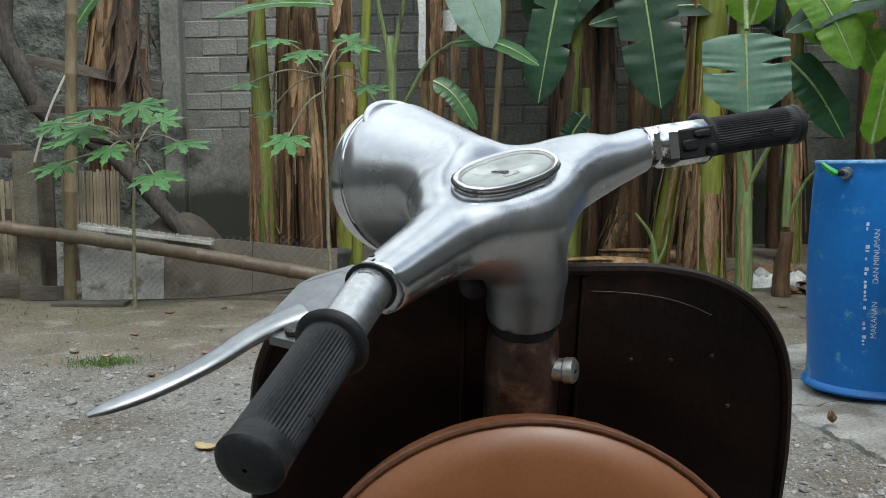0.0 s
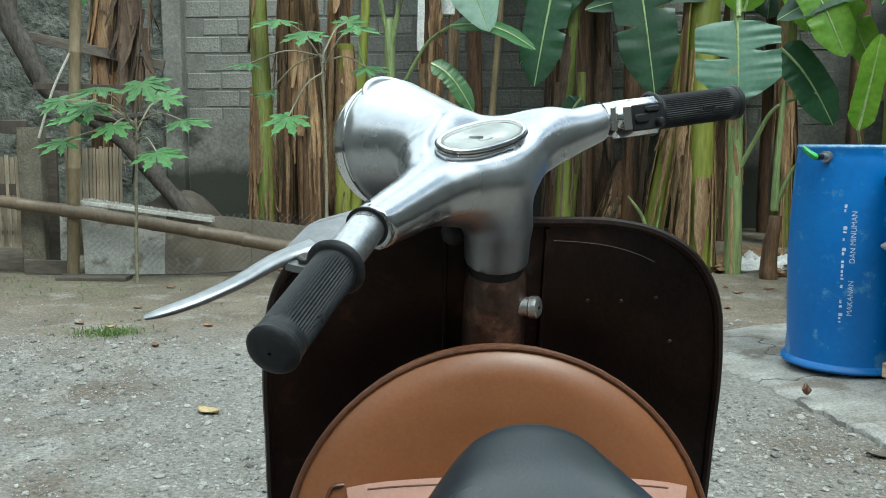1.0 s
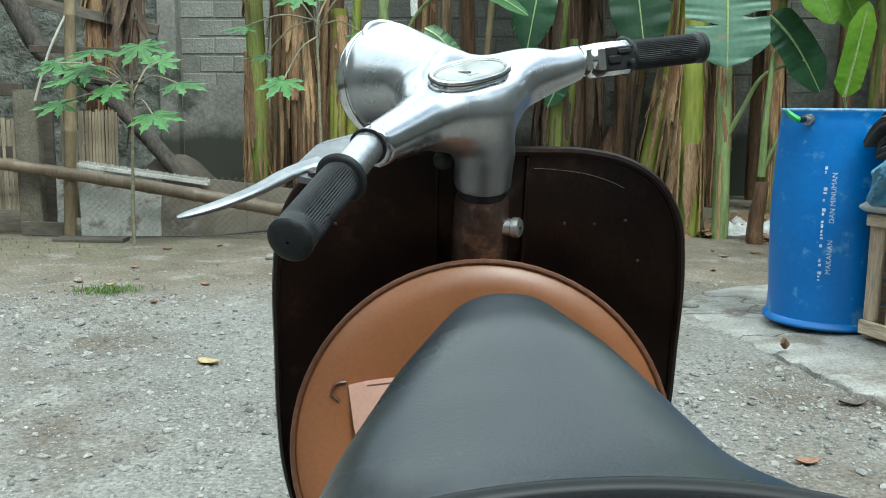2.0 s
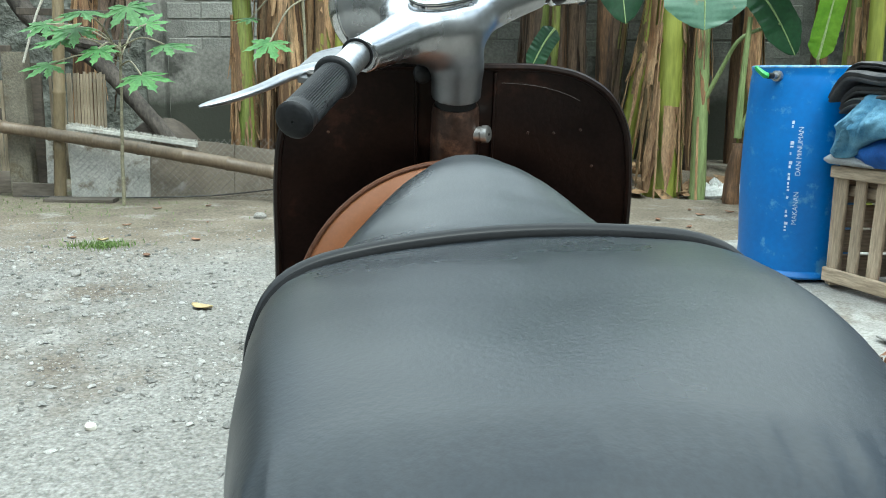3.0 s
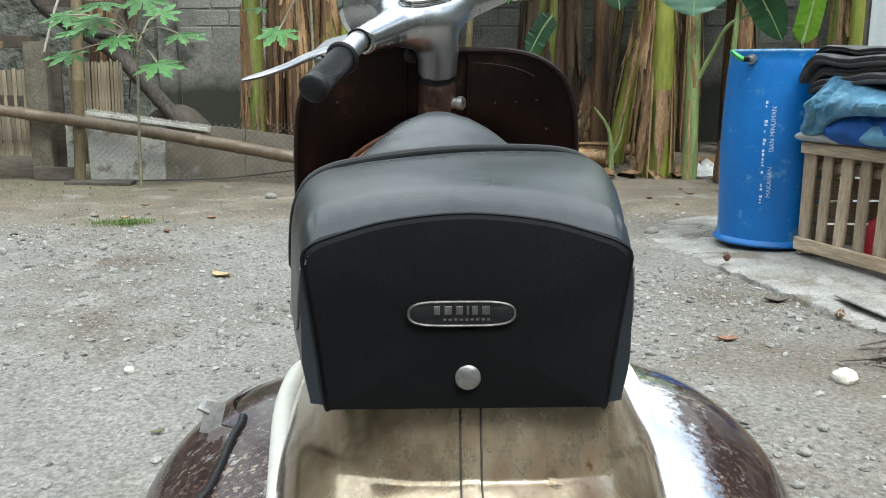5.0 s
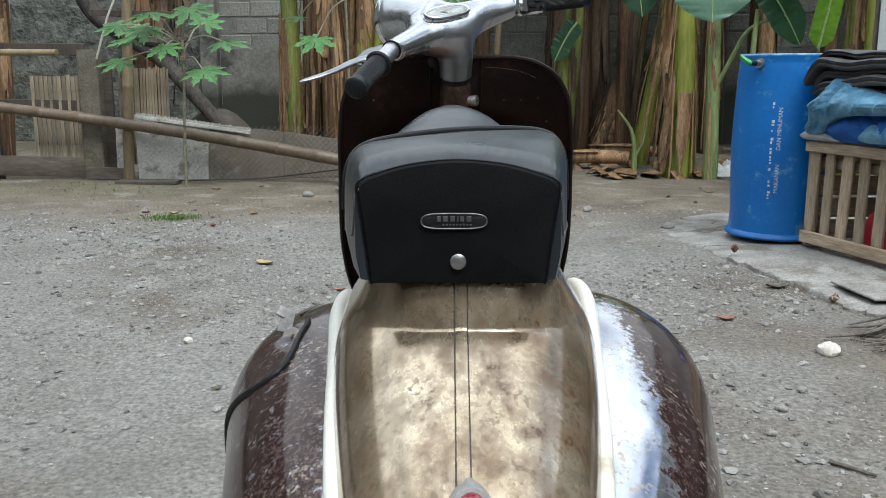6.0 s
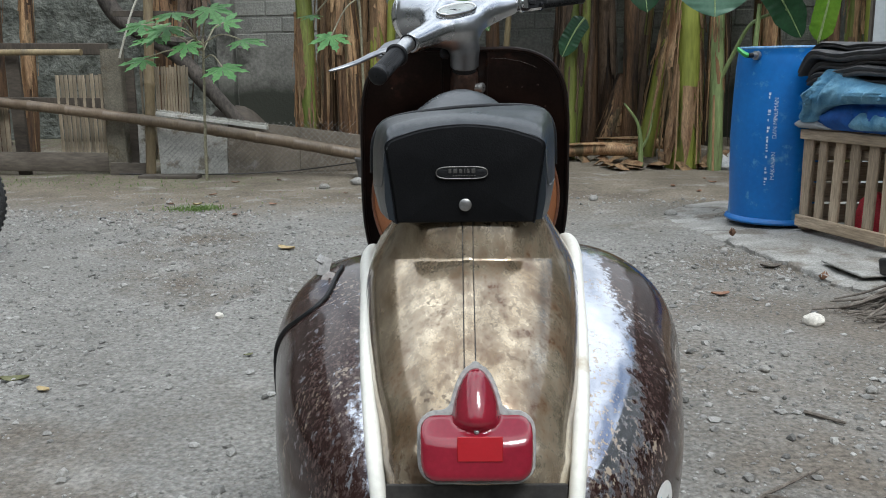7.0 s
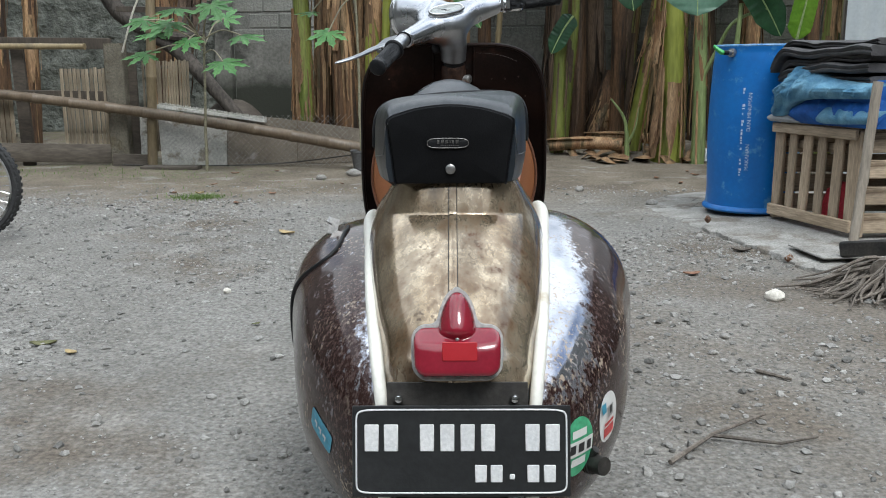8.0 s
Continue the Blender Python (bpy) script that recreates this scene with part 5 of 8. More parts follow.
def make_handlebar():
    """Cast handlebar head with lamp, dial, arms, grips, switch and lever, turned to the left."""
    def head(X, Y, Z):
        back = LAMP_SEAT - LAMP_AXIS * 0.096
        lamp = cone_sdf(X, Y, Z, (0, back.y, back.z - 0.006), LAMP_SEAT - LAMP_AXIS * 0.012, 0.036, 0.0675)
        neck = cone_sdf(X, Y, Z, (0, NECK_Y, -0.10), (0, NECK_Y, -0.045), 0.0318, 0.0335)
        trunk = cone_sdf(X, Y, Z, (0, NECK_Y, -0.040), (0, NECK_Y + 0.010, 0.000), 0.0345, 0.0395)
        d = smin(smin(lamp, trunk, 0.03), neck, 0.004)
        for s in (-1, 1):
            arm = cone_sdf(X, Y, Z, (s * 0.024, 0.016, 0.008), (s * 0.185, -0.0192, 0.0190), 0.0330, 0.0190)
            web = cone_sdf(X, Y, Z, (s * 0.014, 0.000, -0.010), (s * 0.080, 0.006, 0.010), 0.026, 0.0200)
            d = smin(d, smin(arm, web, 0.02), 0.022)
        bridge = cone_sdf(X, Y, Z, (-0.040, 0.034, 0.018), (0.105, 0.008, 0.0190), 0.031, 0.0215)
        d = smin(d, bridge, 0.024)
        dial = cone_sdf(X, Y, Z, (-0.038, 0.003, 0.010), (0.032, 0.003, 0.010), 0.0345, 0.0345)
        d = smin(d, dial, 0.022)
        plane = (Z - 0.0450 + 0.0436 * (X + 0.0038)) * 0.9870 - (Y - 0.004) * 0.1564
        along, across = (X + 0.0038) * 0.9962 - (Y - 0.004) * 0.0872, (X + 0.0038) * 0.0872 + (Y - 0.004) * 0.9962
        rho = ((np.abs(along) / 0.0565) ** 2.4 + (np.abs(across) / 0.0250) ** 2.4) ** (1 / 2.4)
        dish = plane - 0.020 * np.maximum(0, rho - 1.0)
        d = np.where(rho < 2.2, -smin(-d, -dish, 0.016), d)
        d = np.maximum(d, (X - LAMP_SEAT.x) * LAMP_AXIS.x + (Y - LAMP_SEAT.y) * LAMP_AXIS.y + (Z - LAMP_SEAT.z) * LAMP_AXIS.z)
        d = np.maximum(d, -0.083 - Z)
        for s in (-1, 1):
            d = np.maximum(d, (s * X - 0.1716) * 0.912 - (Y + 0.0132) * 0.408)
        return d

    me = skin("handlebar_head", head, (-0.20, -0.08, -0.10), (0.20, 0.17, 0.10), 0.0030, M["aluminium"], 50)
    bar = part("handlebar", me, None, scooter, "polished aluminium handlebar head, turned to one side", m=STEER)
    # lamp: a thin bright rim, the domed glass and the bowl behind it
    face = Matrix.Translation(LAMP_SEAT) @ LAMP_AXIS.to_track_quat("Z", "Y").to_matrix().to_4x4()
    part("lamp_rim", Shape().lathe([(0.0655, -0.004), (0.0672, -0.001), (0.0678, 0.003), (0.0672, 0.009), (0.0650, 0.016), (0.0615, 0.023), (0.0575, 0.027), (0.0555, 0.027)], 56, face, False), M["chrome"], bar, "chrome lamp rim")
    part("seam", Shape().tube([face @ Vector((0.0668 * math.cos(a), 0.0668 * math.sin(a), 0.0)) for a in np.linspace(0, 2 * math.pi, 57)], 0.0011, 6), M["dark_lever"], bar, "dark joint between head and lamp rim")
    part("lamp_glass", Shape().lathe([(0.0570, 0.025), (0.051, 0.031), (0.040, 0.037), (0.024, 0.042), (0.002, 0.044)], 36, face, False), M["glass"], bar, "clear lamp glass")
    part("lamp_bowl", Shape().lathe([(0.0565, 0.024), (0.045, -0.002), (0.02, -0.02), (0.002, -0.024)], 30, face, False), M["chrome"], bar)
    high, wide = Vector((0, 0.3552, 0.9348)), Vector((1, 0, 0))
    crest = [LAMP_SEAT + (high * math.cos(a) + wide * math.sin(a)) * (0.0690 - 0.40 * 0.036 * (abs(a) / 0.75) ** 2.2) - LAMP_AXIS * (0.001 + 0.036 * (abs(a) / 0.75) ** 2.2) for a in np.linspace(-0.75, 0.75, 25)]
    part("visor", Shape().tube(crest, [0.0008 + 0.0036 * math.sin(math.pi * k / 24) for k in range(25)], 10), M["aluminium"], bar, "small metal crest over the lamp")
    # dial, let almost flush into the head
    dm = pose(-0.0038, 0.004, 0.0456, 9.0, 2.5, -5.0)
    oval = [Vector((0.0545 * sgn_pow(math.cos(2 * math.pi * k / 56), 0.84), 0.0240 * sgn_pow(math.sin(2 * math.pi * k / 56), 0.88), 0)) for k in range(56)]

    def ring_of(inset, z):
        return [dm @ Vector((p.x * (1 - inset / 0.0545), p.y * (1 - inset / 0.0240), z)) for p in oval]

    part_rings = [ring_of(i, z) for i, z in ((0.0, -0.010), (0.0, 0.0015), (0.0006, 0.0032), (0.0022, 0.0042), (0.0040, 0.0034), (0.0046, 0.0016))]
    dial = part("speedometer", Shape().rings(part_rings, True, False), M["chrome"], bar, "oval speedometer in a bright bezel")
    part("gasket", Shape().tube(ring_of(-0.0006, 0.0002) + ring_of(-0.0006, 0.0002)[:1], 0.0007, 6), M["rubber"], dial, "black rubber gasket")
    part("dial_face", Shape().rings([ring_of(0.0042, 0.0012), ring_of(0.0185, 0.0012)], True, True), M["dial"], dial, "cream dial face")
    part("inner_ring", Shape().rings([ring_of(0.0046, 0.0030), ring_of(0.0068, 0.0022), ring_of(0.0070, 0.0010)], True, False), M["grey_rim"], dial, "grey ring inside the bezel")
    part("needle", Shape().tube([dm @ Vector((-0.004, -0.004, 0.0024)), dm @ Vector((-0.016, 0.003, 0.0024))], [0.0016, 0.0005], 6), M["rubber"], dial)
    part("odometer", Shape().box(0.016, 0.0035, 0.001, dm @ pose(-0.002, -0.006, 0.0016), 0.0002), M["grey_rim"], dial)
    part("dial_glass", Shape().rings([ring_of(i, z) for i, z in ((0.0040, 0.0034), (0.0070, 0.0050), (0.0120, 0.0066), (0.0185, 0.0074))], True, False), M["glass"], dial, "domed dial glass").visible_shadow = False
    for s in (-1, 1):
        a, b, c = Vector((s * 0.1716, -0.0132, 0.0195)), Vector((s * 0.2321, -0.0418, 0.0172)), Vector((s * 0.3335, -0.0930, 0.0168))
        d = (c - b).normalized()
        part("arm_tube", Shape().tube([a - d * 0.012, b + d * 0.01], 0.0156, 28), M["tube"], bar, "bare scuffed metal tube")
        part("arm_ring", Shape().tube([a - d * 0.0005, a + d * 0.0012], 0.0186, 28), M["rubber"], bar, "dark joint at the head's end")
        if s < 0:
            for k in range(6):
                part("stamp", Shape().box(0.0012, 0.0022, 0.0006, Matrix.Translation(a + d * 0.006 + Vector((0, -0.002, 0.0154))) @ pose(0.0028 * (k - 2.5) * d.y, 0.0028 * (k - 2.5) * 0.9, -0.0001 * (k - 2.5) ** 2, 0, 0, 20), 0.0001), M["dark_lever"], bar, smooth=0)
            part("pin_hole", Shape().lathe([(0.0022, 0), (0.0022, 0.0008), (0.0005, 0.0008)], 10, Matrix.Translation(a - d * 0.007 + Vector((0, 0.0015, 0.0196)))), M["rubber"], bar)
        n = 96
        side = d.cross(Vector((0, 0, 1))).normalized()
        other = d.cross(side)
        L = (c - b).length
        prof = [(0.0, 0.0188)] + [(0.004 + 0.90 * L * k / 30, 0.0186) for k in range(31)] + [(0.945 * L, 0.0194), (0.985 * L, 0.0196), (0.998 * L, 0.0186), (1.0 * L + 0.0016, 0.0160), (1.0 * L + 0.0030, 0.0100), (1.0 * L + 0.0034, 0.0014), (1.0 * L, 0.0012), (0.98 * L, 0.0011)]
        rings = []
        for i, (along, r) in enumerate(prof):
            groove = 0.0009 if 2 < i < 29 else 0.0
            rings.append([b + d * along + (side * math.cos(2 * math.pi * k / n) + other * math.sin(2 * math.pi * k / n)) * (r - (groove if k % 2 else 0)) for k in range(n)])
        grip = part("grip", Shape().rings(rings), M["rubber"], bar, "ribbed black rubber grip", smooth=30)
        part("flange", Shape().tube([b - d * 0.0045, b - d * 0.0030, b, b + d * 0.0030, b + d * 0.0045], [0.0205, 0.0232, 0.0245, 0.0232, 0.0205], 36), M["rubber"], grip)
        view = Vector((-0.60, -0.78, 0.16)) if s > 0 else Vector((0.55, -0.80, 0.2))
        view = (view - d * view.dot(d)).normalized()
        across = d.cross(view)
        pm = Matrix((d, across, view)).transposed().to_4x4()
        pm.translation = b.lerp(c, 0.58) + view * 0.0182
        part("emblem", Shape().box(0.036, 0.0012, 0.0016, pm, 0.0003).box(0.016, 0.0050, 0.0016, pm @ pose(-0.002, -0.003, 0), 0.0005).box(0.006, 0.0022, 0.0016, pm @ pose(0.006, 0.002, 0), 0.0004), M["rubber"], grip, "small moulded emblem")
        if s > 0:
            out = Vector((-0.43, -0.80, 0.40))
            out = (out - d * out.dot(d)).normalized()
            up_ = out.cross(d)
            sm = Matrix((d, -out, up_)).transposed().to_4x4()
            sm.translation = a.lerp(b, 0.66) + out * 0.008 - up_ * 0.002
            box = part("switch_box", Shape().box(0.060, 0.034, 0.040, sm @ pose(-0.005, 0, 0), 0.008), M["chrome"], bar, "chrome handlebar switch box")
            part("switch_base", Shape().box(0.022, 0.031, 0.036, sm @ pose(-0.034, 0.004, 0.001), 0.006), M["chrome"], box, "chrome switch clamp")
            part("switch_face", Shape().box(0.040, 0.003, 0.028, sm @ pose(0.002, -0.0162, -0.001), 0.0014), M["rubber"], box, "black switch plate")
            part("rocker", Shape().box(0.017, 0.004, 0.010, sm @ pose(-0.006, -0.0185, -0.002), 0.0016), M["rubber"], box)
            part("slider", Shape().box(0.018, 0.004, 0.007, sm @ pose(0.008, -0.0185, 0.007), 0.0016), M["rubber"], box)
            part("horn_button", Shape().lathe([(0.0048, 0), (0.0048, 0.005), (0.0034, 0.007), (0.0005, 0.0076)], 14, sm @ pose(0.015, -0.018, -0.008, 90, 0, 0)), M["rubber"], box)
            part("clamp", Shape().tube([a + d * 0.005, a + d * 0.014], 0.0172, 24), M["chrome"], box)
        else:
            flat = ((-0.160, -0.004), (-0.168, 0.022), (-0.196, 0.034), (-0.230, 0.022), (-0.246, 0.004), (-0.240, -0.014), (-0.205, -0.030), (-0.178, -0.018))
            plate = part("lever_holder", Shape().rings([[Vector((x * sc - 0.203 * (sc - 1), y * sc, 0.0105 + 0.10 * (x + 0.2) + z)) for x, y in flat] for z, sc in ((-0.0045, 0.97), (-0.0035, 1.0), (0.0030, 1.0), (0.0040, 0.97))]), M["dark_lever"], bar, "flat grey lever holder", smooth=30)
            part("screw", Shape().lathe([(0.0056, 0), (0.0056, 0.0028), (0.0042, 0.0040), (0.002, 0.0036), (0.0005, 0.0028)], 14, pose(-0.2335, -0.0055, 0.0105)), M["dark_steel"], plate)
            path = spline([(-0.215, 0.006, 0.010), (-0.236, 0.010, 0.010), (-0.258, 0.010, 0.010), (-0.290, 0.007, 0.009), (-0.328, 0.011, 0.007), (-0.362, 0.021, 0.005)], 6)
            rad = [curve1([0, 0.15, 0.5, 0.9, 1], [0.0105, 0.0095, 0.0078, 0.0054, 0.0022], k / (len(path) - 1)) for k in range(len(path))]
            part("lever", Shape().tube(path, rad, 18, 0.60), M["lever"], bar, "tapered dull grey clutch lever")
    part("boss", Shape().ball((-0.030, 0.016, -0.052), 0.013, 12), M["rubber"], bar)
    part("boss", Shape().tube([Vector((0.034, -0.010, -0.062)), Vector((0.037, -0.012, -0.062))], 0.006, 12), M["steel"], bar, "small screw in the neck")


make_handlebar()


def make_spare():
    """The spare wheel behind the leg shield in a piped leatherette cover with a strap flap."""
    m = pose(0.010, 1.140, 0.599, 90 - 5, 0, 0)
    R = 0.213
    cover = part("spare_wheel_cover", Shape().lathe([(R - 0.03, -0.055), (R - 0.006, -0.045), (R, -0.030), (R, -0.004), (R - 0.006, 0.004), (R - 0.03, 0.009), (R - 0.07, 0.006), (R - 0.09, 0.001), (0.06, 0.0), (0.01, 0.002)], 64, m), M["leather"], scooter, "round brown leatherette spare wheel cover", smooth=60)
    ring = [m @ Vector((R * math.cos(2 * math.pi * k / 64), R * math.sin(2 * math.pi * k / 64), 0.001)) for k in range(65)]
    part("piping", Shape().tube(ring, 0.0034, 8), M["piping"], cover, "dark brown piping")
    rows = []
    for x in np.linspace(-0.160, 0.176, 17):
        e = min(1.0, abs(x - 0.008) / 0.168)
        drop = 0.008 * e ** 6
        rows.append([m @ Vector((0.018 + (x - 0.008) * tight, yy, 0.010 + 0.022 * (1 - e ** 4) + zz)) for yy, zz, tight in ((0.082 + 0.010 * (1 - e ** 2) - drop, -0.004, 0.995), (0.084 + 0.010 * (1 - e ** 2) - drop, 0.0, 1.0), (0.03, 0.006, 0.96), (-0.03, 0.006, 0.88), (-0.16, 0.0, 0.70), (-0.16, -0.008, 0.70), (0.075, -0.006, 0.99))])
    flap = part("pocket_flap", Shape().rings(rows, True, True), M["flap"], cover, "pale brown pocket flap")
    part("strap", Shape().tube(spline([m @ Vector((-0.152, 0.080, 0.010)), m @ Vector((-0.163, 0.078, 0.012)), m @ Vector((-0.168, 0.066, 0.010)), m @ Vector((-0.160, 0.058, 0.008))], 5), 0.0030, 8, 0.6), M["piping"], flap, "dark loop at the flap's corner")
    part("hem", Shape().tube([r[1].lerp(r[2], 0.10) for r in rows[1:-1]], 0.0009, 6), M["piping"], flap, "stitched hem")


make_spare()


def make_wheel(name, parent, m, R, wide, rim_r):
    w = part(name, Shape().lathe([(rim_r, -wide * 0.35), (rim_r + 0.012, -wide * 0.45), (R - 0.03, -wide * 0.5), (R - 0.008, -wide * 0.36), (R, -wide * 0.1), (R, wide * 0.1), (R - 0.008, wide * 0.36), (R - 0.03, wide * 0.5), (rim_r + 0.012, wide * 0.45), (rim_r, wide * 0.35)], 40, m, False), M["tyre"], parent, "small black tyre")
    part("rim", Shape().lathe([(rim_r + 0.004, -wide * 0.34), (rim_r - 0.012, -wide * 0.2), (0.05, -0.012), (0.03, -0.03), (0.02, -0.03), (0.02, 0.03), (0.05, 0.012), (rim_r - 0.012, wide * 0.2), (rim_r + 0.004, wide * 0.34)], 32, m, False), M["steel"], w)


make_wheel("rear_wheel", scooter, pose(0.0, 0.23, 0.213, 0, 90, 0), 0.215, 0.09, 0.125)
front_m = pose(0.0, 1.47, 0.213, 0, 90, 0)
make_wheel("front_wheel", scooter, front_m, 0.215, 0.09, 0.125)
part("fork", Shape().tube([(0.0, 1.30, 0.62), (0.07, 1.36, 0.46), (0.07, 1.44, 0.30), (0.055, 1.47, 0.213)], [0.026, 0.024, 0.022, 0.02], 12), M["dark_steel"], scooter)
fender = [[Vector((0.075 * math.cos(b), 1.47 + (0.245 + 0.03 * math.sin(b)) * math.cos(a), 0.213 + (0.245 + 0.03 * math.sin(b)) * math.sin(a))) for b in np.linspace(0, math.pi, 9)] for a in np.linspace(radians(-5), radians(175), 18)]
part("front_fender", Shape().rings(fender, False, False), M["cowl"], scooter, smooth=60)
exhaust = part("exhaust", Shape().tube([(0.12, 0.30, 0.24), (0.185, 0.13, 0.282), (0.200, 0.095, 0.292), (0.225, 0.062, 0.298)], [0.013, 0.013, 0.014, 0.014], 16), M["dark_steel"], scooter, "short dark exhaust end")
part("clamp", Shape().tube([(0.203, 0.091, 0.293), (0.212, 0.080, 0.295)], 0.0175, 14), M["dark_steel"], exhaust)
part("clamp_bolt", Shape().tube([(0.208, 0.080, 0.308), (0.214, 0.074, 0.320)], 0.006, 8), M["dark_steel"], exhaust)
stand = Shape()
for s in (-1, 1):
    stand.tube([(s * 0.03, 0.66, 0.24), (s * 0.12, 0.62, 0.05), (s * 0.16, 0.61, 0.012)], 0.011, 8)
part("centre_stand", stand, M["dark_steel"], scooter)

# ---- fence, sheets and poles on the left ----
def board(name, a, b, wide, thick, material, label, category, group="", face=(0, -1, 0)):
    """A straight board from a to b, its broad side towards face."""
    a, b = Vector(a), Vector(b)
    d = (b - a).normalized()
    side = d.cross(Vector(face)).normalized()
    m = Matrix((side, side.cross(d) * -1, d)).transposed().to_4x4()
    m.translation = (a + b) / 2
    s = Shape()
    L = (b - a).length
    n = 6
    rings = []
    for i in range(n + 1):
        z = -L / 2 + L * i / n
        w = wide / 2 * (1 + 0.05 * noise.noise((z * 4, wide * 9, a.x)))
        bow = 0.006 * noise.noise((z * 2, a.x * 3, 7))
        rings.append([Vector((x * w + bow, y * thick / 2, z)) for x, y in ((-1, -0.7), (-0.92, -1), (0.92, -1), (1, -0.7), (1, 0.7), (0.92, 1), (-0.92, 1), (-1, 0.7))])
    s.rings(rings)
    ob = part(name, s, material, None, smooth=35)
    ob.matrix_basis = m
    return tagged(ob, label, category, group) if label else ob


def bamboo(name, a, b, r0, r1, material, label, category, nodes=8, sag=0.0, group=""):
    """A bamboo cane with swollen joints."""
    a, b = Vector(a), Vector(b)
    pts, rad = [], []
    for i in range(nodes):
        for k, g in ((0.0, 1.10), (0.04, 1.0), (0.5, 0.97), (0.94, 1.0), (0.98, 1.12)):
            t = (i + k) / nodes
            p = a.lerp(b, t)
            p.z -= sag * 4 * t * (1 - t)
            pts.append(p)
            rad.append((r0 + (r1 - r0) * t) * g)
    return tagged(part(name, Shape().tube(pts, rad, 12), material), label, category, group)


fy = 6.32
post = tagged(part("fence_post", Shape().rings([[Vector((-3.367 + sx * 0.088 + 0.006 * noise.noise((z * 5, sx, 0)), fy + sy * 0.05, z)) for sx, sy in ((-1, -0.8), (-0.9, -1), (0.9, -1), (1, -0.8), (1, 1), (-1, 1))] for z in np.linspace(-0.05, 1.10, 12)]), M["post"], smooth=40), "square weathered post, brown with moss", "post")
board("fence_board", (-3.245, fy + 0.06, -0.02), (-3.25, fy + 0.06, 1.02), 0.09, 0.03, M["dark_wood"], "dark upright fence board", "board")
board("fence_board", (-4.30, fy + 0.05, -0.02), (-4.32, fy + 0.05, 1.06), 0.12, 0.04, M["dark_wood"], "dark upright fence board", "board")
board("bottom_board", (-5.2, fy - 0.01, 0.13), (-3.42, fy - 0.01, 0.115), 0.17, 0.03, M["old_wood"], "grey plank along the foot of the fence", "plank")
board("bottom_board", (-3.42, fy - 0.07, 0.06), (-3.02, fy - 0.07, 0.05), 0.13, 0.03, M["old_wood"], "short grey plank at the foot of the fence", "plank")
board("fence_rail", (-5.2, fy + 0.03, 0.66), (-3.42, fy + 0.03, 0.635), 0.09, 0.03, M["dark_wood"], "dark horizontal fence rail", "rail")
bamboo("top_rail", (-5.3, fy - 0.02, 1.09), (-3.62, fy - 0.03, 1.075), 0.028, 0.026, M["bamboo_tan"], "pale bamboo top rail of the fence", "rail", 4)
board("top_board", (-5.2, fy + 0.05, 1.13), (-3.42, fy + 0.05, 1.10), 0.10, 0.025, M["dark_wood"], "dark board along the fence top", "board")
bamboo("long_pole", (-5.4, 6.10, 0.76), (-1.08, 6.28, 0.165), 0.040, 0.053, M["bamboo_grey"], "long grey bamboo pole leaning across the fence", "pole", 13, -0.055)
bamboo("upright_pole", (-3.055, 6.24, -0.03), (-2.93, 6.34, 2.9), 0.046, 0.040, M["bamboo_pole"], "tall dry bamboo upright", "pole", 7)
tagged(part("hanging_rope", Shape().tube(spline([(-3.24, 6.2, 1.02), (-3.17, 6.2, 1.22), (-3.1, 6.22, 1.42), (-2.96, 6.3, 1.75)], 6), 0.009, 6), M["rope"]), "pale rope tied to the pole", "rope")


def slat_panel(x0, x1, y, z0, z1, n, lean=0.0):
    """A screen of split bamboo, slat by slat."""
    p = thing("bamboo_screen", pose(0, 0, 0), "screen of split bamboo slats wired side by side", "fence panel", "bamboo screens")
    meshes = []
    for k in range(4):
        s = Shape()
        s.rings([[Vector((x * 0.017 + 0.003 * noise.noise((z * 6, k, 2)), yy, z)) for x, yy in ((-1, 0), (-0.6, -0.007), (0.6, -0.007), (1, 0), (0.6, 0.005), (-0.6, 0.005))] for z in np.linspace(0, 1, 5)])
        meshes.append(s.mesh("slat", M["slat"]))
    for i in range(n):
        t = (i + 0.5) / n
        h = (z1 - z0) * (1 + 0.03 * noise.noise((i * 1.7, x0, 0)))
        part("slat", meshes[i % 4], None, p, m=pose(x0 + (x1 - x0) * t, y + 0.004 * (i % 2), z0, 0, lean + 1.2 * noise.noise((i, x0, 3)), 6 * noise.noise((i * 2.3, 1, x0))) @ Matrix.Diagonal(((x1 - x0) / n / 0.040, 1, h, 1)))
    for z in (z0 + 0.12, z1 - 0.06):
        part("batten", Shape().box(abs(x1 - x0), 0.016, 0.03, pose((x0 + x1) / 2, y + 0.018, z), 0.004), M["old_wood"], p)


slat_panel(-3.92, -3.44, fy + 0.02, 0.19, 0.885, 12)
slat_panel(-3.22, -2.77, fy + 0.18, 0.12, 0.95, 17, 1.0)
slat_panel(-5.2, -4.45, fy + 0.12, 0.15, 0.62, 15)


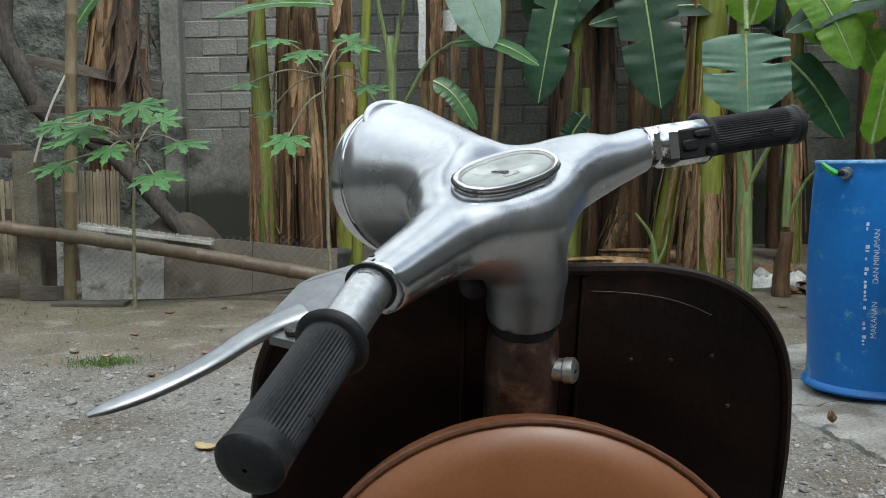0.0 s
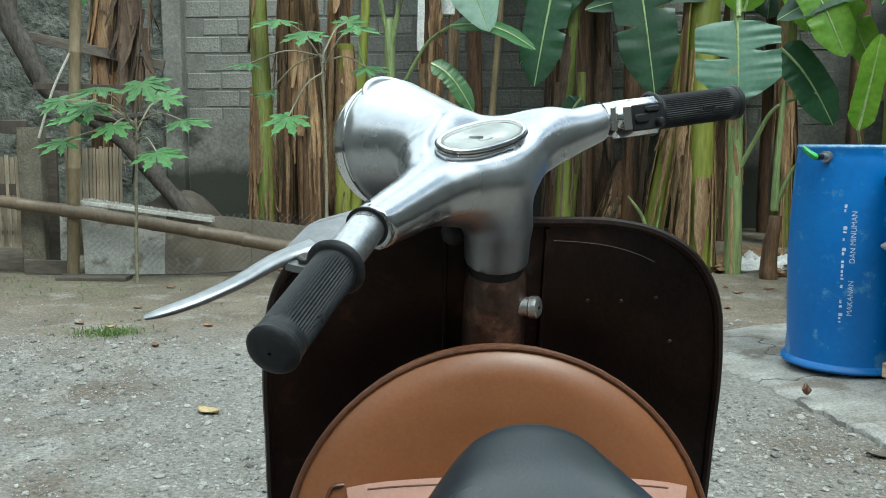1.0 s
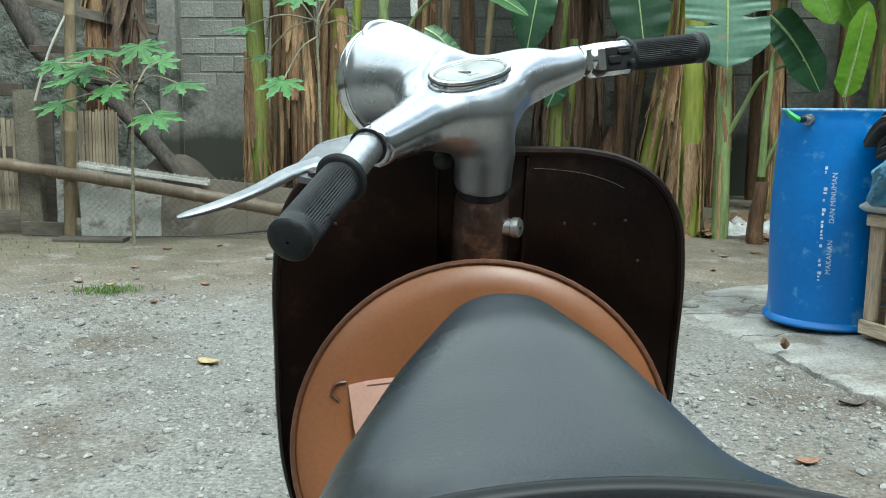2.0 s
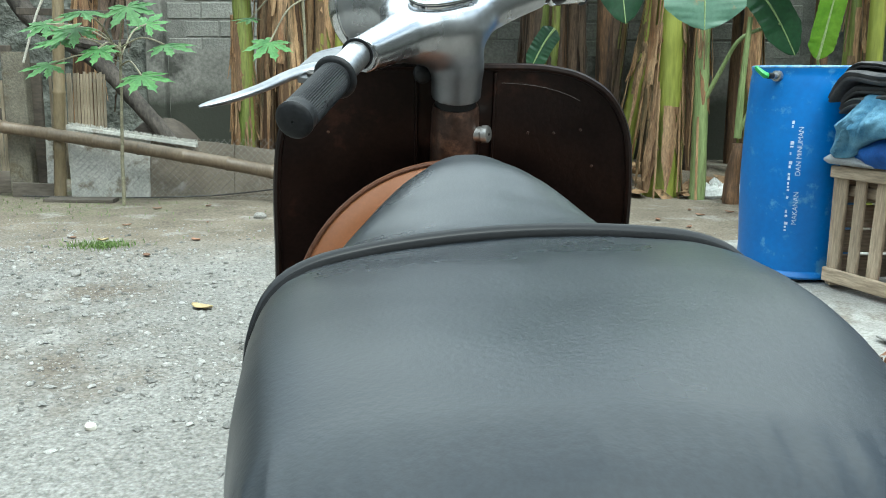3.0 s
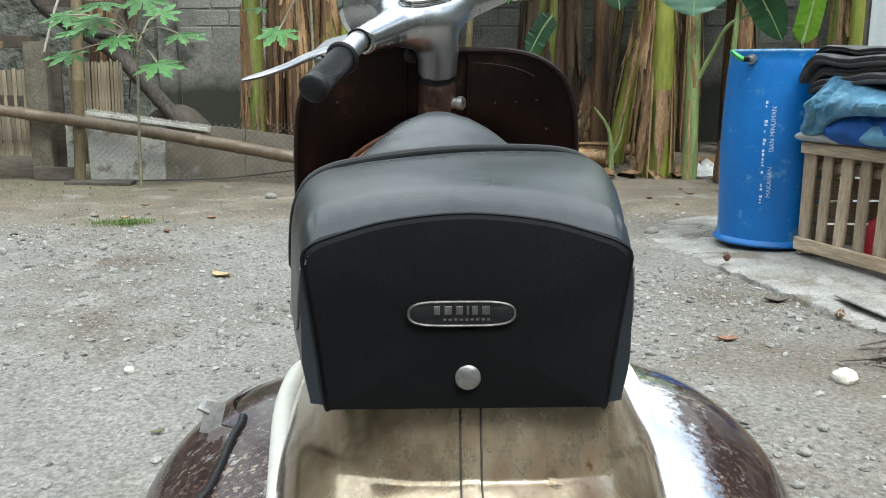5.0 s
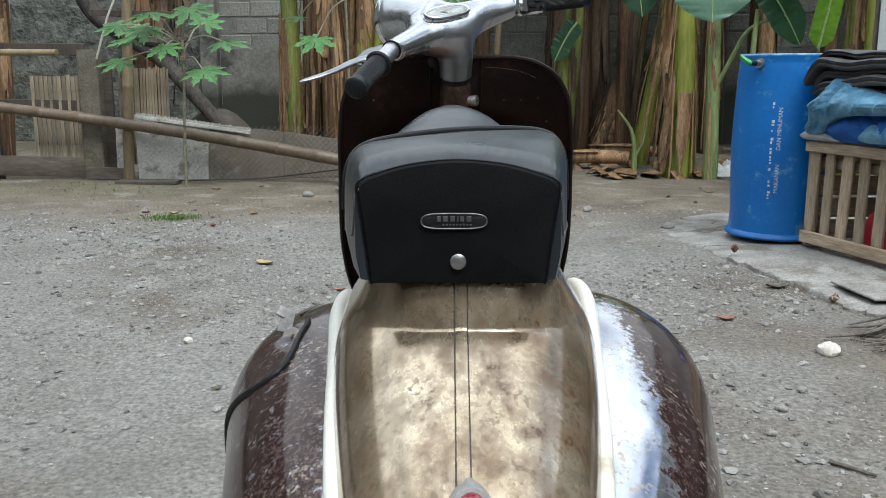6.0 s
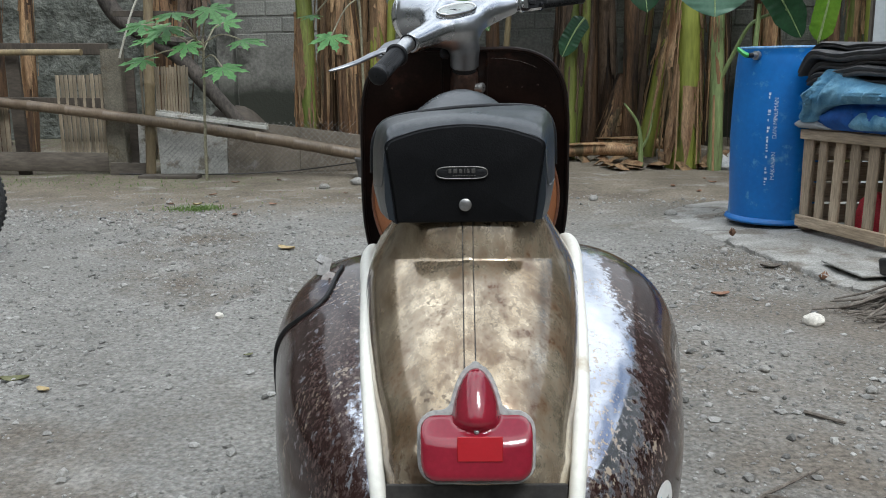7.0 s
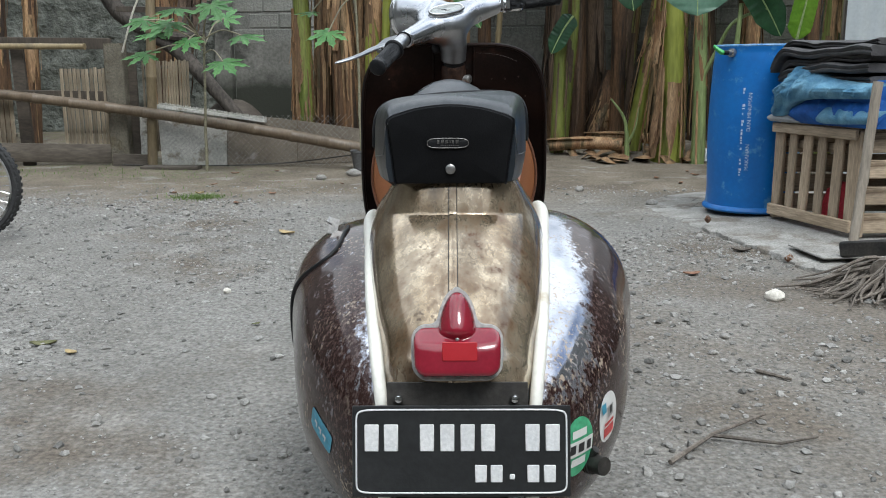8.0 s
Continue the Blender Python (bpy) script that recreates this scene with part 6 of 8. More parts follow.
def cement_sheet(name, pts_top, pts_bot, material, label, thick=0.016):
    """A thin sheet standing on edge between a top and a bottom line."""
    n = 14
    front, back = [], []
    for j in range(9):
        rf, rb = [], []
        for i in range(n + 1):
            t = i / n
            top = Vector(pts_top[0]).lerp(Vector(pts_top[1]), t)
            bot = Vector(pts_bot[0]).lerp(Vector(pts_bot[1]), t)
            ragged = 0.012 * noise.noise((t * 9, pts_top[0][0], 0)) if j == 8 else 0
            p = bot.lerp(top, j / 8) + Vector((0, 0.010 * noise.noise((t * 5, j * 0.6, pts_top[0][0])), ragged))
            rf.append(p)
            rb.append(p + Vector((0, thick, 0)))
        front.append(rf)
        back.append(rb[::-1])
    s = Shape().rings([f + b for f, b in zip(front, back)], True, True)
    return tagged(part(name, s, material, smooth=50), label, "sheet", "cement sheets")


cement_sheet("cement_sheet", ((-3.0, 6.30, 0.56), (-2.40, 6.42, 0.475)), ((-2.96, 6.24, -0.02), (-2.40, 6.36, -0.02)), M["sheet_pale"], "pale mouldy cement sheet standing on edge")
cement_sheet("cement_sheet", ((-2.395, 6.42, 0.47), (-1.80, 6.62, 0.40)), ((-2.395, 6.36, -0.02), (-1.80, 6.58, 0.0)), M["sheet_brown"], "brown stained cement sheet standing on edge")
cement_sheet("cement_sheet", ((-1.795, 6.62, 0.40), (-1.20, 6.86, 0.30)), ((-1.795, 6.58, 0.0), (-1.20, 6.84, 0.0)), M["sheet_brown"], "brown stained cement sheet standing on edge")
cement_sheet("cement_sheet", ((-3.20, 6.37, 0.52), (-3.06, 6.36, 0.52)), ((-3.20, 6.34, 0.0), (-3.06, 6.34, 0.0)), M["sheet_pale"], "narrow pale cement offcut beside the pole")
# frayed white matting over the sheets' top
frayed = Shape()
for i in range(800):
    t = i / 800
    p = Vector((-2.98 + 0.92 * t, 6.33 + 0.14 * t, 0.56 - 0.135 * t))
    q = p + Vector((rng.uniform(-0.02, 0.02), rng.uniform(-0.02, 0.02), rng.uniform(0.0, 0.022) + 0.012 * noise.noise((i * 0.05, 2, 2))))
    frayed.tube([p + Vector((0, 0, -0.03)), q], [0.005, 0.002], 4)
frayed.rings([[Vector((-3.0 + 0.95 * i / 12, 6.315 + 0.145 * i / 12 + dy, 0.562 - 0.14 * i / 12 + dz + 0.006 * noise.noise((i, 3, dz)))) for dy, dz in ((-0.02, -0.03), (-0.016, -0.004), (0.03, 0.002), (0.04, -0.03))] for i in range(13)])
tagged(part("matting", frayed, M["sheet_pale"]), "frayed white matting along the sheet top", "matting")
tagged(part("cable", Shape().tube(spline([(-3.3, 6.15, 0.03), (-2.6, 6.2, 0.02), (-1.9, 6.35, 0.03), (-1.35, 6.4, 0.09), (-1.08, 6.35, 0.14)], 8), 0.006, 6), M["dark_steel"]), "thin dark cable along the sheets", "cable")
net = Shape()
for k in range(-10, 40):
    for sgn in (-1, 1):
        t0 = k * 0.05
        a = [Vector((-2.97 + x, 6.215 + 0.30 * x / 1.75, z)) for x, z in [(t0 + sgn * s, s) for s in np.linspace(0, 0.46, 6)] if 0 <= x <= 1.75]
        if len(a) > 1:
            net.tube(a, 0.0011, 3, caps=False)
tagged(part("wire_netting", net, M["steel"], smooth=0), "rusty wire netting in front of the cement sheets", "netting", kind="stuff")
board("ground_plank", (-3.05, 6.02, 0.02), (-2.55, 6.08, 0.02), 0.16, 0.03, M["old_wood"], "grey plank lying on the earth", "plank", face=(0, 0, 1))

# rough tree, plank and sticks behind the fence
tree = thing("bare_tree", pose(0, 0, 0), "leaning grey bare tree behind the fence", "tree")
part("trunk", Shape().tube(spline([(-4.15, 7.65, 2.9), (-4.23, 7.6, 2.15), (-4.08, 7.6, 1.78), (-3.90, 7.62, 1.45), (-3.55, 7.65, 1.22), (-3.25, 7.65, 1.0), (-2.95, 7.62, 0.68), (-2.72, 7.6, 0.42), (-2.5, 7.6, 0.12)], 6), [(0.088 - 0.035 * abs(k / 48 - 0.3)) * (1 + 0.12 * noise.noise((k * 0.4, 3, 0))) for k in range(49)], 12), M["bark"], tree)
part("limb", Shape().tube(spline([(-3.95, 7.62, 1.5), (-3.7, 7.6, 1.3), (-3.3, 7.6, 1.2), (-3.0, 7.62, 1.22)], 5), [0.06 - 0.0015 * k for k in range(16)], 8), M["bark"], tree)
mound = [[Vector((-2.82 + 0.36 * r * math.cos(a) * (1 + 0.2 * noise.noise((math.cos(a) * 2, math.sin(a) * 2, z * 3))), 7.85 + 0.30 * r * math.sin(a), z + 0.04 * noise.noise((math.cos(a) * 3, math.sin(a) * 3, z * 5)))) for a in np.linspace(0, 2 * math.pi, 22, endpoint=False)] for z, r in ((-0.05, 1.25), (0.12, 1.18), (0.27, 1.05), (0.39, 0.86), (0.48, 0.60), (0.53, 0.30), (0.54, 0.04))]
tagged(part("rotten_stump", Shape().rings(mound), M["dark_wood"], smooth=50), "dark rounded rotten stump behind the fence", "stump")
board("leaning_plank", (-4.17, 7.845, 1.93), (-2.93, 7.845, 1.67), 0.09, 0.03, M["old_wood"], "grey plank wedged between the stems", "plank")
board("cross_stick", (-3.33, 6.345, 1.40), (-2.43, 6.345, 1.375), 0.05, 0.04, M["dark_wood"], "thin stick tied across the poles", "stick")


# ---- banana plants ----
def banana_stem(parent, base, top, r, material, name="stem"):
    base, top = Vector(base), Vector(top)
    pts, rad = [], []
    for i in range(15):
        t = i / 14
        p = base.lerp(top, t) + Vector((0.03 * noise.noise((t * 2, base.x * 3, 0)), 0.03 * noise.noise((t * 2, base.x * 3, 5)), 0)) * (1 if 0 < i < 14 else 0)
        pts.append(p)
        rad.append(r * (1.18 - 0.35 * t) * (1 + 0.06 * noise.noise((t * 6, base.x * 5, 9))))
    s = Shape()
    rings = []
    n = 20
    for i, p in enumerate(pts):
        rings.append([p + Vector((math.cos(2 * math.pi * k / n), math.sin(2 * math.pi * k / n), 0)) * rad[i] * (1 + 0.07 * noise.noise((math.cos(2 * math.pi * k / n) * 2, math.sin(2 * math.pi * k / n) * 2 + base.x * 4, i * 0.12))) for k in range(n)])
    s.rings(rings)
    return part(name, s, material, parent)


def sheath_strips(parent, base, top, r, n, material, seed, z0=0.0, loose=1.0, bare=0.0):
    """Dry sheaths that peel off a stem in narrow torn ribbons; bare keeps the upper front free."""
    base, top = Vector(base), Vector(top)
    q = random.Random(seed)
    for i in range(int(n * 1.15)):
        a = q.uniform(math.pi * 0.9, math.pi * 2.1)
        t0, t1 = sorted((q.uniform(z0, 0.75), q.uniform(z0 + 0.2, 1.0)))
        if t1 - t0 < 0.18:
            t1 = min(1.0, t0 + 0.3)
        if bare and t1 > 0.40 and abs(a - 1.5 * math.pi) < bare:
            t1 = q.uniform(0.28, 0.42)
            t0 = q.uniform(0.0, 0.08)
        w = q.uniform(0.14, 0.62) ** 1.1 * r + 0.006
        rows = []
        m = 12
        kink, away = q.uniform(-0.4, 0.4), loose * 0.09 * q.uniform(0.1, 1.0) ** 1.5
        for j in range(m + 1):
            t = t1 + (t0 - t1) * j / m
            c = base.lerp(top, t)
            aa = a + kink * (j / m) ** 1.5 + 0.12 * noise.noise((j * 0.4, seed, i * 1.7))
            out = r * (1.18 - 0.33 * t) + 0.004 + 0.8 * away * (j / m) ** 2 + 0.008 * noise.noise((j * 0.6, i, seed))
            d, s = Vector((math.cos(aa), math.sin(aa), 0)), Vector((-math.sin(aa), math.cos(aa), 0))
            ww = w * (1 - 0.75 * (j / m) ** 4) * (1 + 0.55 * noise.noise((j * 0.9, seed, i)))
            curl_ = 0.45 * ww * noise.noise((j * 0.3, i, 5))
            rows.append([c + d * (out - 0.3 * ww + curl_) - s * ww, c + d * out, c + d * (out - 0.3 * ww - curl_) + s * ww, c + d * (out - 0.3 * ww - 0.004 - curl_) + s * ww * 0.9, c + d * (out - 0.004), c + d * (out - 0.3 * ww - 0.004 + curl_) - s * ww * 0.9])
        part("dry_sheath", Shape().rings(rows), material, parent, smooth=60)
    if n > 4:
        fibres(parent, base, top, r, n, material, seed + 7)


def banana_leaf(parent, base, tip, half, material, sag=0.15, tears=(), face=(0, -1, 0.2), seed=1, curl=0.12, label=""):
    """A blade with a ribbed midrib and torn margins, from base to tip."""
    base, tip = Vector(base), Vector(tip)
    L = (tip - base).length
    q = random.Random(seed)
    n, mcol = 40, 6
    mid, width = [], []
    for i in range(n + 1):
        t = i / n
        p = base.lerp(tip, t)
        p.z += sag * L * math.sin(math.pi * t)
        mid.append(p)
        width.append(half * max(0.02, min(1.0, (t / 0.16) ** 0.6, ((1 - t) / 0.22) ** 0.55)))
    s = Shape()
    f = Vector(face).normalized()
    for sd in (-1, 1):
        cols = []
        for i in range(n + 1):
            d = (mid[min(i + 1, n)] - mid[max(i - 1, 0)]).normalized()
            side = d.cross(f).normalized() * sd
            up = side.cross(d) * sd
            ripple = 0.0022 * math.sin(i * 1.9 + seed) + 0.07 * half * noise.noise((i * 0.35, seed, sd))
            row = []
            for k in range(mcol + 1):
                u = k / mcol
                row.append(mid[i] + side * width[i] * u + up * (curl * width[i] * u * (1.4 - 1.2 * u) + ripple * u) - d * (0.10 * width[i] * u))
            cols.append(row)
        torn = {}
        for c in tears:
            if c[0] == sd:
                i = min(n - 2, int(c[1] * n))
                torn[i] = c[3]
                for k in range(c[3], mcol + 1):
                    centre = cols[i][k].lerp(cols[i + 1][k], 0.5)
                    spread = (0.03 * half + c[2] * L) * (k - c[3]) / max(1, mcol - c[3])
                    d = (mid[i + 1] - mid[i]).normalized()
                    cols[i][k], cols[i + 1][k] = centre - d * spread * 0.5, centre + d * spread * 0.5 + Vector((0, 0.25 * spread, -0.3 * spread))
        k0 = len(s.v)
        for row in cols:
            s.v += [tuple(p) for p in row]
        for i in range(n):
            for k in range(mcol):
                if i in torn and k >= torn[i]:
                    continue
                a = k0 + i * (mcol + 1) + k
                quad = (a, a + 1, a + mcol + 2, a + mcol + 1)
                s.f.append(quad if sd > 0 else quad[::-1])
    leaf = part("leaf", s, material, parent, label, smooth=80)
    part("midrib", Shape().tube(mid, [0.012 * (1 - 0.8 * i / n) + 0.001 for i in range(n + 1)], 6), M["rib"], leaf)
    return leaf


def fibres(parent, base, top, r, n, material, seed):
    """Thin dry threads and ribbons that hang along a stem, joined in one mesh."""
    base, top = Vector(base), Vector(top)
    q = random.Random(seed)
    s = Shape()
    for i in range(n):
        a = q.uniform(math.pi * 0.85, math.pi * 2.15)
        t1 = q.uniform(0.25, 1.0)
        L = q.uniform(0.15, 0.55)
        w = q.uniform(0.003, 0.011)
        drift = q.uniform(-0.25, 0.25)
        rows = []
        for j in range(6):
            t = max(0.0, t1 - L * j / 5)
            c = base.lerp(top, t)
            aa = a + drift * j / 5
            d, sd = Vector((math.cos(aa), math.sin(aa), 0)), Vector((-math.sin(aa), math.cos(aa), 0))
            out = r * (1.2 - 0.35 * t) + 0.010 + 0.05 * (j / 5) ** 2 * q.random()
            rows.append([c + d * out - sd * w, c + d * (out + 0.004), c + d * out + sd * w, c + d * (out - 0.003)])
        s.rings(rows)
    tagged(part("dry_fibre", s, material, parent, smooth=60), kind="stuff")


def stalk(parent, pts, r0=0.02, r1=0.011, material=None):
    p = spline(pts, 6)
    part("leaf_stalk", Shape().tube(p, [r0 + (r1 - r0) * i / (len(p) - 1) for i in range(len(p))], 8), material or M["rib"], parent)


def plant(label):
    return thing("banana_plant", pose(0, 0, 0), label, "banana plant", "banana plants")


# left clump: one green stem and brown dry ones
p = plant("banana plant with a mottled green stem and dry sheaths")
banana_stem(p, (-1.95, 7.6, -0.02), (-2.0, 7.6, 2.9), 0.080, M["trunk_green"])
sheath_strips(p, (-1.95, 7.6, 0), (-2.0, 7.6, 1.5), 0.09, 18, M["sheath"], 11, 0.0, 0.7)
sheath_strips(p, (-1.95, 7.6, 1.2), (-2.0, 7.6, 2.9), 0.08, 4, M["sheath"], 12, 0.0, 0.7)
banana_leaf(p, (-1.25, 7.2, 2.23), (-2.2, 7.15, 2.15), 0.10, M["leaf_mid"], 0.06, face=(0, -0.5, 1), seed=2)
stalk(p, [(-1.99, 7.6, 2.85), (-1.7, 7.4, 2.75), (-1.25, 7.2, 2.23)])
for b, t, r, sd, k in (((-1.80, 7.75, -0.02), (-1.76, 7.75, 3.0), 0.085, 21, 10), ((-1.52, 7.5, -0.02), (-1.60, 7.5, 3.0), 0.112, 22, 16), ((-1.38, 7.7, -0.02), (-1.27, 7.7, 3.0), 0.095, 23, 12)):
    p = plant("dead banana stem wrapped in brown dry sheaths")
    banana_stem(p, b, t, r, M["trunk_dry"])
    sheath_strips(p, b, t, r, k, M["sheath"], sd, 0.05)
p = plant("young banana plant with a bright yellow-green stem")
banana_stem(p, (-1.12, 7.32, -0.02), (-0.97, 7.3, 2.9), 0.040, M["trunk_yellow"])
banana_stem(p, (-1.20, 7.42, -0.02), (-1.20, 7.4, 1.80), 0.085, M["trunk_yellow"], "shoot")
sheath_strips(p, (-1.20, 7.42, 0), (-1.20, 7.4, 1.8), 0.085, 11, M["sheath"], 31, 0.0, 0.5)
p = plant("young pale green banana plant with arching stalks")
banana_stem(p, (-0.80, 7.0, -0.02), (-0.78, 7.0, 1.95), 0.048, M["trunk_pale"])
stalk(p, [(-0.78, 7.0, 1.6), (-0.72, 6.95, 1.9), (-0.62, 6.9, 2.3), (-0.45, 6.8, 2.7)], 0.024, 0.014, M["trunk_pale"])
stalk(p, [(-0.78, 7.0, 1.75), (-0.84, 6.95, 2.1), (-0.9, 6.9, 2.5)], 0.022, 0.014, M["trunk_pale"])
stalk(p, [(-0.79, 7.0, 1.2), (-0.62, 6.9, 1.5), (-0.45, 6.8, 1.75), (-0.27, 6.65, 1.85)], 0.018, 0.011, M["trunk_pale"])
stalk(p, [(-0.79, 7.0, 1.3), (-0.95, 6.9, 1.55), (-1.0, 6.85, 1.75)], 0.016, 0.010, M["trunk_pale"])
# whitish tone stands for sky light on the upturned blade
banana_leaf(p, (-0.42, 6.65, 2.62), (0.02, 6.6, 1.80), 0.19, M["leaf_skylit"], 0.10, seed=5, face=(0.2, -1, 0.4))
banana_leaf(p, (-0.27, 6.65, 1.85), (0.36, 6.7, 1.68), 0.075, M["leaf_mid"], 0.12, seed=6, face=(0, -0.7, 0.7))
banana_leaf(p, (-0.42, 6.7, 1.58), (-0.10, 6.7, 1.22), 0.08, M["leaf_mid"], 0.14, seed=7, face=(0.2, -0.8, 0.5))
banana_leaf(p, (-0.9, 6.9, 2.5), (-1.35, 6.9, 2.25), 0.10, M["leaf_mid"], 0.1, seed=8)
banana_leaf(p, (-0.60, 6.9, 2.2), (-0.50, 6.85, 2.75), 0.13, M["leaf_mid"], 0.05, seed=9)
p = plant("brown dead banana stem with flaking sheaths")
banana_stem(p, (-0.56, 7.6, -0.02), (-0.45, 7.6, 3.0), 0.098, M["trunk_dry"])
sheath_strips(p, (-0.56, 7.6, 0), (-0.45, 7.6, 3.0), 0.098, 10, M["sheath"], 41, 0.1, 0.4)
banana_stem(p, (-0.34, 7.72, -0.02), (-0.30, 7.72, 2.6), 0.055, M["sheath"], "shoot")
bamboo("bamboo_stake", (-0.08, 8.0, -0.02), (0.14, 8.0, 2.9), 0.032, 0.028, M["bamboo_tan"], "thin dry bamboo stake leaning among the plants", "stake", 7)
# dark clump in the middle
q = random.Random(5)
for b, t, r, mat, sd, k, lab in (
        ((0.55, 8.6, -0.02), (0.62, 8.6, 2.9), 0.07, "trunk_dry", 51, 6, "thin dark banana stem with rotten sheaths"),
        ((0.82, 8.2, -0.02), (0.80, 8.2, 2.9), 0.115, "trunk_dry", 52, 7, "dark dead banana stem hung with dry sheaths"),
        ((1.05, 8.4, -0.02), (0.98, 8.4, 2.9), 0.105, "trunk_dry", 53, 7, "dark dead banana stem hung with dry sheaths"),
        ((0.70, 7.9, -0.02), (0.80, 7.9, 1.6), 0.045, "trunk_green", 54, 2, "slim green banana shoot"),
        ((1.27, 8.25, -0.02), (1.55, 8.2, 2.9), 0.075, "trunk_green", 55, 6, "slanting banana stem with dry sheaths"),
        ((1.38, 7.65, -0.02), (1.75, 7.6, 2.4), 0.080, "trunk_yellow", 56, 6, "slanting banana stem with dry sheaths"),
        ((2.15, 8.3, -0.02), (2.2, 8.3, 2.9), 0.09, "trunk_dry", 57, 8, "dark dead banana stem hung with dry sheaths"),
        ((2.6, 8.0, -0.02), (2.55, 8.0, 2.9), 0.08, "trunk_green", 58, 6, "banana stem half covered with dry sheaths")):
    p = plant(lab)
    banana_stem(p, b, t, r, M[mat])
    sheath_strips(p, b, t, r, k, M["sheath" if sd in (56, 58) else "sheath_dark"], sd, 0.05, 1.0)
p = thing("cut_stem", pose(0, 0, 0), "cut-off brown banana stump leaning over", "stump")
banana_stem(p, (1.02, 8.0, -0.02), (1.23, 8.0, 0.84), 0.125, M["trunk_dry"], "stump")
sheath_strips(p, (1.02, 8.0, 0), (1.23, 8.0, 0.84), 0.125, 9, M["sheath"], 61, 0.0, 0.3)
# leaves that hang over the middle
p = plant("banana plant with broad dark hanging leaves")
banana_stem(p, (0.62, 7.5, -0.02), (0.70, 7.45, 2.9), 0.06, M["trunk_green"])
sheath_strips(p, (0.62, 7.5, 0), (0.7, 7.45, 2.9), 0.06, 6, M["sheath_dark"], 71, 0.2)
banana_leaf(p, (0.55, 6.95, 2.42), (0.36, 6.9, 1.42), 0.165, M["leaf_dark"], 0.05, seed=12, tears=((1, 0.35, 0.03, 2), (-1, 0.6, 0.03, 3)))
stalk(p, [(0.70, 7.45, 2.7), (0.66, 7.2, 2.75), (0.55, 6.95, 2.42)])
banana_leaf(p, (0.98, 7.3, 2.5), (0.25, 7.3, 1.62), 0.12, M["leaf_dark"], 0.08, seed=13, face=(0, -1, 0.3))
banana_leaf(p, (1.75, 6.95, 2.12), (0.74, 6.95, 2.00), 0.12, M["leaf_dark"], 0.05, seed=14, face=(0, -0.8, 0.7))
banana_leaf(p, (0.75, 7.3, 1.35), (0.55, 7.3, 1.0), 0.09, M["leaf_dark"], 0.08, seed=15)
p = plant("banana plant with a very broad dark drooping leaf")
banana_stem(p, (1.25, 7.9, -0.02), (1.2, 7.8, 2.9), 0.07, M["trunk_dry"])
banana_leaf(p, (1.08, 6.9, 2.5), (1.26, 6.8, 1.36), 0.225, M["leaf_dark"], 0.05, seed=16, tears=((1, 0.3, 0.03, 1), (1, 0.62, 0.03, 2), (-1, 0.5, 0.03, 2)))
stalk(p, [(1.2, 7.8, 2.6), (1.15, 7.3, 2.75), (1.08, 6.9, 2.5)])
# the big plant on the right
p = plant("big banana plant, yellow-green stem wrapped in dry sheaths")
banana_stem(p, (1.64, 7.0, -0.02), (1.66, 7.0, 2.2), 0.130, M["trunk_yellow"])
sheath_strips(p, (1.62, 6.97, 0), (1.62, 7.0, 2.2), 0.140, 15, M["sheath"], 81, 0.0, 0.8, 1.0)
stalk(p, [(1.62, 7.0, 2.1), (1.72, 6.7, 2.45), (1.70, 6.3, 2.25), (1.67, 6.05, 1.82)], 0.035, 0.016, M["trunk_pale"])
stalk(p, [(1.60, 7.0, 2.0), (1.50, 6.9, 2.5), (1.45, 6.8, 3.0)], 0.04, 0.02, M["trunk_yellow"])
stalk(p, [(1.64, 7.0, 2.0), (1.95, 6.8, 2.4), (2.2, 6.6, 2.7)], 0.035, 0.018, M["trunk_pale"])
banana_leaf(p, (1.67, 6.08, 1.80), (1.68, 6.0, 1.27), 0.28, M["leaf_pale"], 0.03, seed=17, tears=((1, 0.5, 0.07, 1), (-1, 0.42, 0.10, 2)), label="torn waxy leaf with brown edges")
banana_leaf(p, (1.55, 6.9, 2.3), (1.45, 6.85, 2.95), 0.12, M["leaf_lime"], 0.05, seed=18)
p = plant("pale green banana plant beside the drum")
banana_stem(p, (1.88, 6.8, -0.02), (1.84, 6.8, 2.0), 0.056, M["trunk_pale"])
sheath_strips(p, (1.88, 6.8, 0), (1.84, 6.8, 2.0), 0.056, 5, M["sheath"], 91, 0.0, 0.4)
stalk(p, [(1.86, 6.8, 0.7), (1.98, 6.7, 1.0), (2.1, 6.6, 1.25), (2.35, 6.5, 1.35)], 0.022, 0.012, M["trunk_pale"])
banana_leaf(p, (2.08, 6.5, 1.66), (2.47, 6.5, 1.12), 0.14, M["leaf_dark"], 0.10, seed=19)
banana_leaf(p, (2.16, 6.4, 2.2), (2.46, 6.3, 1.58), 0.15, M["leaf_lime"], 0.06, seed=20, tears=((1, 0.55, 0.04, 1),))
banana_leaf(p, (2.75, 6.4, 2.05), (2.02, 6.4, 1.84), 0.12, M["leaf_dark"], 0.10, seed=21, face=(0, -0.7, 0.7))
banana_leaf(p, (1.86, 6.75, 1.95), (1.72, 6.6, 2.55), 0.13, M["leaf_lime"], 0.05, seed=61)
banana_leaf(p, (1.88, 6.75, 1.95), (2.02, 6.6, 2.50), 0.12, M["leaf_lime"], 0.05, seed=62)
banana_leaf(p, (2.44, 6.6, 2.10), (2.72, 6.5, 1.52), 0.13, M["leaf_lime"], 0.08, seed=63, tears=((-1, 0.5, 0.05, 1),))
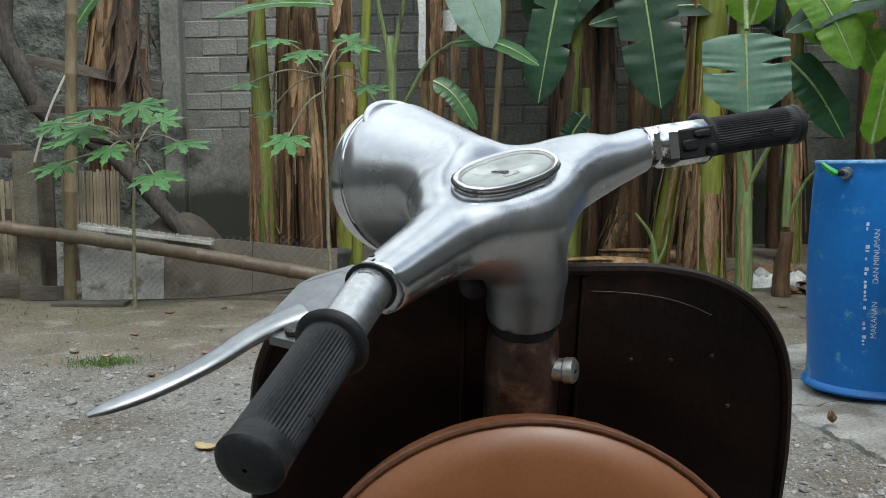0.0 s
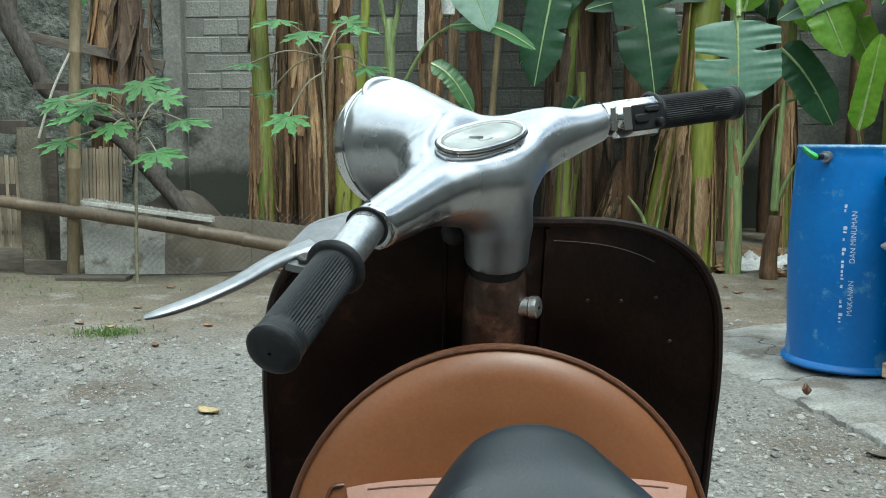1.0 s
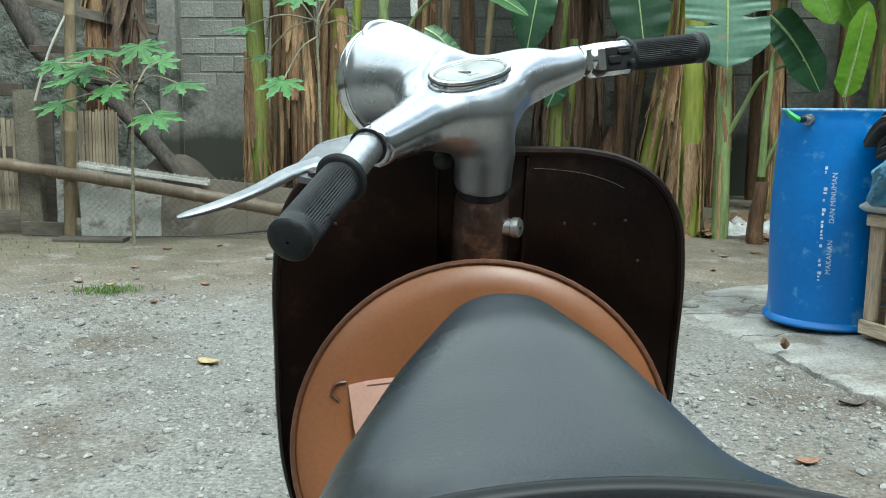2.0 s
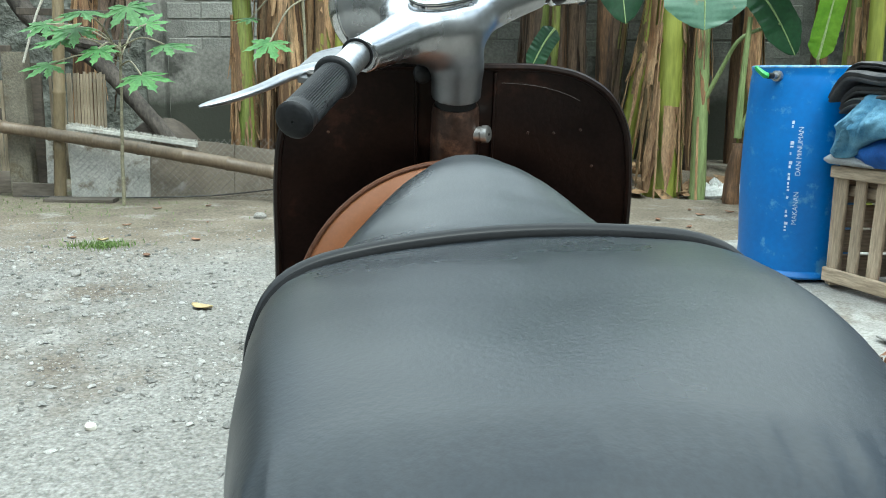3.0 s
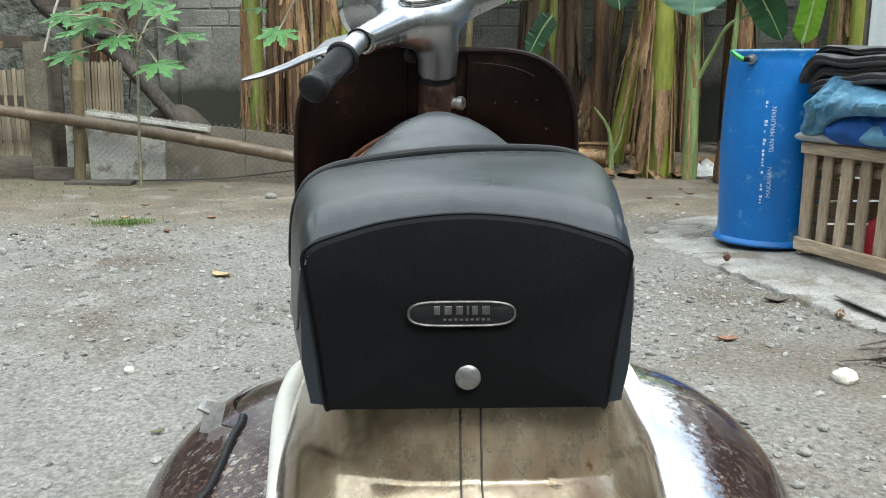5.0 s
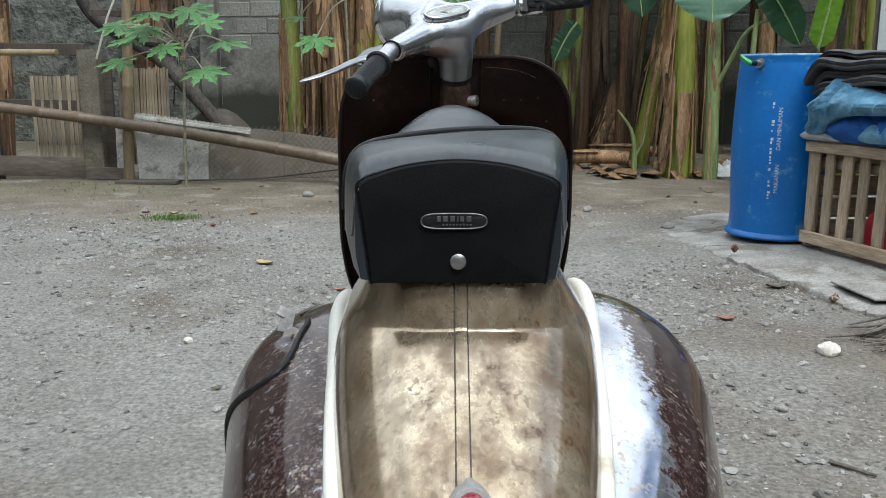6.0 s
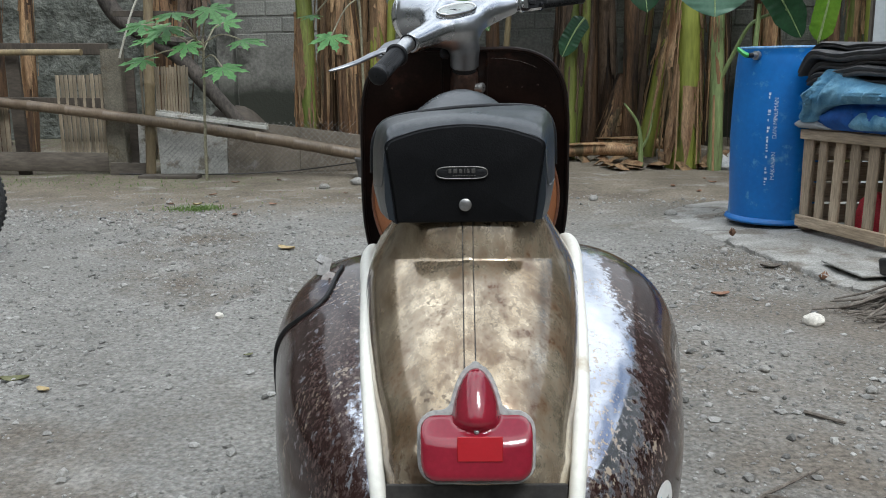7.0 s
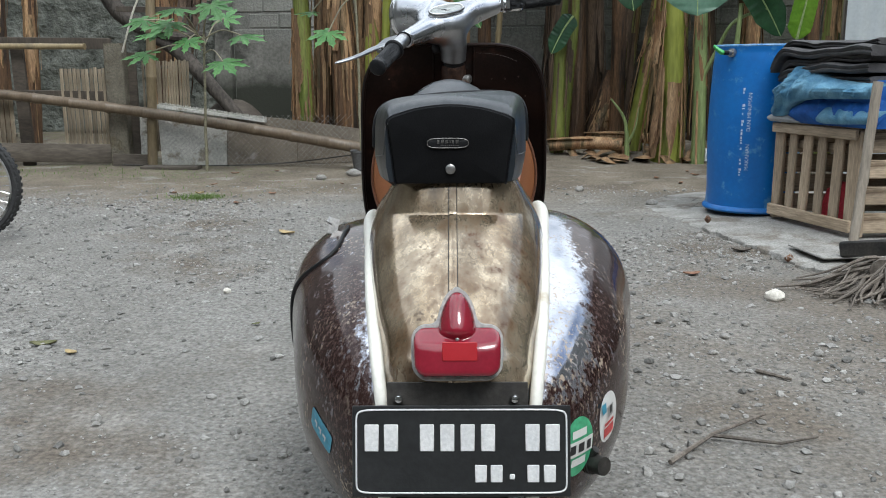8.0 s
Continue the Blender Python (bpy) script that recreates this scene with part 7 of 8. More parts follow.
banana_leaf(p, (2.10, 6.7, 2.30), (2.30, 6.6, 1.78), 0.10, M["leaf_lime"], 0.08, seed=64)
p = plant("small banana shoot with narrow pale stems")
banana_stem(p, (2.11, 6.6, -0.02), (2.13, 6.6, 0.46), 0.056, M["trunk_dry"])
stalk(p, [(2.12, 6.6, 0.5), (2.12, 6.58, 0.9), (2.14, 6.55, 1.4)], 0.03, 0.018, M["trunk_pale"])
stalk(p, [(2.13, 6.6, 0.55), (2.22, 6.55, 0.8), (2.3, 6.5, 0.92)], 0.018, 0.006, M["trunk_pale"])
p = plant("banana plant with a yellowish upright leaf")
banana_stem(p, (2.88, 6.4, -0.02), (2.84, 6.4, 2.6), 0.068, M["trunk_green"])
sheath_strips(p, (2.88, 6.4, 0), (2.84, 6.4, 2.6), 0.068, 6, M["sheath"], 95, 0.1)
banana_leaf(p, (2.475, 6.05, 1.08), (2.57, 6.0, 1.70), 0.105, M["leaf_lime"], -0.03, seed=22, face=(0.3, -1, 0.3))
stalk(p, [(2.78, 6.4, 0.5), (2.60, 6.2, 0.8), (2.475, 6.05, 1.08)], 0.018, 0.009, M["trunk_pale"])
banana_stem(p, (2.96, 6.2, -0.02), (2.88, 6.2, 2.6), 0.055, M["trunk_yellow"], "shoot")
stalk(p, [(2.76, 6.4, 2.3), (3.1, 6.2, 2.8), (3.6, 6.0, 2.9)], 0.03, 0.015, M["trunk_pale"])
banana_leaf(p, (3.2, 6.2, 2.7), (2.6, 6.1, 1.9), 0.22, M["leaf_mid"], 0.1, seed=23)
p = thing("banana_sucker", pose(0, 0, 0), "thin young banana sucker bending over", "banana plant")
stalk(p, [(1.27, 7.0, -0.02), (1.26, 7.0, 0.25), (1.22, 6.98, 0.42), (1.10, 6.95, 0.58)], 0.026, 0.008, M["trunk_pale"])
stalk(p, [(1.26, 7.0, 0.15), (1.33, 6.98, 0.3), (1.36, 6.97, 0.5)], 0.016, 0.004, M["trunk_pale"])
# upper crowns that close the view above
for i in range(26):
    x = -2.6 + 0.27 * i + q.uniform(-0.15, 0.15)
    y = q.uniform(7.8, 9.0)
    if i % 4 == 0 and x > 0.45:
        p = plant("tall banana plant with leaves high over the yard")
        banana_stem(p, (x, y, 0.0), (x + q.uniform(-0.1, 0.1), y, 2.7), q.uniform(0.05, 0.08), M["trunk_dry"])
        if x < 1.5:
            sheath_strips(p, (x, y, 0), (x, y, 2.7), 0.07, 7, M["sheath_dark"], 200 + i, 0.1)
    a = q.uniform(-1, 1)
    if x > 0.5:
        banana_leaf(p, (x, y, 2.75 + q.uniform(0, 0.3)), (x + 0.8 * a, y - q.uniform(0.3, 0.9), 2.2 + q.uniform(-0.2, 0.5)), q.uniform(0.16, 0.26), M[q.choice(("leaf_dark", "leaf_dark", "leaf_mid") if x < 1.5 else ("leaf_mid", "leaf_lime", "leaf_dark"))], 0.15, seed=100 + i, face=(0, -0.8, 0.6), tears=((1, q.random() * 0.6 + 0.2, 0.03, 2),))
# unseen crowns, added overhead to shade the wall and the plants
for i in range(12):
    x, y = -0.32 + 0.42 * i + q.uniform(-0.2, 0.2), q.uniform(7.2, 8.8)
    if i % 4 == 0:
        p = plant("tall banana plant added so its unseen crown shades the wall")
        banana_stem(p, (x, y + 0.3, 0.0), (x, y + 0.3, 3.0), 0.07, M["trunk_dry"])
    for k in range(3):
        a = q.uniform(0, 2 * math.pi)
        L = q.uniform(0.9, 1.5)
        root = (x, y, 3.0 + q.uniform(0, 0.2))
        tip = (x + L * math.cos(a), y + L * 0.8 * math.sin(a), 3.0 + q.uniform(-0.1, 0.6))
        half = q.uniform(0.22, 0.30)
        if x < 1.5 or k == 0:
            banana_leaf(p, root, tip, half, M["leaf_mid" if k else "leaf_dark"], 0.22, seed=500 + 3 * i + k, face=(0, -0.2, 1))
# dry stem and hanging leaves behind the fence
p = plant("dead banana plant with shrivelled hanging leaves")
banana_stem(p, (-3.60, 8.0, -0.02), (-3.48, 8.0, 3.0), 0.12, M["trunk_dry"])
sheath_strips(p, (-3.60, 8.0, 0), (-3.48, 8.0, 3.0), 0.12, 16, M["sheath"], 301, 0.1)
sheath_strips(p, (-3.40, 7.9, 0.6), (-3.15, 7.8, 3.0), 0.10, 14, M["sheath_dark"], 302, 0.2, 2.2)
sheath_strips(p, (-3.2, 7.8, 1.0), (-3.0, 7.7, 2.4), 0.06, 10, M["sheath_dark"], 303, 0.0, 2.5)
banana_leaf(p, (-3.4, 7.9, 2.6), (-3.75, 7.8, 2.1), 0.05, M["leaf_mid"], 0.05, seed=31)
for b, t, r, sd in (((-4.95, 7.6, -0.02), (-4.80, 7.6, 2.8), 0.062, 311), ((-5.08, 7.2, -0.02), (-4.92, 7.2, 2.8), 0.10, 312), ((-5.7, 7.5, -0.02), (-5.7, 7.5, 2.8), 0.10, 313)):
    p = plant("brown banana stem behind the fence")
    banana_stem(p, b, t, r, M["trunk_dry"])
    sheath_strips(p, b, t, r, 6, M["sheath"], sd, 0.1, 0.4)


# ---- papaya trees ----
def papaya_leaf(parent, root, centre, size, yaw, tilt, seed, droop=20):
    """A seven-lobed toothed leaf on a thin stalk."""
    q = random.Random(seed)
    root, centre = Vector(root), Vector(centre)
    pts = [Vector((0, 0, 0))]
    lobes = 7
    for i in range(lobes):
        a = radians(-135 + 270 * i / (lobes - 1))
        L = size * (1.0 - 0.12 * abs(i - 3)) * q.uniform(0.9, 1.1)
        d, s = Vector((math.cos(a), math.sin(a), 0)), Vector((-math.sin(a), math.cos(a), 0))
        for along, across in ((0.26, -0.09), (0.44, -0.07), (0.52, -0.19), (0.64, -0.07), (0.74, -0.15), (0.84, -0.04), (1.0, 0.0), (0.84, 0.04), (0.74, 0.15), (0.64, 0.07), (0.52, 0.19), (0.44, 0.07), (0.26, 0.09)):
            v = d * L * along + s * L * across
            v.z = -0.16 * size * along ** 2 - 0.10 * abs(across) * size + 0.008 * size * q.uniform(-1, 1)
            pts.append(v)
    m = Matrix.Translation(centre) @ pose(0, 0, 0, droop, 0, 0) @ pose(0, 0, 0, tilt, 0, yaw)
    s = Shape()
    n = len(pts) - 1
    s.v = [tuple(m @ v) for v in pts]
    s.f = [(0, i, i + 1) for i in range(1, n)]
    leaf = part("leaf", s, M["papaya"], parent, smooth=80)
    mid = root.lerp(centre, 0.5) + Vector((0, 0, 0.06))
    part("leaf_stalk", Shape().tube(spline([root, mid, centre], 5), 0.006, 6), M["papaya_stem"], parent)


def papaya(base, top, leaves, r, label, seed):
    t = thing("papaya_tree", pose(0, 0, 0), label, "papaya tree", "papaya trees")
    base, top = Vector(base), Vector(top)
    pts = [base.lerp(top, k / 10) + Vector((0.012 * noise.noise((k * 0.5, seed, 0)), 0, 0)) for k in range(11)]
    part("trunk", Shape().tube(pts, [r * (1 - 0.35 * k / 10) for k in range(11)], 10), M["papaya_stem"], t)
    q = random.Random(seed)
    for i, (x, y, z, s) in enumerate(leaves):
        root = top + Vector((0, 0, -0.16 * q.random()))
        yaw = math.degrees(math.atan2(y - top.y, x - top.x))
        papaya_leaf(t, root, (x, y, z), s * 1.22, yaw, 0, seed * 50 + i, q.uniform(12, 38))


papaya((-2.42, 5.9, -0.03), (-2.38, 5.9, 1.16), [(-2.82, 5.75, 1.27, 0.19), (-2.55, 5.6, 1.24, 0.21), (-2.45, 5.5, 1.34, 0.20), (-2.20, 5.62, 1.38, 0.2), (-2.02, 5.8, 1.14, 0.19), (-2.12, 5.6, 0.93, 0.21), (-2.84, 5.8, 1.00, 0.19), (-2.66, 5.6, 1.16, 0.17), (-2.3, 6.2, 1.3, 0.18), (-2.36, 5.5, 1.10, 0.16)],
       0.014, "young papaya tree with a thin stem and deeply cut leaves", 3)
papaya((-1.10, 6.12, 0.0), (-1.12, 6.1, 1.62), [(-1.60, 6.0, 1.53, 0.16), (-1.36, 5.85, 1.80, 0.19), (-1.14, 5.7, 1.70, 0.18), (-1.28, 5.75, 1.16, 0.19), (-0.86, 5.95, 1.76, 0.17), (-0.80, 6.0, 1.50, 0.16), (-1.5, 6.1, 1.34, 0.13), (-1.0, 6.4, 1.85, 0.16)],
       0.014, "taller papaya tree with a pale stem and cut leaves", 4)
pot = thing("plant_pot", pose(-1.12, 6.16, 0), "small grey plastic pot at the papaya's foot", "plant pot")
part("pot", Shape().lathe([(0.06, 0), (0.085, 0.15), (0.092, 0.155), (0.092, 0.17), (0.08, 0.17), (0.075, 0.14), (0.01, 0.14)], 20), M["pot"], pot)
pot2 = thing("bucket", pose(-1.28, 7.05, 0.0), "dark grey bucket by the banana stems", "bucket")
part("bucket", Shape().lathe([(0.12, 0), (0.155, 0.26), (0.165, 0.27), (0.165, 0.29), (0.15, 0.29), (0.14, 0.24), (0.01, 0.24)], 24), M["pot"], pot2)
cup = thing("white_cup", pose(-0.33, 7.3, 0), "white plastic cup hung on a stake among the plants", "cup")
part("stake", Shape().tube([(0, 0.02, 0), (0.01, 0.02, 2.2)], 0.012, 6), M["bamboo_grey"], cup)
part("cup", Shape().lathe([(0.05, 2.02), (0.062, 2.17), (0.064, 2.18), (0.055, 2.18), (0.045, 2.03)], 18), M["litter"], cup)
tagged(part("hung_rag", Shape().rings([[Vector((-0.60 + 0.03 * i + 0.02 * noise.noise((i, z * 4, 1)), 7.45 + 0.02 * noise.noise((i * 2, z * 5, 2)), z)) for i in range(3)] for z in np.linspace(1.75, 2.6, 9)], False, False), M["litter"], smooth=60), "pale rag hung between the stems", "rag")

# ---- drum, crate and cloths on the concrete ----
def make_drum():
    d = thing("drum", pose(1.668, 3.90, 0.042, 0, 0, 0), "tall blue plastic drum with faded white stencil", "drum")
    R, H = 0.262, 0.945
    prof = [(R - 0.03, 0.0), (R + 0.004, 0.004), (R + 0.010, 0.014), (R + 0.004, 0.028), (R - 0.008, 0.036), (R - 0.012, 0.12), (R - 0.004, 0.30), (R, 0.47), (R - 0.004, 0.64), (R - 0.012, 0.82), (R - 0.018, 0.90), (R - 0.022, 0.925), (R - 0.018, 0.935), (R - 0.020, H), (R - 0.032, H), (R - 0.036, 0.915), (R - 0.03, 0.5), (R - 0.03, 0.02), (0.01, 0.02)]
    body = part("drum_body", Shape().lathe(prof, 56, None, True), M["drum"], d, smooth=50)
    part("top_lip", Shape().tube([(math.cos(w) * (R - 0.024), math.sin(w) * (R - 0.024), H) for w in np.linspace(0, 2 * math.pi, 57)], 0.0075, 8), M["drum_lip"], d, "scuffed pale lip")
    tap_a = radians(222)
    o = Vector((math.cos(tap_a), math.sin(tap_a), 0))
    base = o * (R - 0.018) + Vector((0, 0, 0.905))
    valve = part("tap", Shape().tube([base, base + o * 0.02, base + o * 0.022, base + o * 0.05], [0.024, 0.024, 0.015, 0.015], 14), M["steel"], d, "metal hose fitting")
    part("valve_body", Shape().tube([base + o * 0.045, base + o * 0.085], 0.013, 12), M["rubber"], valve)
    side = Vector((-1, 0.1, 0.12)).normalized()
    e = base + o * 0.08
    part("valve_handle", Shape().tube([e, e + side * 0.012, e + side * 0.030 + Vector((0, 0, 0.010)), e + side * 0.050 + Vector((0, 0, 0.024)), e + side * 0.058 + Vector((0, 0, 0.034))], [0.014, 0.020, 0.017, 0.014, 0.008], 10, 0.75), M["tap_green"], valve, "bright green tap handle")

    def text(body_text, angle, z, size, run):
        """A stencilled word that runs up the drum's side."""
        c = bpy.data.curves.new("stencil", "FONT")
        c.body, c.size, c.extrude, c.align_x = body_text, size, 0.0, "LEFT"
        tmp = new("stencil", c)
        bpy.context.view_layer.update()
        me = bpy.data.meshes.new_from_object(tmp.evaluated_get(bpy.context.evaluated_depsgraph_get()))
        bpy.data.objects.remove(tmp)
        for v in me.vertices:
            x, y = v.co.x * run, v.co.y
            a, r = angle - y / R, R + 0.0012
            zz = z + x
            r = float(np.interp(zz, [p[1] for p in prof[5:11]], [p[0] for p in prof[5:11]])) + 0.0015
            v.co = (r * math.cos(a), r * math.sin(a), zz)
        me.materials.clear()
        me.materials.append(M["drum_mark"])
        part("stencil", me, None, body, "faded white stencilled word")

    text("MAKANAN", radians(252), 0.25, 0.030, 1.0)
    text("DAN MINUMAN", radians(252), 0.47, 0.030, 1.0)
    # a second line, rubbed to plain marks
    q = random.Random(23)
    z0 = 0.20
    while z0 < 0.70:
        ln = q.uniform(0.006, 0.017)
        wide = radians(q.uniform(1.5, 3.4))
        if q.random() < 0.8:
            rows = [[Vector(((R + 0.001 - 0.004 * abs(z - 0.47) / 0.3) * math.cos(a), (R + 0.001 - 0.004 * abs(z - 0.47) / 0.3) * math.sin(a), z)) for z in np.linspace(z0, z0 + ln, 4)] for a in (radians(241.0), radians(241.0) + wide)]
            part("stencil_bar", Shape().rings(rows, False, False), M["drum_mark"], body)
        z0 += ln + q.choice((0.005, 0.006, 0.008, 0.022))


make_drum()


def make_crate():
    """A box knocked together from pallet boards: upright slats on one side, level ones on the next."""
    a, b = Vector((1.735, 3.56, 0.045)), Vector((1.965, 2.98, 0.045))
    c = b + Vector((0.85, 0.10, 0))
    d = a + Vector((0.85, 0.10, 0))
    crate = thing("pallet_crate", pose(0, 0, 0), "crate of raw pallet boards standing on the concrete", "crate")

    def plank(name, p, q, wide, thick, out):
        p, q, out = Vector(p), Vector(q), Vector(out).normalized()
        ax = (q - p).normalized()
        side = ax.cross(out).normalized()
        m = Matrix((side, out, ax)).transposed().to_4x4()
        m.translation = (p + q) / 2
        part(name, Shape().box(wide, thick, (q - p).length, None, 0.004), M["crate"], crate, m=m, smooth=0)

    ab = (b - a).normalized()
    out = Vector((ab.y, -ab.x, 0))
    if out.x > 0:
        out = -out
    H = 0.52
    for t, w, tilt in ((0.02, 0.062, 0.02), (0.20, 0.056, 0.012), (0.38, 0.064, 0.02), (0.57, 0.058, 0.008), (0.76, 0.066, 0.015), (0.95, 0.072, 0.0)):
        p = a + ab * ((b - a).length * t)
        plank("slat", p + Vector((0, 0, 0.03)) + out * 0.02, p + ab * tilt + Vector((0, 0, H - 0.02)) + out * 0.02, w, 0.018, out)
    up = Vector((0, 0, 1))
    plank("rail", a + up * (H - 0.02) - ab * 0.02 + out * 0.04, b + up * (H - 0.02) + out * 0.04, 0.052, 0.02, out)
    plank("rail", a + up * 0.05 - ab * 0.02 + out * 0.04, b + up * 0.05 + out * 0.04, 0.060, 0.02, out)
    plank("rail", a + up * 0.42 + out * -0.02, b + up * 0.42 + out * -0.02, 0.05, 0.02, out)
    bc = (c - b).normalized()
    o2 = Vector((bc.y, -bc.x, 0))
    if o2.y > 0:
        o2 = -o2
    for z, w in ((0.07, 0.10), (0.205, 0.09), (0.335, 0.09), (0.465, 0.10)):
        plank("slat", b + up * z + o2 * 0.015, c + up * z + o2 * 0.015, w, 0.018, o2)
    # boards added on the far sides to keep the inside dark
    for z in (0.08, 0.19, 0.30, 0.41, 0.49):
        plank("back_slat", a + up * z, d + up * z, 0.10, 0.016, (0, 1, 0))
        plank("back_slat", d + up * z, c + up * z, 0.10, 0.016, (1, 0, 0))
    for p in (a, b, c, d):
        plank("corner_post", p + up * 0.0, p + up * H, 0.05, 0.05, (0, -1, 0))
    for k in range(7):
        t = (k + 0.5) / 7
        plank("top_board", a.lerp(b, t) + up * (H + 0.015), d.lerp(c, t) + up * (H + 0.015), 0.078, 0.018, (0, 0, 1))
    tagged(part("leaning_stick", Shape().tube([Vector((1.893, 2.80, 0.040)).lerp(Vector((1.957, 2.845, 0.80)), k / 12) + Vector((0.004 * noise.noise((k * 0.7, 1, 1)), 0, 0)) for k in range(13)], [0.0225 + 0.0025 * noise.noise((k * 0.9, 4, 2)) for k in range(13)], 12), M["stick"]), "rough pale stick leaning on the crate", "stick")
    bag = Shape()
    bag.rings([[Vector((1.98 + r * math.cos(t) * (1 + 0.15 * noise.noise((math.cos(t), math.sin(t), z * 8))), 3.28 + r * math.sin(t), z)) for t in np.linspace(0, 2 * math.pi, 18, endpoint=False)] for z, r in ((0.046, 0.06), (0.06, 0.085), (0.16, 0.095), (0.24, 0.07), (0.28, 0.02))])
    tagged(part("red_bag", bag, M["red_cloth"]), "red plastic bag inside the crate", "bag")


make_crate()


PILE = pose(1.735, 3.56, 0, 0, 0, -68.4)
top = 0.600


def in_pile(ob):
    ob.matrix_basis = PILE
    return ob


def make_tarp():
    """A heavy tarpaulin folded over and over; the left end of each fold rolls down over the one below."""
    tarp = thing("charcoal_tarp", PILE, "thick folded charcoal tarpaulin on top of the pile", "cloth")
    folds = ((0.785, 0.046, 0.015, 0.66, -0.030, 0.02), (0.828, 0.052, -0.01, 0.67, -0.060, 0.03), (0.878, 0.044, -0.035, 0.66, -0.035, 0.05), (0.918, 0.052, -0.060, 0.70, -0.070, 0.09), (0.970, 0.034, -0.035, 0.70, -0.030, 0.06))
    for i, (z, t, x0, x1, y0, drop) in enumerate(folds):
        rings, n = [], 44
        for j in range(n + 1):
            u = j / n
            x = x0 + (x1 - x0) * u ** 1.15
            # the end turns down and tapers
            turn_ = max(0.0, (0.11 - (x - x0)) / 0.11)
            sag = 0.030 * noise.noise((x * 2.3, i * 0.35, 2)) + 0.012 * noise.noise((x * 6, i * 1.3, 5)) - drop * turn_ ** 1.6
            g = t * (0.92 + 0.22 * noise.noise((x * 4, i, 1))) * (1 - 0.35 * turn_ ** 3)
            yy = y0 + 0.018 * noise.noise((x * 3.2, i * 2.0, 3)) + 0.02 * turn_ ** 2
            sec = [(0.012, -0.46), (0.002, -0.36), (0.0, -0.16), (0.010, -0.04), (0.003, 0.10), (-0.004, 0.30), (0.006, 0.46), (0.03, 0.50), (0.25, 0.50), (0.68, 0.42), (0.68, -0.42), (0.25, -0.5), (0.03, -0.5)]
            rings.append([Vector((x + 0.006 * noise.noise((y * 4, x * 4, i)), yy + y, z + g * 0.5 + g * h + sag * (1 - 0.5 * min(1, y / 0.5)) + 0.004 * noise.noise((x * 9, y * 9, i)))) for y, h in sec])
        part("fold", Shape().rings(rings), M["tarp"], tarp, smooth=70)


def drape(name, foot, crest, y0, bulge, depth, material, label, seed, lean=0.6, amp=0.010, freq=9.0):
    """A cloth that hangs in soft folds over the front of the pile, between a foot line and a crest line."""
    x0, x1 = foot[0][0], foot[-1][0]
    rings, n, m = [], 54, 26
    for j in range(n + 1):
        u = j / n
        x = x0 + (x1 - x0) * u
        lo = curve1([p[0] for p in foot], [p[1] for p in foot], x)
        hi = max(lo + 0.012, curve1([p[0] for p in crest], [p[1] for p in crest], x))
        end = min(1.0, (1 - abs(2 * u - 1) ** 8) + 0.05)
        ring = []
        for k in range(m + 1):
            v = k / m
            z = lo + (hi - lo) * v
            s = (x + lean * (z - lo)) * freq
            ridge = 1 - 2 * abs(noise.noise((s, (z - lean * x) * 2.2, seed)))
            r2 = 1 - 2 * abs(noise.noise((s * 1.9 + 4, (z + lean * x) * 5, seed + 3)))
            crease = amp * (ridge ** 3 if ridge > 0 else 0) + 0.5 * amp * (r2 ** 3 if r2 > 0 else 0) + amp * 0.8 * noise.noise((x * 6, z * 8, seed + 7))
            y = y0 - bulge * (math.sin(math.pi * min(1, 0.12 + 0.86 * v)) ** 0.7) * end - crease * (0.3 + 0.7 * math.sin(math.pi * v)) + 0.03 * v ** 3
            ring.append(Vector((x + 0.006 * noise.noise((z * 12, x * 5, seed)), y, z)))
        ring += [Vector((x, y0 + depth * 0.3, hi + 0.004)), Vector((x, y0 + depth, hi - 0.01)), Vector((x, y0 + depth, lo))]
        rings.append(ring)
    return in_pile(tagged(part(name, Shape().rings(rings), material, smooth=75), label, "cloth"))


t0 = top - 0.022
drape("grey_cloth", [(-0.06, t0 + 0.012), (0.0, t0), (0.16, t0), (0.24, t0)], [(-0.06, t0 + 0.026), (-0.02, t0 + 0.048), (0.06, t0 + 0.055), (0.16, t0 + 0.04), (0.24, t0 + 0.02)], -0.050, 0.030, 0.25, M["grey_cloth"], "grey cloth tucked under the pile", 3, 0.2, 0.004)
drape("blue_cloth", [(0.08, t0 + 0.004), (0.3, t0 + 0.002), (0.74, t0 + 0.002)], [(0.08, t0 + 0.05), (0.18, t0 + 0.11), (0.30, t0 + 0.15), (0.50, t0 + 0.14), (0.74, t0 + 0.13)], -0.035, 0.035, 0.45, M["blue_cloth"], "crumpled royal blue cloth in the pile", 4, 0.8, 0.020, 9)
drape("jeans", [(-0.01, t0 + 0.050), (0.05, t0 + 0.030), (0.11, t0 + 0.035), (0.15, t0 + 0.075), (0.22, t0 + 0.115), (0.34, t0 + 0.130), (0.70, t0 + 0.140)], [(-0.01, t0 + 0.08), (0.04, t0 + 0.17), (0.09, t0 + 0.245), (0.15, t0 + 0.295), (0.21, t0 + 0.29), (0.34, t0 + 0.25), (0.50, t0 + 0.225), (0.70, t0 + 0.21)], -0.062, 0.040, 0.35, M["denim"], "crumpled faded blue jeans bulging from the pile", 2, -0.8, 0.046, 11)
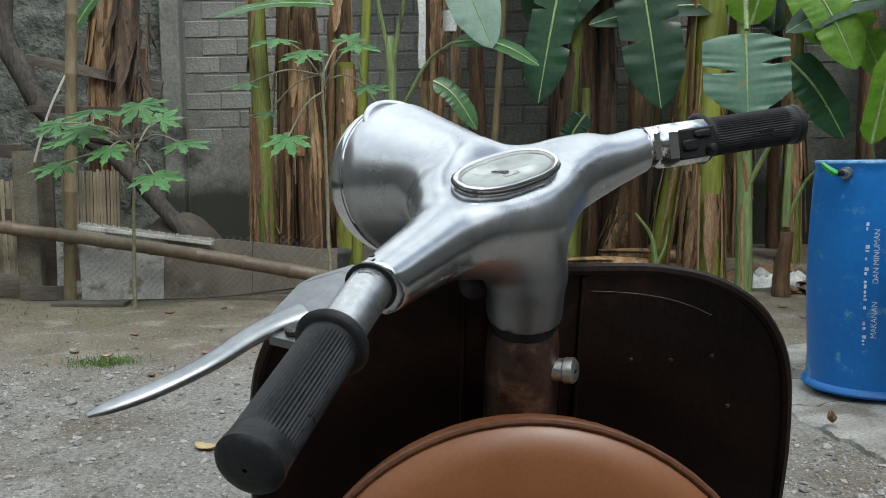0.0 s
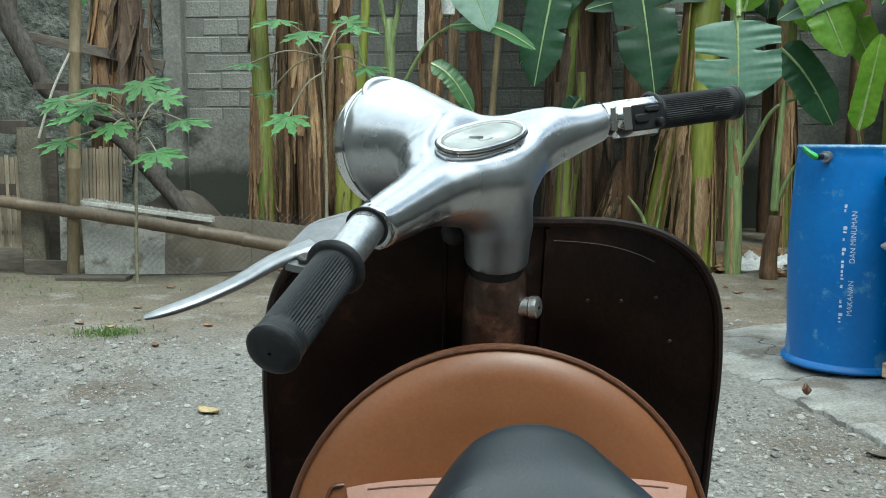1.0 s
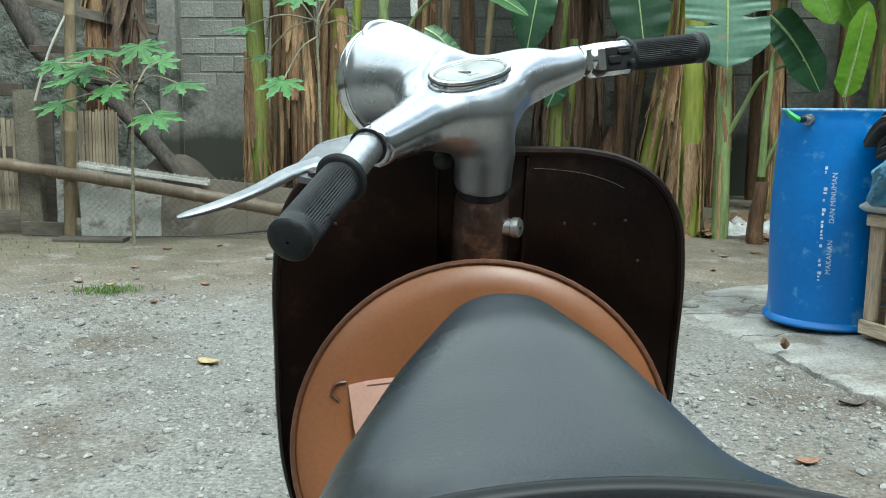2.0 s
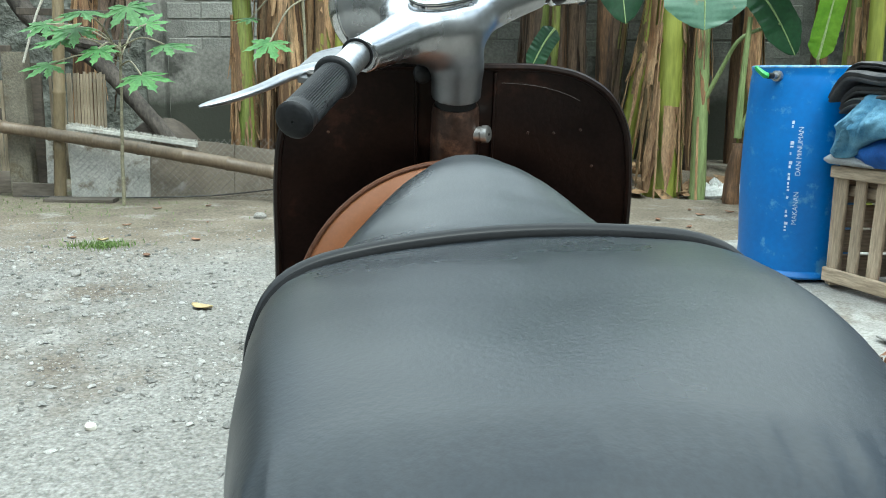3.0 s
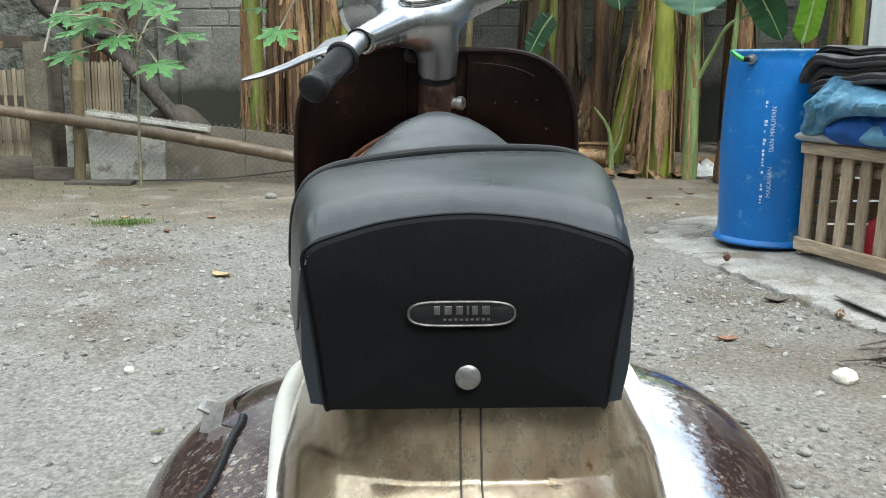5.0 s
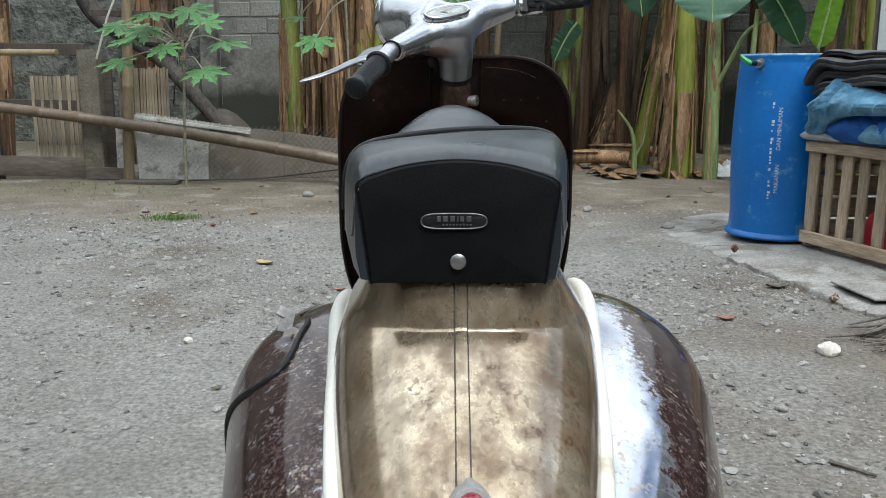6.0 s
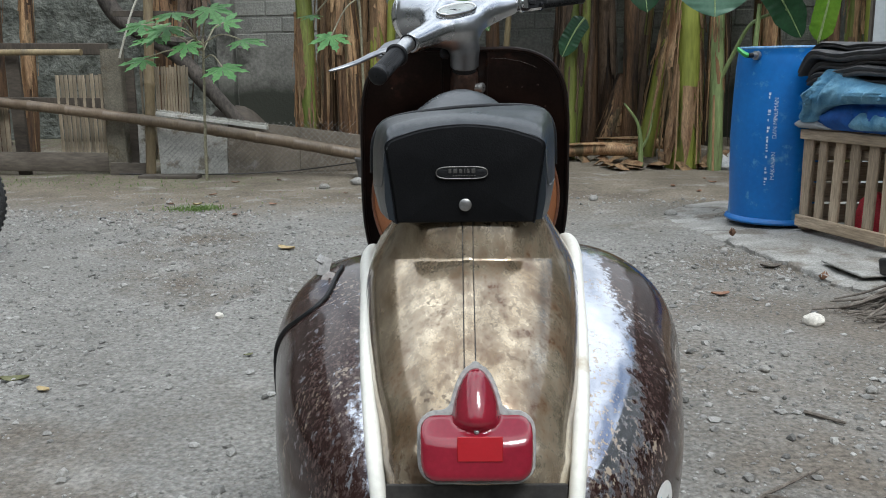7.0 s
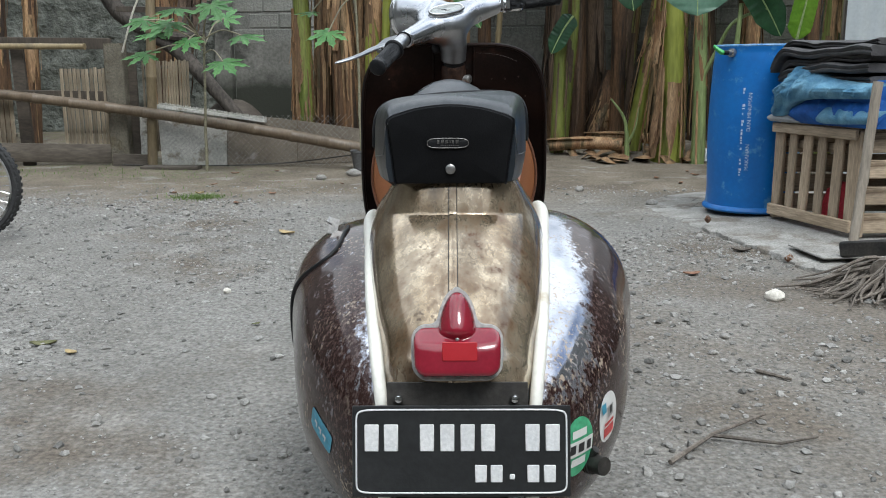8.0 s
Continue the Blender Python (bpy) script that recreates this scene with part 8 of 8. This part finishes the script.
drape("jeans", [(0.36, t0 + 0.020), (0.44, t0 + 0.012), (0.74, t0 + 0.025)], [(0.36, t0 + 0.055), (0.41, t0 + 0.10), (0.50, t0 + 0.105), (0.74, t0 + 0.085)], -0.065, 0.030, 0.35, M["denim"], "frayed denim leg lying on the pile", 9, 0.5, 0.008, 8)
drape("dark_cloth", [(0.12, t0 + 0.10), (0.70, t0 + 0.10)], [(0.12, t0 + 0.215), (0.30, t0 + 0.24), (0.70, t0 + 0.225)], -0.010, 0.030, 0.5, M["blue_cloth"], "dark blue cloth folded under the tarpaulin", 5, 0.3, 0.006, 6)
make_tarp()
# pale sheet wall behind the pile
sh = Shape()
sh.rings([[Vector((2.42 + 1.8 * i / 90, 4.75 + 0.012 * math.sin(i * 1.05), z)) for i in range(91)] for z in np.linspace(0.0, 2.6, 4)], False, False)
sheet = tagged(part("sheet_wall", sh, M["zinc"], smooth=60), "pale grey corrugated sheet wall at the yard's side", "wall", kind="structure")
part("frame", Shape().box(0.05, 0.05, 2.6, pose(2.44, 4.80, 1.3), 0.004), M["old_wood"], sheet)


# ---- twig broom ----
def make_broom():
    b = thing("twig_broom", pose(0, 0, 0), "worn broom of thick grey twigs lying on the gravel", "broom")
    q = random.Random(8)
    tie = Vector((1.83, 2.10, 0.080))
    part("handle", Shape().box(0.030, 0.070, 0.72, Matrix.Translation((1.99, 2.24, 0.148)) @ look((0, 0, 0), (0.40, -0.35, 0.10)).to_3x3().to_4x4(), 0.008), M["dark_steel"], b, "dark flat wooden handle")
    rest = Shape()
    for i in range(120):
        a = radians(168 + 98 * (i * 0.618 % 1.0) + q.uniform(-3, 3))
        L = q.uniform(0.24, 0.46) * (1.0 if i % 3 else 0.75)
        s = tie + Vector((q.uniform(-0.05, 0.06), q.uniform(-0.05, 0.05), q.uniform(-0.03, 0.03)))
        e = s + Vector((math.cos(a), math.sin(a), 0)) * L
        side = Vector((-math.sin(a), math.cos(a), 0))
        p1 = s.lerp(e, 0.35) + side * q.uniform(-0.04, 0.04) + Vector((0, 0, q.uniform(-0.01, 0.03)))
        p2 = s.lerp(e, 0.7) + side * q.uniform(-0.05, 0.05)
        p1.z, p2.z, e.z = max(0.025, p1.z), q.uniform(0.012, 0.05), q.uniform(0.006, 0.02)
        r = q.uniform(0.005, 0.0105)
        path = spline([s, p1, p2, e], 4)
        tw = Shape().tube(path, [r * (1.05 - 0.65 * k / (len(path) - 1)) * (1 + 0.15 * noise.noise((k * 0.8, i, 0))) for k in range(len(path))], 6)
        if i < 90:
            part("twig", tw, M["twig"], b)
        else:
            rest.put(tw.v, tw.f)
    tagged(part("twig_rest", rest, M["twig"], b), kind="stuff")
    lump = [[tie + Vector((math.cos(radians(60)) * t - math.cos(w) * rr * math.sin(radians(60)), math.sin(radians(60)) * t + math.cos(w) * rr * math.cos(radians(60)), math.sin(w) * rr * 0.7 + 0.01)) for w in np.linspace(0, 2 * math.pi, 14, endpoint=False)] for t, rr in ((-0.15, 0.085), (-0.10, 0.09), (-0.02, 0.075), (0.05, 0.05), (0.08, 0.02))]
    part("binding", Shape().rings([[Vector((p.x, p.y, max(0.012, p.z + 0.012 * noise.noise(p * 30)))) for p in r_] for r_ in lump]), M["twig"], b, "matted twig heads tied together")


make_broom()


# ---- motorcycle wheel that stands at the side ----
def make_motorcycle_wheel():
    w = thing("motorcycle_wheel", pose(-2.545, 2.78, 0.0, 0, 0, 6), "spoked motorcycle wheel with a knobbly tyre, standing", "wheel")
    m = pose(0, 0, 0.292, 90, 0, 0)
    R = 0.292
    part("tyre", Shape().lathe([(R - 0.034, -0.020), (R - 0.029, -0.027), (R - 0.016, -0.031), (R - 0.006, -0.023), (R, 0), (R - 0.006, 0.023), (R - 0.016, 0.031), (R - 0.029, 0.027), (R - 0.034, 0.020)], 64, m, False), M["tyre"], w, "black knobbly tyre")
    knob = Shape().box(0.014, 0.02, 0.010, None, 0.002).mesh("tread_block", M["tyre"], 0)
    for i in range(54):
        a = 2 * math.pi * i / 54
        for z in (-0.024, 0.024):
            part("tread_block", knob, None, w, m=m @ pose(0, 0, 0, 0, 0, math.degrees(a)) @ pose(R - 0.005, 0, z * 0.85, 0, 90, 0))
    part("rim", Shape().lathe([(R - 0.031, -0.024), (R - 0.034, -0.029), (R - 0.046, -0.025), (R - 0.053, -0.010), (R - 0.053, 0.010), (R - 0.046, 0.025), (R - 0.034, 0.029), (R - 0.031, 0.024)], 64, m, False), M["chrome"], w, "chrome rim")
    part("hub", Shape().lathe([(0.008, -0.055), (0.035, -0.05), (0.055, -0.035), (0.05, 0), (0.055, 0.035), (0.035, 0.05), (0.008, 0.055)], 24, m), M["steel"], w)
    for i in range(32):
        a = 2 * math.pi * i / 32
        b = a + (0.5 if i % 2 else -0.5)
        z = 0.03 if (i // 2) % 2 else -0.03
        part("spoke", Shape().tube([m @ Vector((0.052 * math.cos(b), 0.052 * math.sin(b), z)), m @ Vector(((R - 0.055) * math.cos(a), (R - 0.055) * math.sin(a), 0))], 0.0022, 5), M["chrome"], w)


make_motorcycle_wheel()


# ---- things that lie on the ground ----
def fallen_leaf(x, y, size, yaw, material, label, curl=0.3, z=0.006):
    s = Shape()
    rows = []
    for i in range(9):
        t = i / 8
        w = 0.28 * math.sin(math.pi * min(1, t * 0.95 + 0.03)) ** 0.8
        c = curl * (t - 0.5) ** 2
        rows.append([Vector(((t - 0.5) * size, k * w * size, size * (c + 0.25 * curl * k * k + 0.03 * noise.noise((t * 4, k, x)))) ) for k in (-1, -0.5, 0, 0.5, 1)] )
    back = [[p - Vector((0, 0, 0.0012)) for p in r[::-1]] for r in rows]
    s.rings([a + b for a, b in zip(rows, back)])
    ob = part("fallen_leaf", s, material, smooth=70)
    ob.matrix_basis = pose(x, y, rise(x, y) + z, 0, 0, yaw)
    tagged(ob, label, "leaf", "fallen leaves")


yel, brn = "yellow fallen leaf curled on the gravel", "brown dry fallen leaf on the gravel"
fallen_leaf(-0.93, 3.06, 0.105, -22, M["leaf_yellow"], yel)
fallen_leaf(1.05, 2.255, 0.075, 10, M["leaf_brown"], brn)
fallen_leaf(1.38, 2.80, 0.10, 5, M["twig"], "grey dry fallen leaf on the gravel")
fallen_leaf(1.325, 3.36, 0.065, 80, M["leaf_brown"], "brown curled leaf at the concrete's edge", 1.2, 0.045)
fallen_leaf(1.53, 2.55, 0.07, 60, M["leaf_brown"], "brown curled leaf at the concrete's edge", 0.9)
fallen_leaf(-1.21, 1.13, 0.085, 15, M["leaf_olive"], "greenish fallen leaf on the gravel")
fallen_leaf(-1.08, 1.06, 0.05, -20, M["leaf_yellow"], "small orange fallen leaf on the gravel")
fallen_leaf(-1.90, 4.36, 0.06, 30, M["leaf_yellow"], "yellow leaf lying in the grass tuft", 0.6, 0.03)
fallen_leaf(-0.58, 1.39, 0.032, 40, M["leaf_olive"], "tiny dark dry leaf on the gravel")
fallen_leaf(-0.47, 2.58, 0.06, -10, M["leaf_brown"], "reddish dry leaf on the gravel")
for i in range(26):
    x, y = rng.uniform(-3, 2.4), rng.uniform(4.0, 6.4)
    if not (1.2 < x < 2.4 and y < 5.2):
        fallen_leaf(x, y, rng.uniform(0.03, 0.08), rng.uniform(0, 360), M["leaf_brown"], "small brown dry leaf on the bare earth")


def stone(name, x, y, r, material, label, seed, z=None):
    s = Shape()
    rows = []
    for i in range(9):
        a = math.pi * (i + 0.05) / 8.1
        rows.append([Vector((math.sin(a) * math.cos(b), math.sin(a) * math.sin(b), -math.cos(a))) for b in np.linspace(0, 2 * math.pi, 14, endpoint=False)])
    rows = [[Vector((p.x * 1.25, p.y, p.z * 0.72)) * r * (1 + 0.28 * noise.noise(p * 1.4 + Vector((seed, 0, 0)))) for p in row] for row in rows]
    ob = part(name, Shape().rings(rows), material, smooth=50)
    ob.matrix_basis = pose(x, y, (rise(x, y) if z is None else z) + r * 0.45, 0, 0, seed * 40)
    return tagged(ob, label, "stone")


stone("white_stone", 1.298, 1.885, 0.034, M["white_stone"], "white lump of stone on the gravel", 1)
for i, (x, y, r) in enumerate(((-0.838, 1.838, 0.016), (-1.10, 5.75, 0.05), (-1.32, 5.5, 0.035), (0.72, 4.9, 0.03), (-2.2, 4.6, 0.02), (1.0, 1.35, 0.014), (0.93, 1.18, 0.012), (1.1, 1.5, 0.013), (1.25, 1.2, 0.015), (-1.7, 3.6, 0.025), (1.15, 4.3, 0.03))):
    stone("loose_stone", x, y, r, M["white_stone"] if i == 0 else M["concrete"], "grey loose stone on the ground", 3 + i)
tagged(part("fallen_stick", Shape().tube([(0.68, 0.38, 0.012), (0.80, 0.53, 0.018), (0.96, 0.68, 0.014)], [0.006, 0.005, 0.003], 6), M["twig"]), "thin dry stick on the gravel", "stick")
tagged(part("fallen_stick", Shape().tube([(0.80, 0.53, 0.016), (0.95, 0.50, 0.014), (1.05, 0.55, 0.012)], [0.005, 0.004, 0.002], 6), M["twig"]), "forked thin stick on the gravel", "stick")
tagged(part("fallen_stick", Shape().tube([(1.02, 1.02, 0.012), (1.1, 0.95, 0.012)], [0.006, 0.004], 6), M["twig"]), "thin dry stick on the gravel", "stick")
tagged(part("bottle_cap", Shape().lathe([(0.02, 0), (0.02, 0.012), (0.015, 0.014), (0.002, 0.014)], 12, pose(-2.35, 3.95, rise(-2.35, 3.95))), M["rubber"]), "small dark cap on the gravel", "cap")
# litter and logs at the foot of the plants
def banana_log(a, b, r, seed, label):
    p = thing("rotten_log", pose(0, 0, 0), label, "log")
    pts = spline([a, ((a[0] + b[0]) / 2, (a[1] + b[1]) / 2, (a[2] + b[2]) / 2 + 0.02), b], 6)
    part("log", Shape().tube(pts, [r * (1 + 0.12 * noise.noise((k, seed, 0))) for k in range(len(pts))], 14, 0.75), M["sheath"], p)
    for i in range(7):
        o = Vector((random.Random(seed + i).uniform(-0.05, 0.05), random.Random(seed + i * 3).uniform(-0.08, 0.02), r * 0.7))
        part("flake", Shape().tube([Vector(a) + o, Vector(a).lerp(Vector(b), 0.4 + 0.08 * i) + o * 1.1], [0.03, 0.015], 6, 0.2), M["sheath"], p)


banana_log((0.55, 7.35, 0.12), (1.25, 7.25, 0.13), 0.085, 5, "reddish rotten banana log lying at the plants' foot")
banana_log((0.95, 7.8, 0.16), (1.6, 7.6, 0.16), 0.07, 9, "brown rotten banana log lying at the plants' foot")
lit = Shape()
q = random.Random(17)
for i in range(60):
    x, y = q.uniform(0.5, 2.5), q.uniform(6.7, 7.6)
    if q.random() < 0.5:
        x = q.uniform(1.9, 2.5)
    a, L = q.uniform(0, 6.28), q.uniform(0.05, 0.16)
    c = Vector((x, y, rise(x, y) + 0.02))
    d, e = Vector((math.cos(a), math.sin(a), q.uniform(-0.1, 0.5))) * L, Vector((-math.sin(a), math.cos(a), q.uniform(-0.1, 0.3))) * L * 0.5
    lit.rings([[c - d - e, c - d * 0.9, c - d + e], [c - e * 1.2 + Vector((0, 0, 0.03)), c + Vector((0, 0, 0.05)), c + e + Vector((0, 0, 0.02))], [c + d - e * 0.6, c + d, c + d + e * 0.5]], False, False)
tagged(part("leaf_litter", lit, M["sheath"], smooth=60), "dry brown leaf litter under the plants", "litter", kind="stuff")
for i, (x, y) in enumerate(((2.02, 6.9), (2.15, 6.95), (2.28, 6.9), (2.35, 7.05), (1.98, 7.1), (2.12, 7.15))):
    bag = Shape()
    bag.rings([[Vector((0.09 * r * math.cos(t) * (1 + 0.4 * noise.noise((math.cos(t) * 2, math.sin(t) * 2, z * 9 + i))), 0.07 * r * math.sin(t), z * (1 + 0.3 * noise.noise((t, i, 0))))) for t in np.linspace(0, 2 * math.pi, 14, endpoint=False)] for z, r in ((0, 0.8), (0.03, 1.1), (0.08, 0.8), (0.11, 0.25))])
    tagged(part("plastic_bag", bag, M["litter"], smooth=25, m=pose(x, y, rise(x, y) - 0.005, 0, 0, i * 50)), "crumpled white plastic bag among the litter", "rubbish", "rubbish")


def make_grass(name, cx, cy, sx, sy, n, h, label, seed):
    q = np.random.default_rng(seed)
    s = Shape()
    for i in range(n):
        x, y = cx + q.normal() * sx, cy + q.normal() * sy
        z, a, L = rise(x, y) - 0.003, q.uniform(0, 6.28), h * q.uniform(0.4, 1.2)
        d = Vector((math.cos(a), math.sin(a), 0))
        w = Vector((-math.sin(a), math.cos(a), 0)) * 0.0025
        b = Vector((x, y, z))
        s.put([b - w, b + w, b + d * L * 0.3 + Vector((0, 0, L * 0.7)) + w * 0.7, b + d * L * 0.3 + Vector((0, 0, L * 0.7)) - w * 0.7, b + d * L * 0.8 + Vector((0, 0, L))], [(0, 1, 2, 3), (3, 2, 4)])
    tagged(part(name, s, M["grass"], smooth=0), label, "grass", kind="stuff")


make_grass("grass_tuft", -1.92, 4.36, 0.10, 0.06, 600, 0.030, "small flat tuft of green grass in the gravel", 3)
make_grass("grass_fringe", -3.6, 5.75, 0.9, 0.25, 420, 0.026, "thin green growth along the foot of the fence", 4)
make_grass("weeds", -2.2, 5.0, 0.9, 0.35, 70, 0.022, "sparse weeds on the bare earth", 5)


def make_gravel():
    """Thousands of small stones strewn over the yard."""
    g = np.random.default_rng(12)
    octa = np.array([(1, 0, 0), (-1, 0, 0), (0, 1, 0), (0, -1, 0), (0, 0, 1), (0, 0, -1)], float)
    faces = np.array([(0, 2, 4), (2, 1, 4), (1, 3, 4), (3, 0, 4), (2, 0, 5), (1, 2, 5), (3, 1, 5), (0, 3, 5)])
    t = (1 + 5 ** 0.5) / 2
    ico = np.array([(-1, t, 0), (1, t, 0), (-1, -t, 0), (1, -t, 0), (0, -1, t), (0, 1, t), (0, -1, -t), (0, 1, -t), (t, 0, -1), (t, 0, 1), (-t, 0, -1), (-t, 0, 1)]) / 1.9
    ico_f = np.array([(0, 11, 5), (0, 5, 1), (0, 1, 7), (0, 7, 10), (0, 10, 11), (1, 5, 9), (5, 11, 4), (11, 10, 2), (10, 7, 6), (7, 1, 8), (3, 9, 4), (3, 4, 2), (3, 2, 6), (3, 6, 8), (3, 8, 9), (4, 9, 5), (2, 4, 11), (6, 2, 10), (8, 6, 7), (9, 8, 1)])
    for name, count, lo, hi, form, ff, box in (("fine_gravel", 100000, 0.002, 0.006, octa, faces, (-4.2, 3.2, -2.2, 5.2)), ("coarse_gravel", 12000, 0.005, 0.014, ico, ico_f, (-4.2, 3.2, -2.0, 5.0)), ("pebbles", 300, 0.007, 0.017, ico, ico_f, (0.7, 3.2, -1.0, 3.4)), ("pebbles", 160, 0.007, 0.017, ico, ico_f, (-4.0, 0.7, 1.2, 4.6))):
        x, y = g.uniform(box[0], box[1], count * 2), g.uniform(box[2], box[3], count * 2)
        patch = np.array([noise.noise((a * 0.9, b * 0.9, 3.0)) for a, b in zip(x, y)])
        right = np.clip((x - 0.2) / 1.0, 0, 1)
        keep = g.uniform(0, 1, count * 2) < np.clip(0.56 + patch * 1.1, 0.08, 1) * np.where(y > 4.3 - 0.9 * right, 0.22, 1) * np.where(y < 0.9, 0.45 + 0.35 * right, 1)
        edge_x = np.interp(y, [1.9, 2.3, 2.66, 3.36, 4.0, 4.6, 4.7], [4.2, 1.7, 1.5, 1.3, 1.08, 1.02, 4.0])
        keep &= ~((x > edge_x - 0.01) & (y > 1.9) & (y < 5.2))
        x, y = x[keep][:count], y[keep][:count]
        n = len(x)
        r = lo + (hi - lo) * g.uniform(0, 1, n) ** 2.2
        z = np.array([rise(a, b) for a, b in zip(x, y)]) + r * 0.25
        pts = form[None] * (1 + 0.35 * g.uniform(-1, 1, (n, len(form), 1))) * r[:, None, None] * np.stack([g.uniform(0.8, 1.4, n), g.uniform(0.8, 1.3, n), g.uniform(0.5, 0.9, n)], 1)[:, None, :]
        a = g.uniform(0, 2 * np.pi, n)
        c, s = np.cos(a)[:, None], np.sin(a)[:, None]
        px, py = pts[..., 0] * c - pts[..., 1] * s, pts[..., 0] * s + pts[..., 1] * c
        v = np.stack([px + x[:, None], py + y[:, None], pts[..., 2] + z[:, None]], -1).reshape(-1, 3)
        f = (ff[None] + (np.arange(n) * len(form))[:, None, None]).reshape(-1, 3)
        me = bpy.data.meshes.new(name)
        me.from_pydata(v.tolist(), [], f.tolist())
        me.materials.append(M["pebble"])
        tagged(new(name, me), "loose grey gravel strewn over the yard", "gravel", kind="stuff")


make_gravel()

# ---- wall blocks, one by one ----
block_meshes = [Shape().box(0.364, 0.05, 0.174, None, 0.012).mesh("block", M["block"], 0) for _ in range(1)]
for j in range(12):
    z = 1.17 + 0.084 + j * 0.186
    for i in range(18):
        x = -3.25 + 0.185 + (0.19 if j % 2 else 0) + i * 0.372
        if x > 3.4:
            continue
        part("block", block_meshes[0], None, wall_back, m=pose(x + rng.uniform(-0.005, 0.005), 9.300 + rng.uniform(-0.002, 0.003), z + rng.uniform(-0.003, 0.003), rng.uniform(-0.4, 0.4), rng.uniform(-0.4, 0.4), rng.uniform(-0.5, 0.5)))
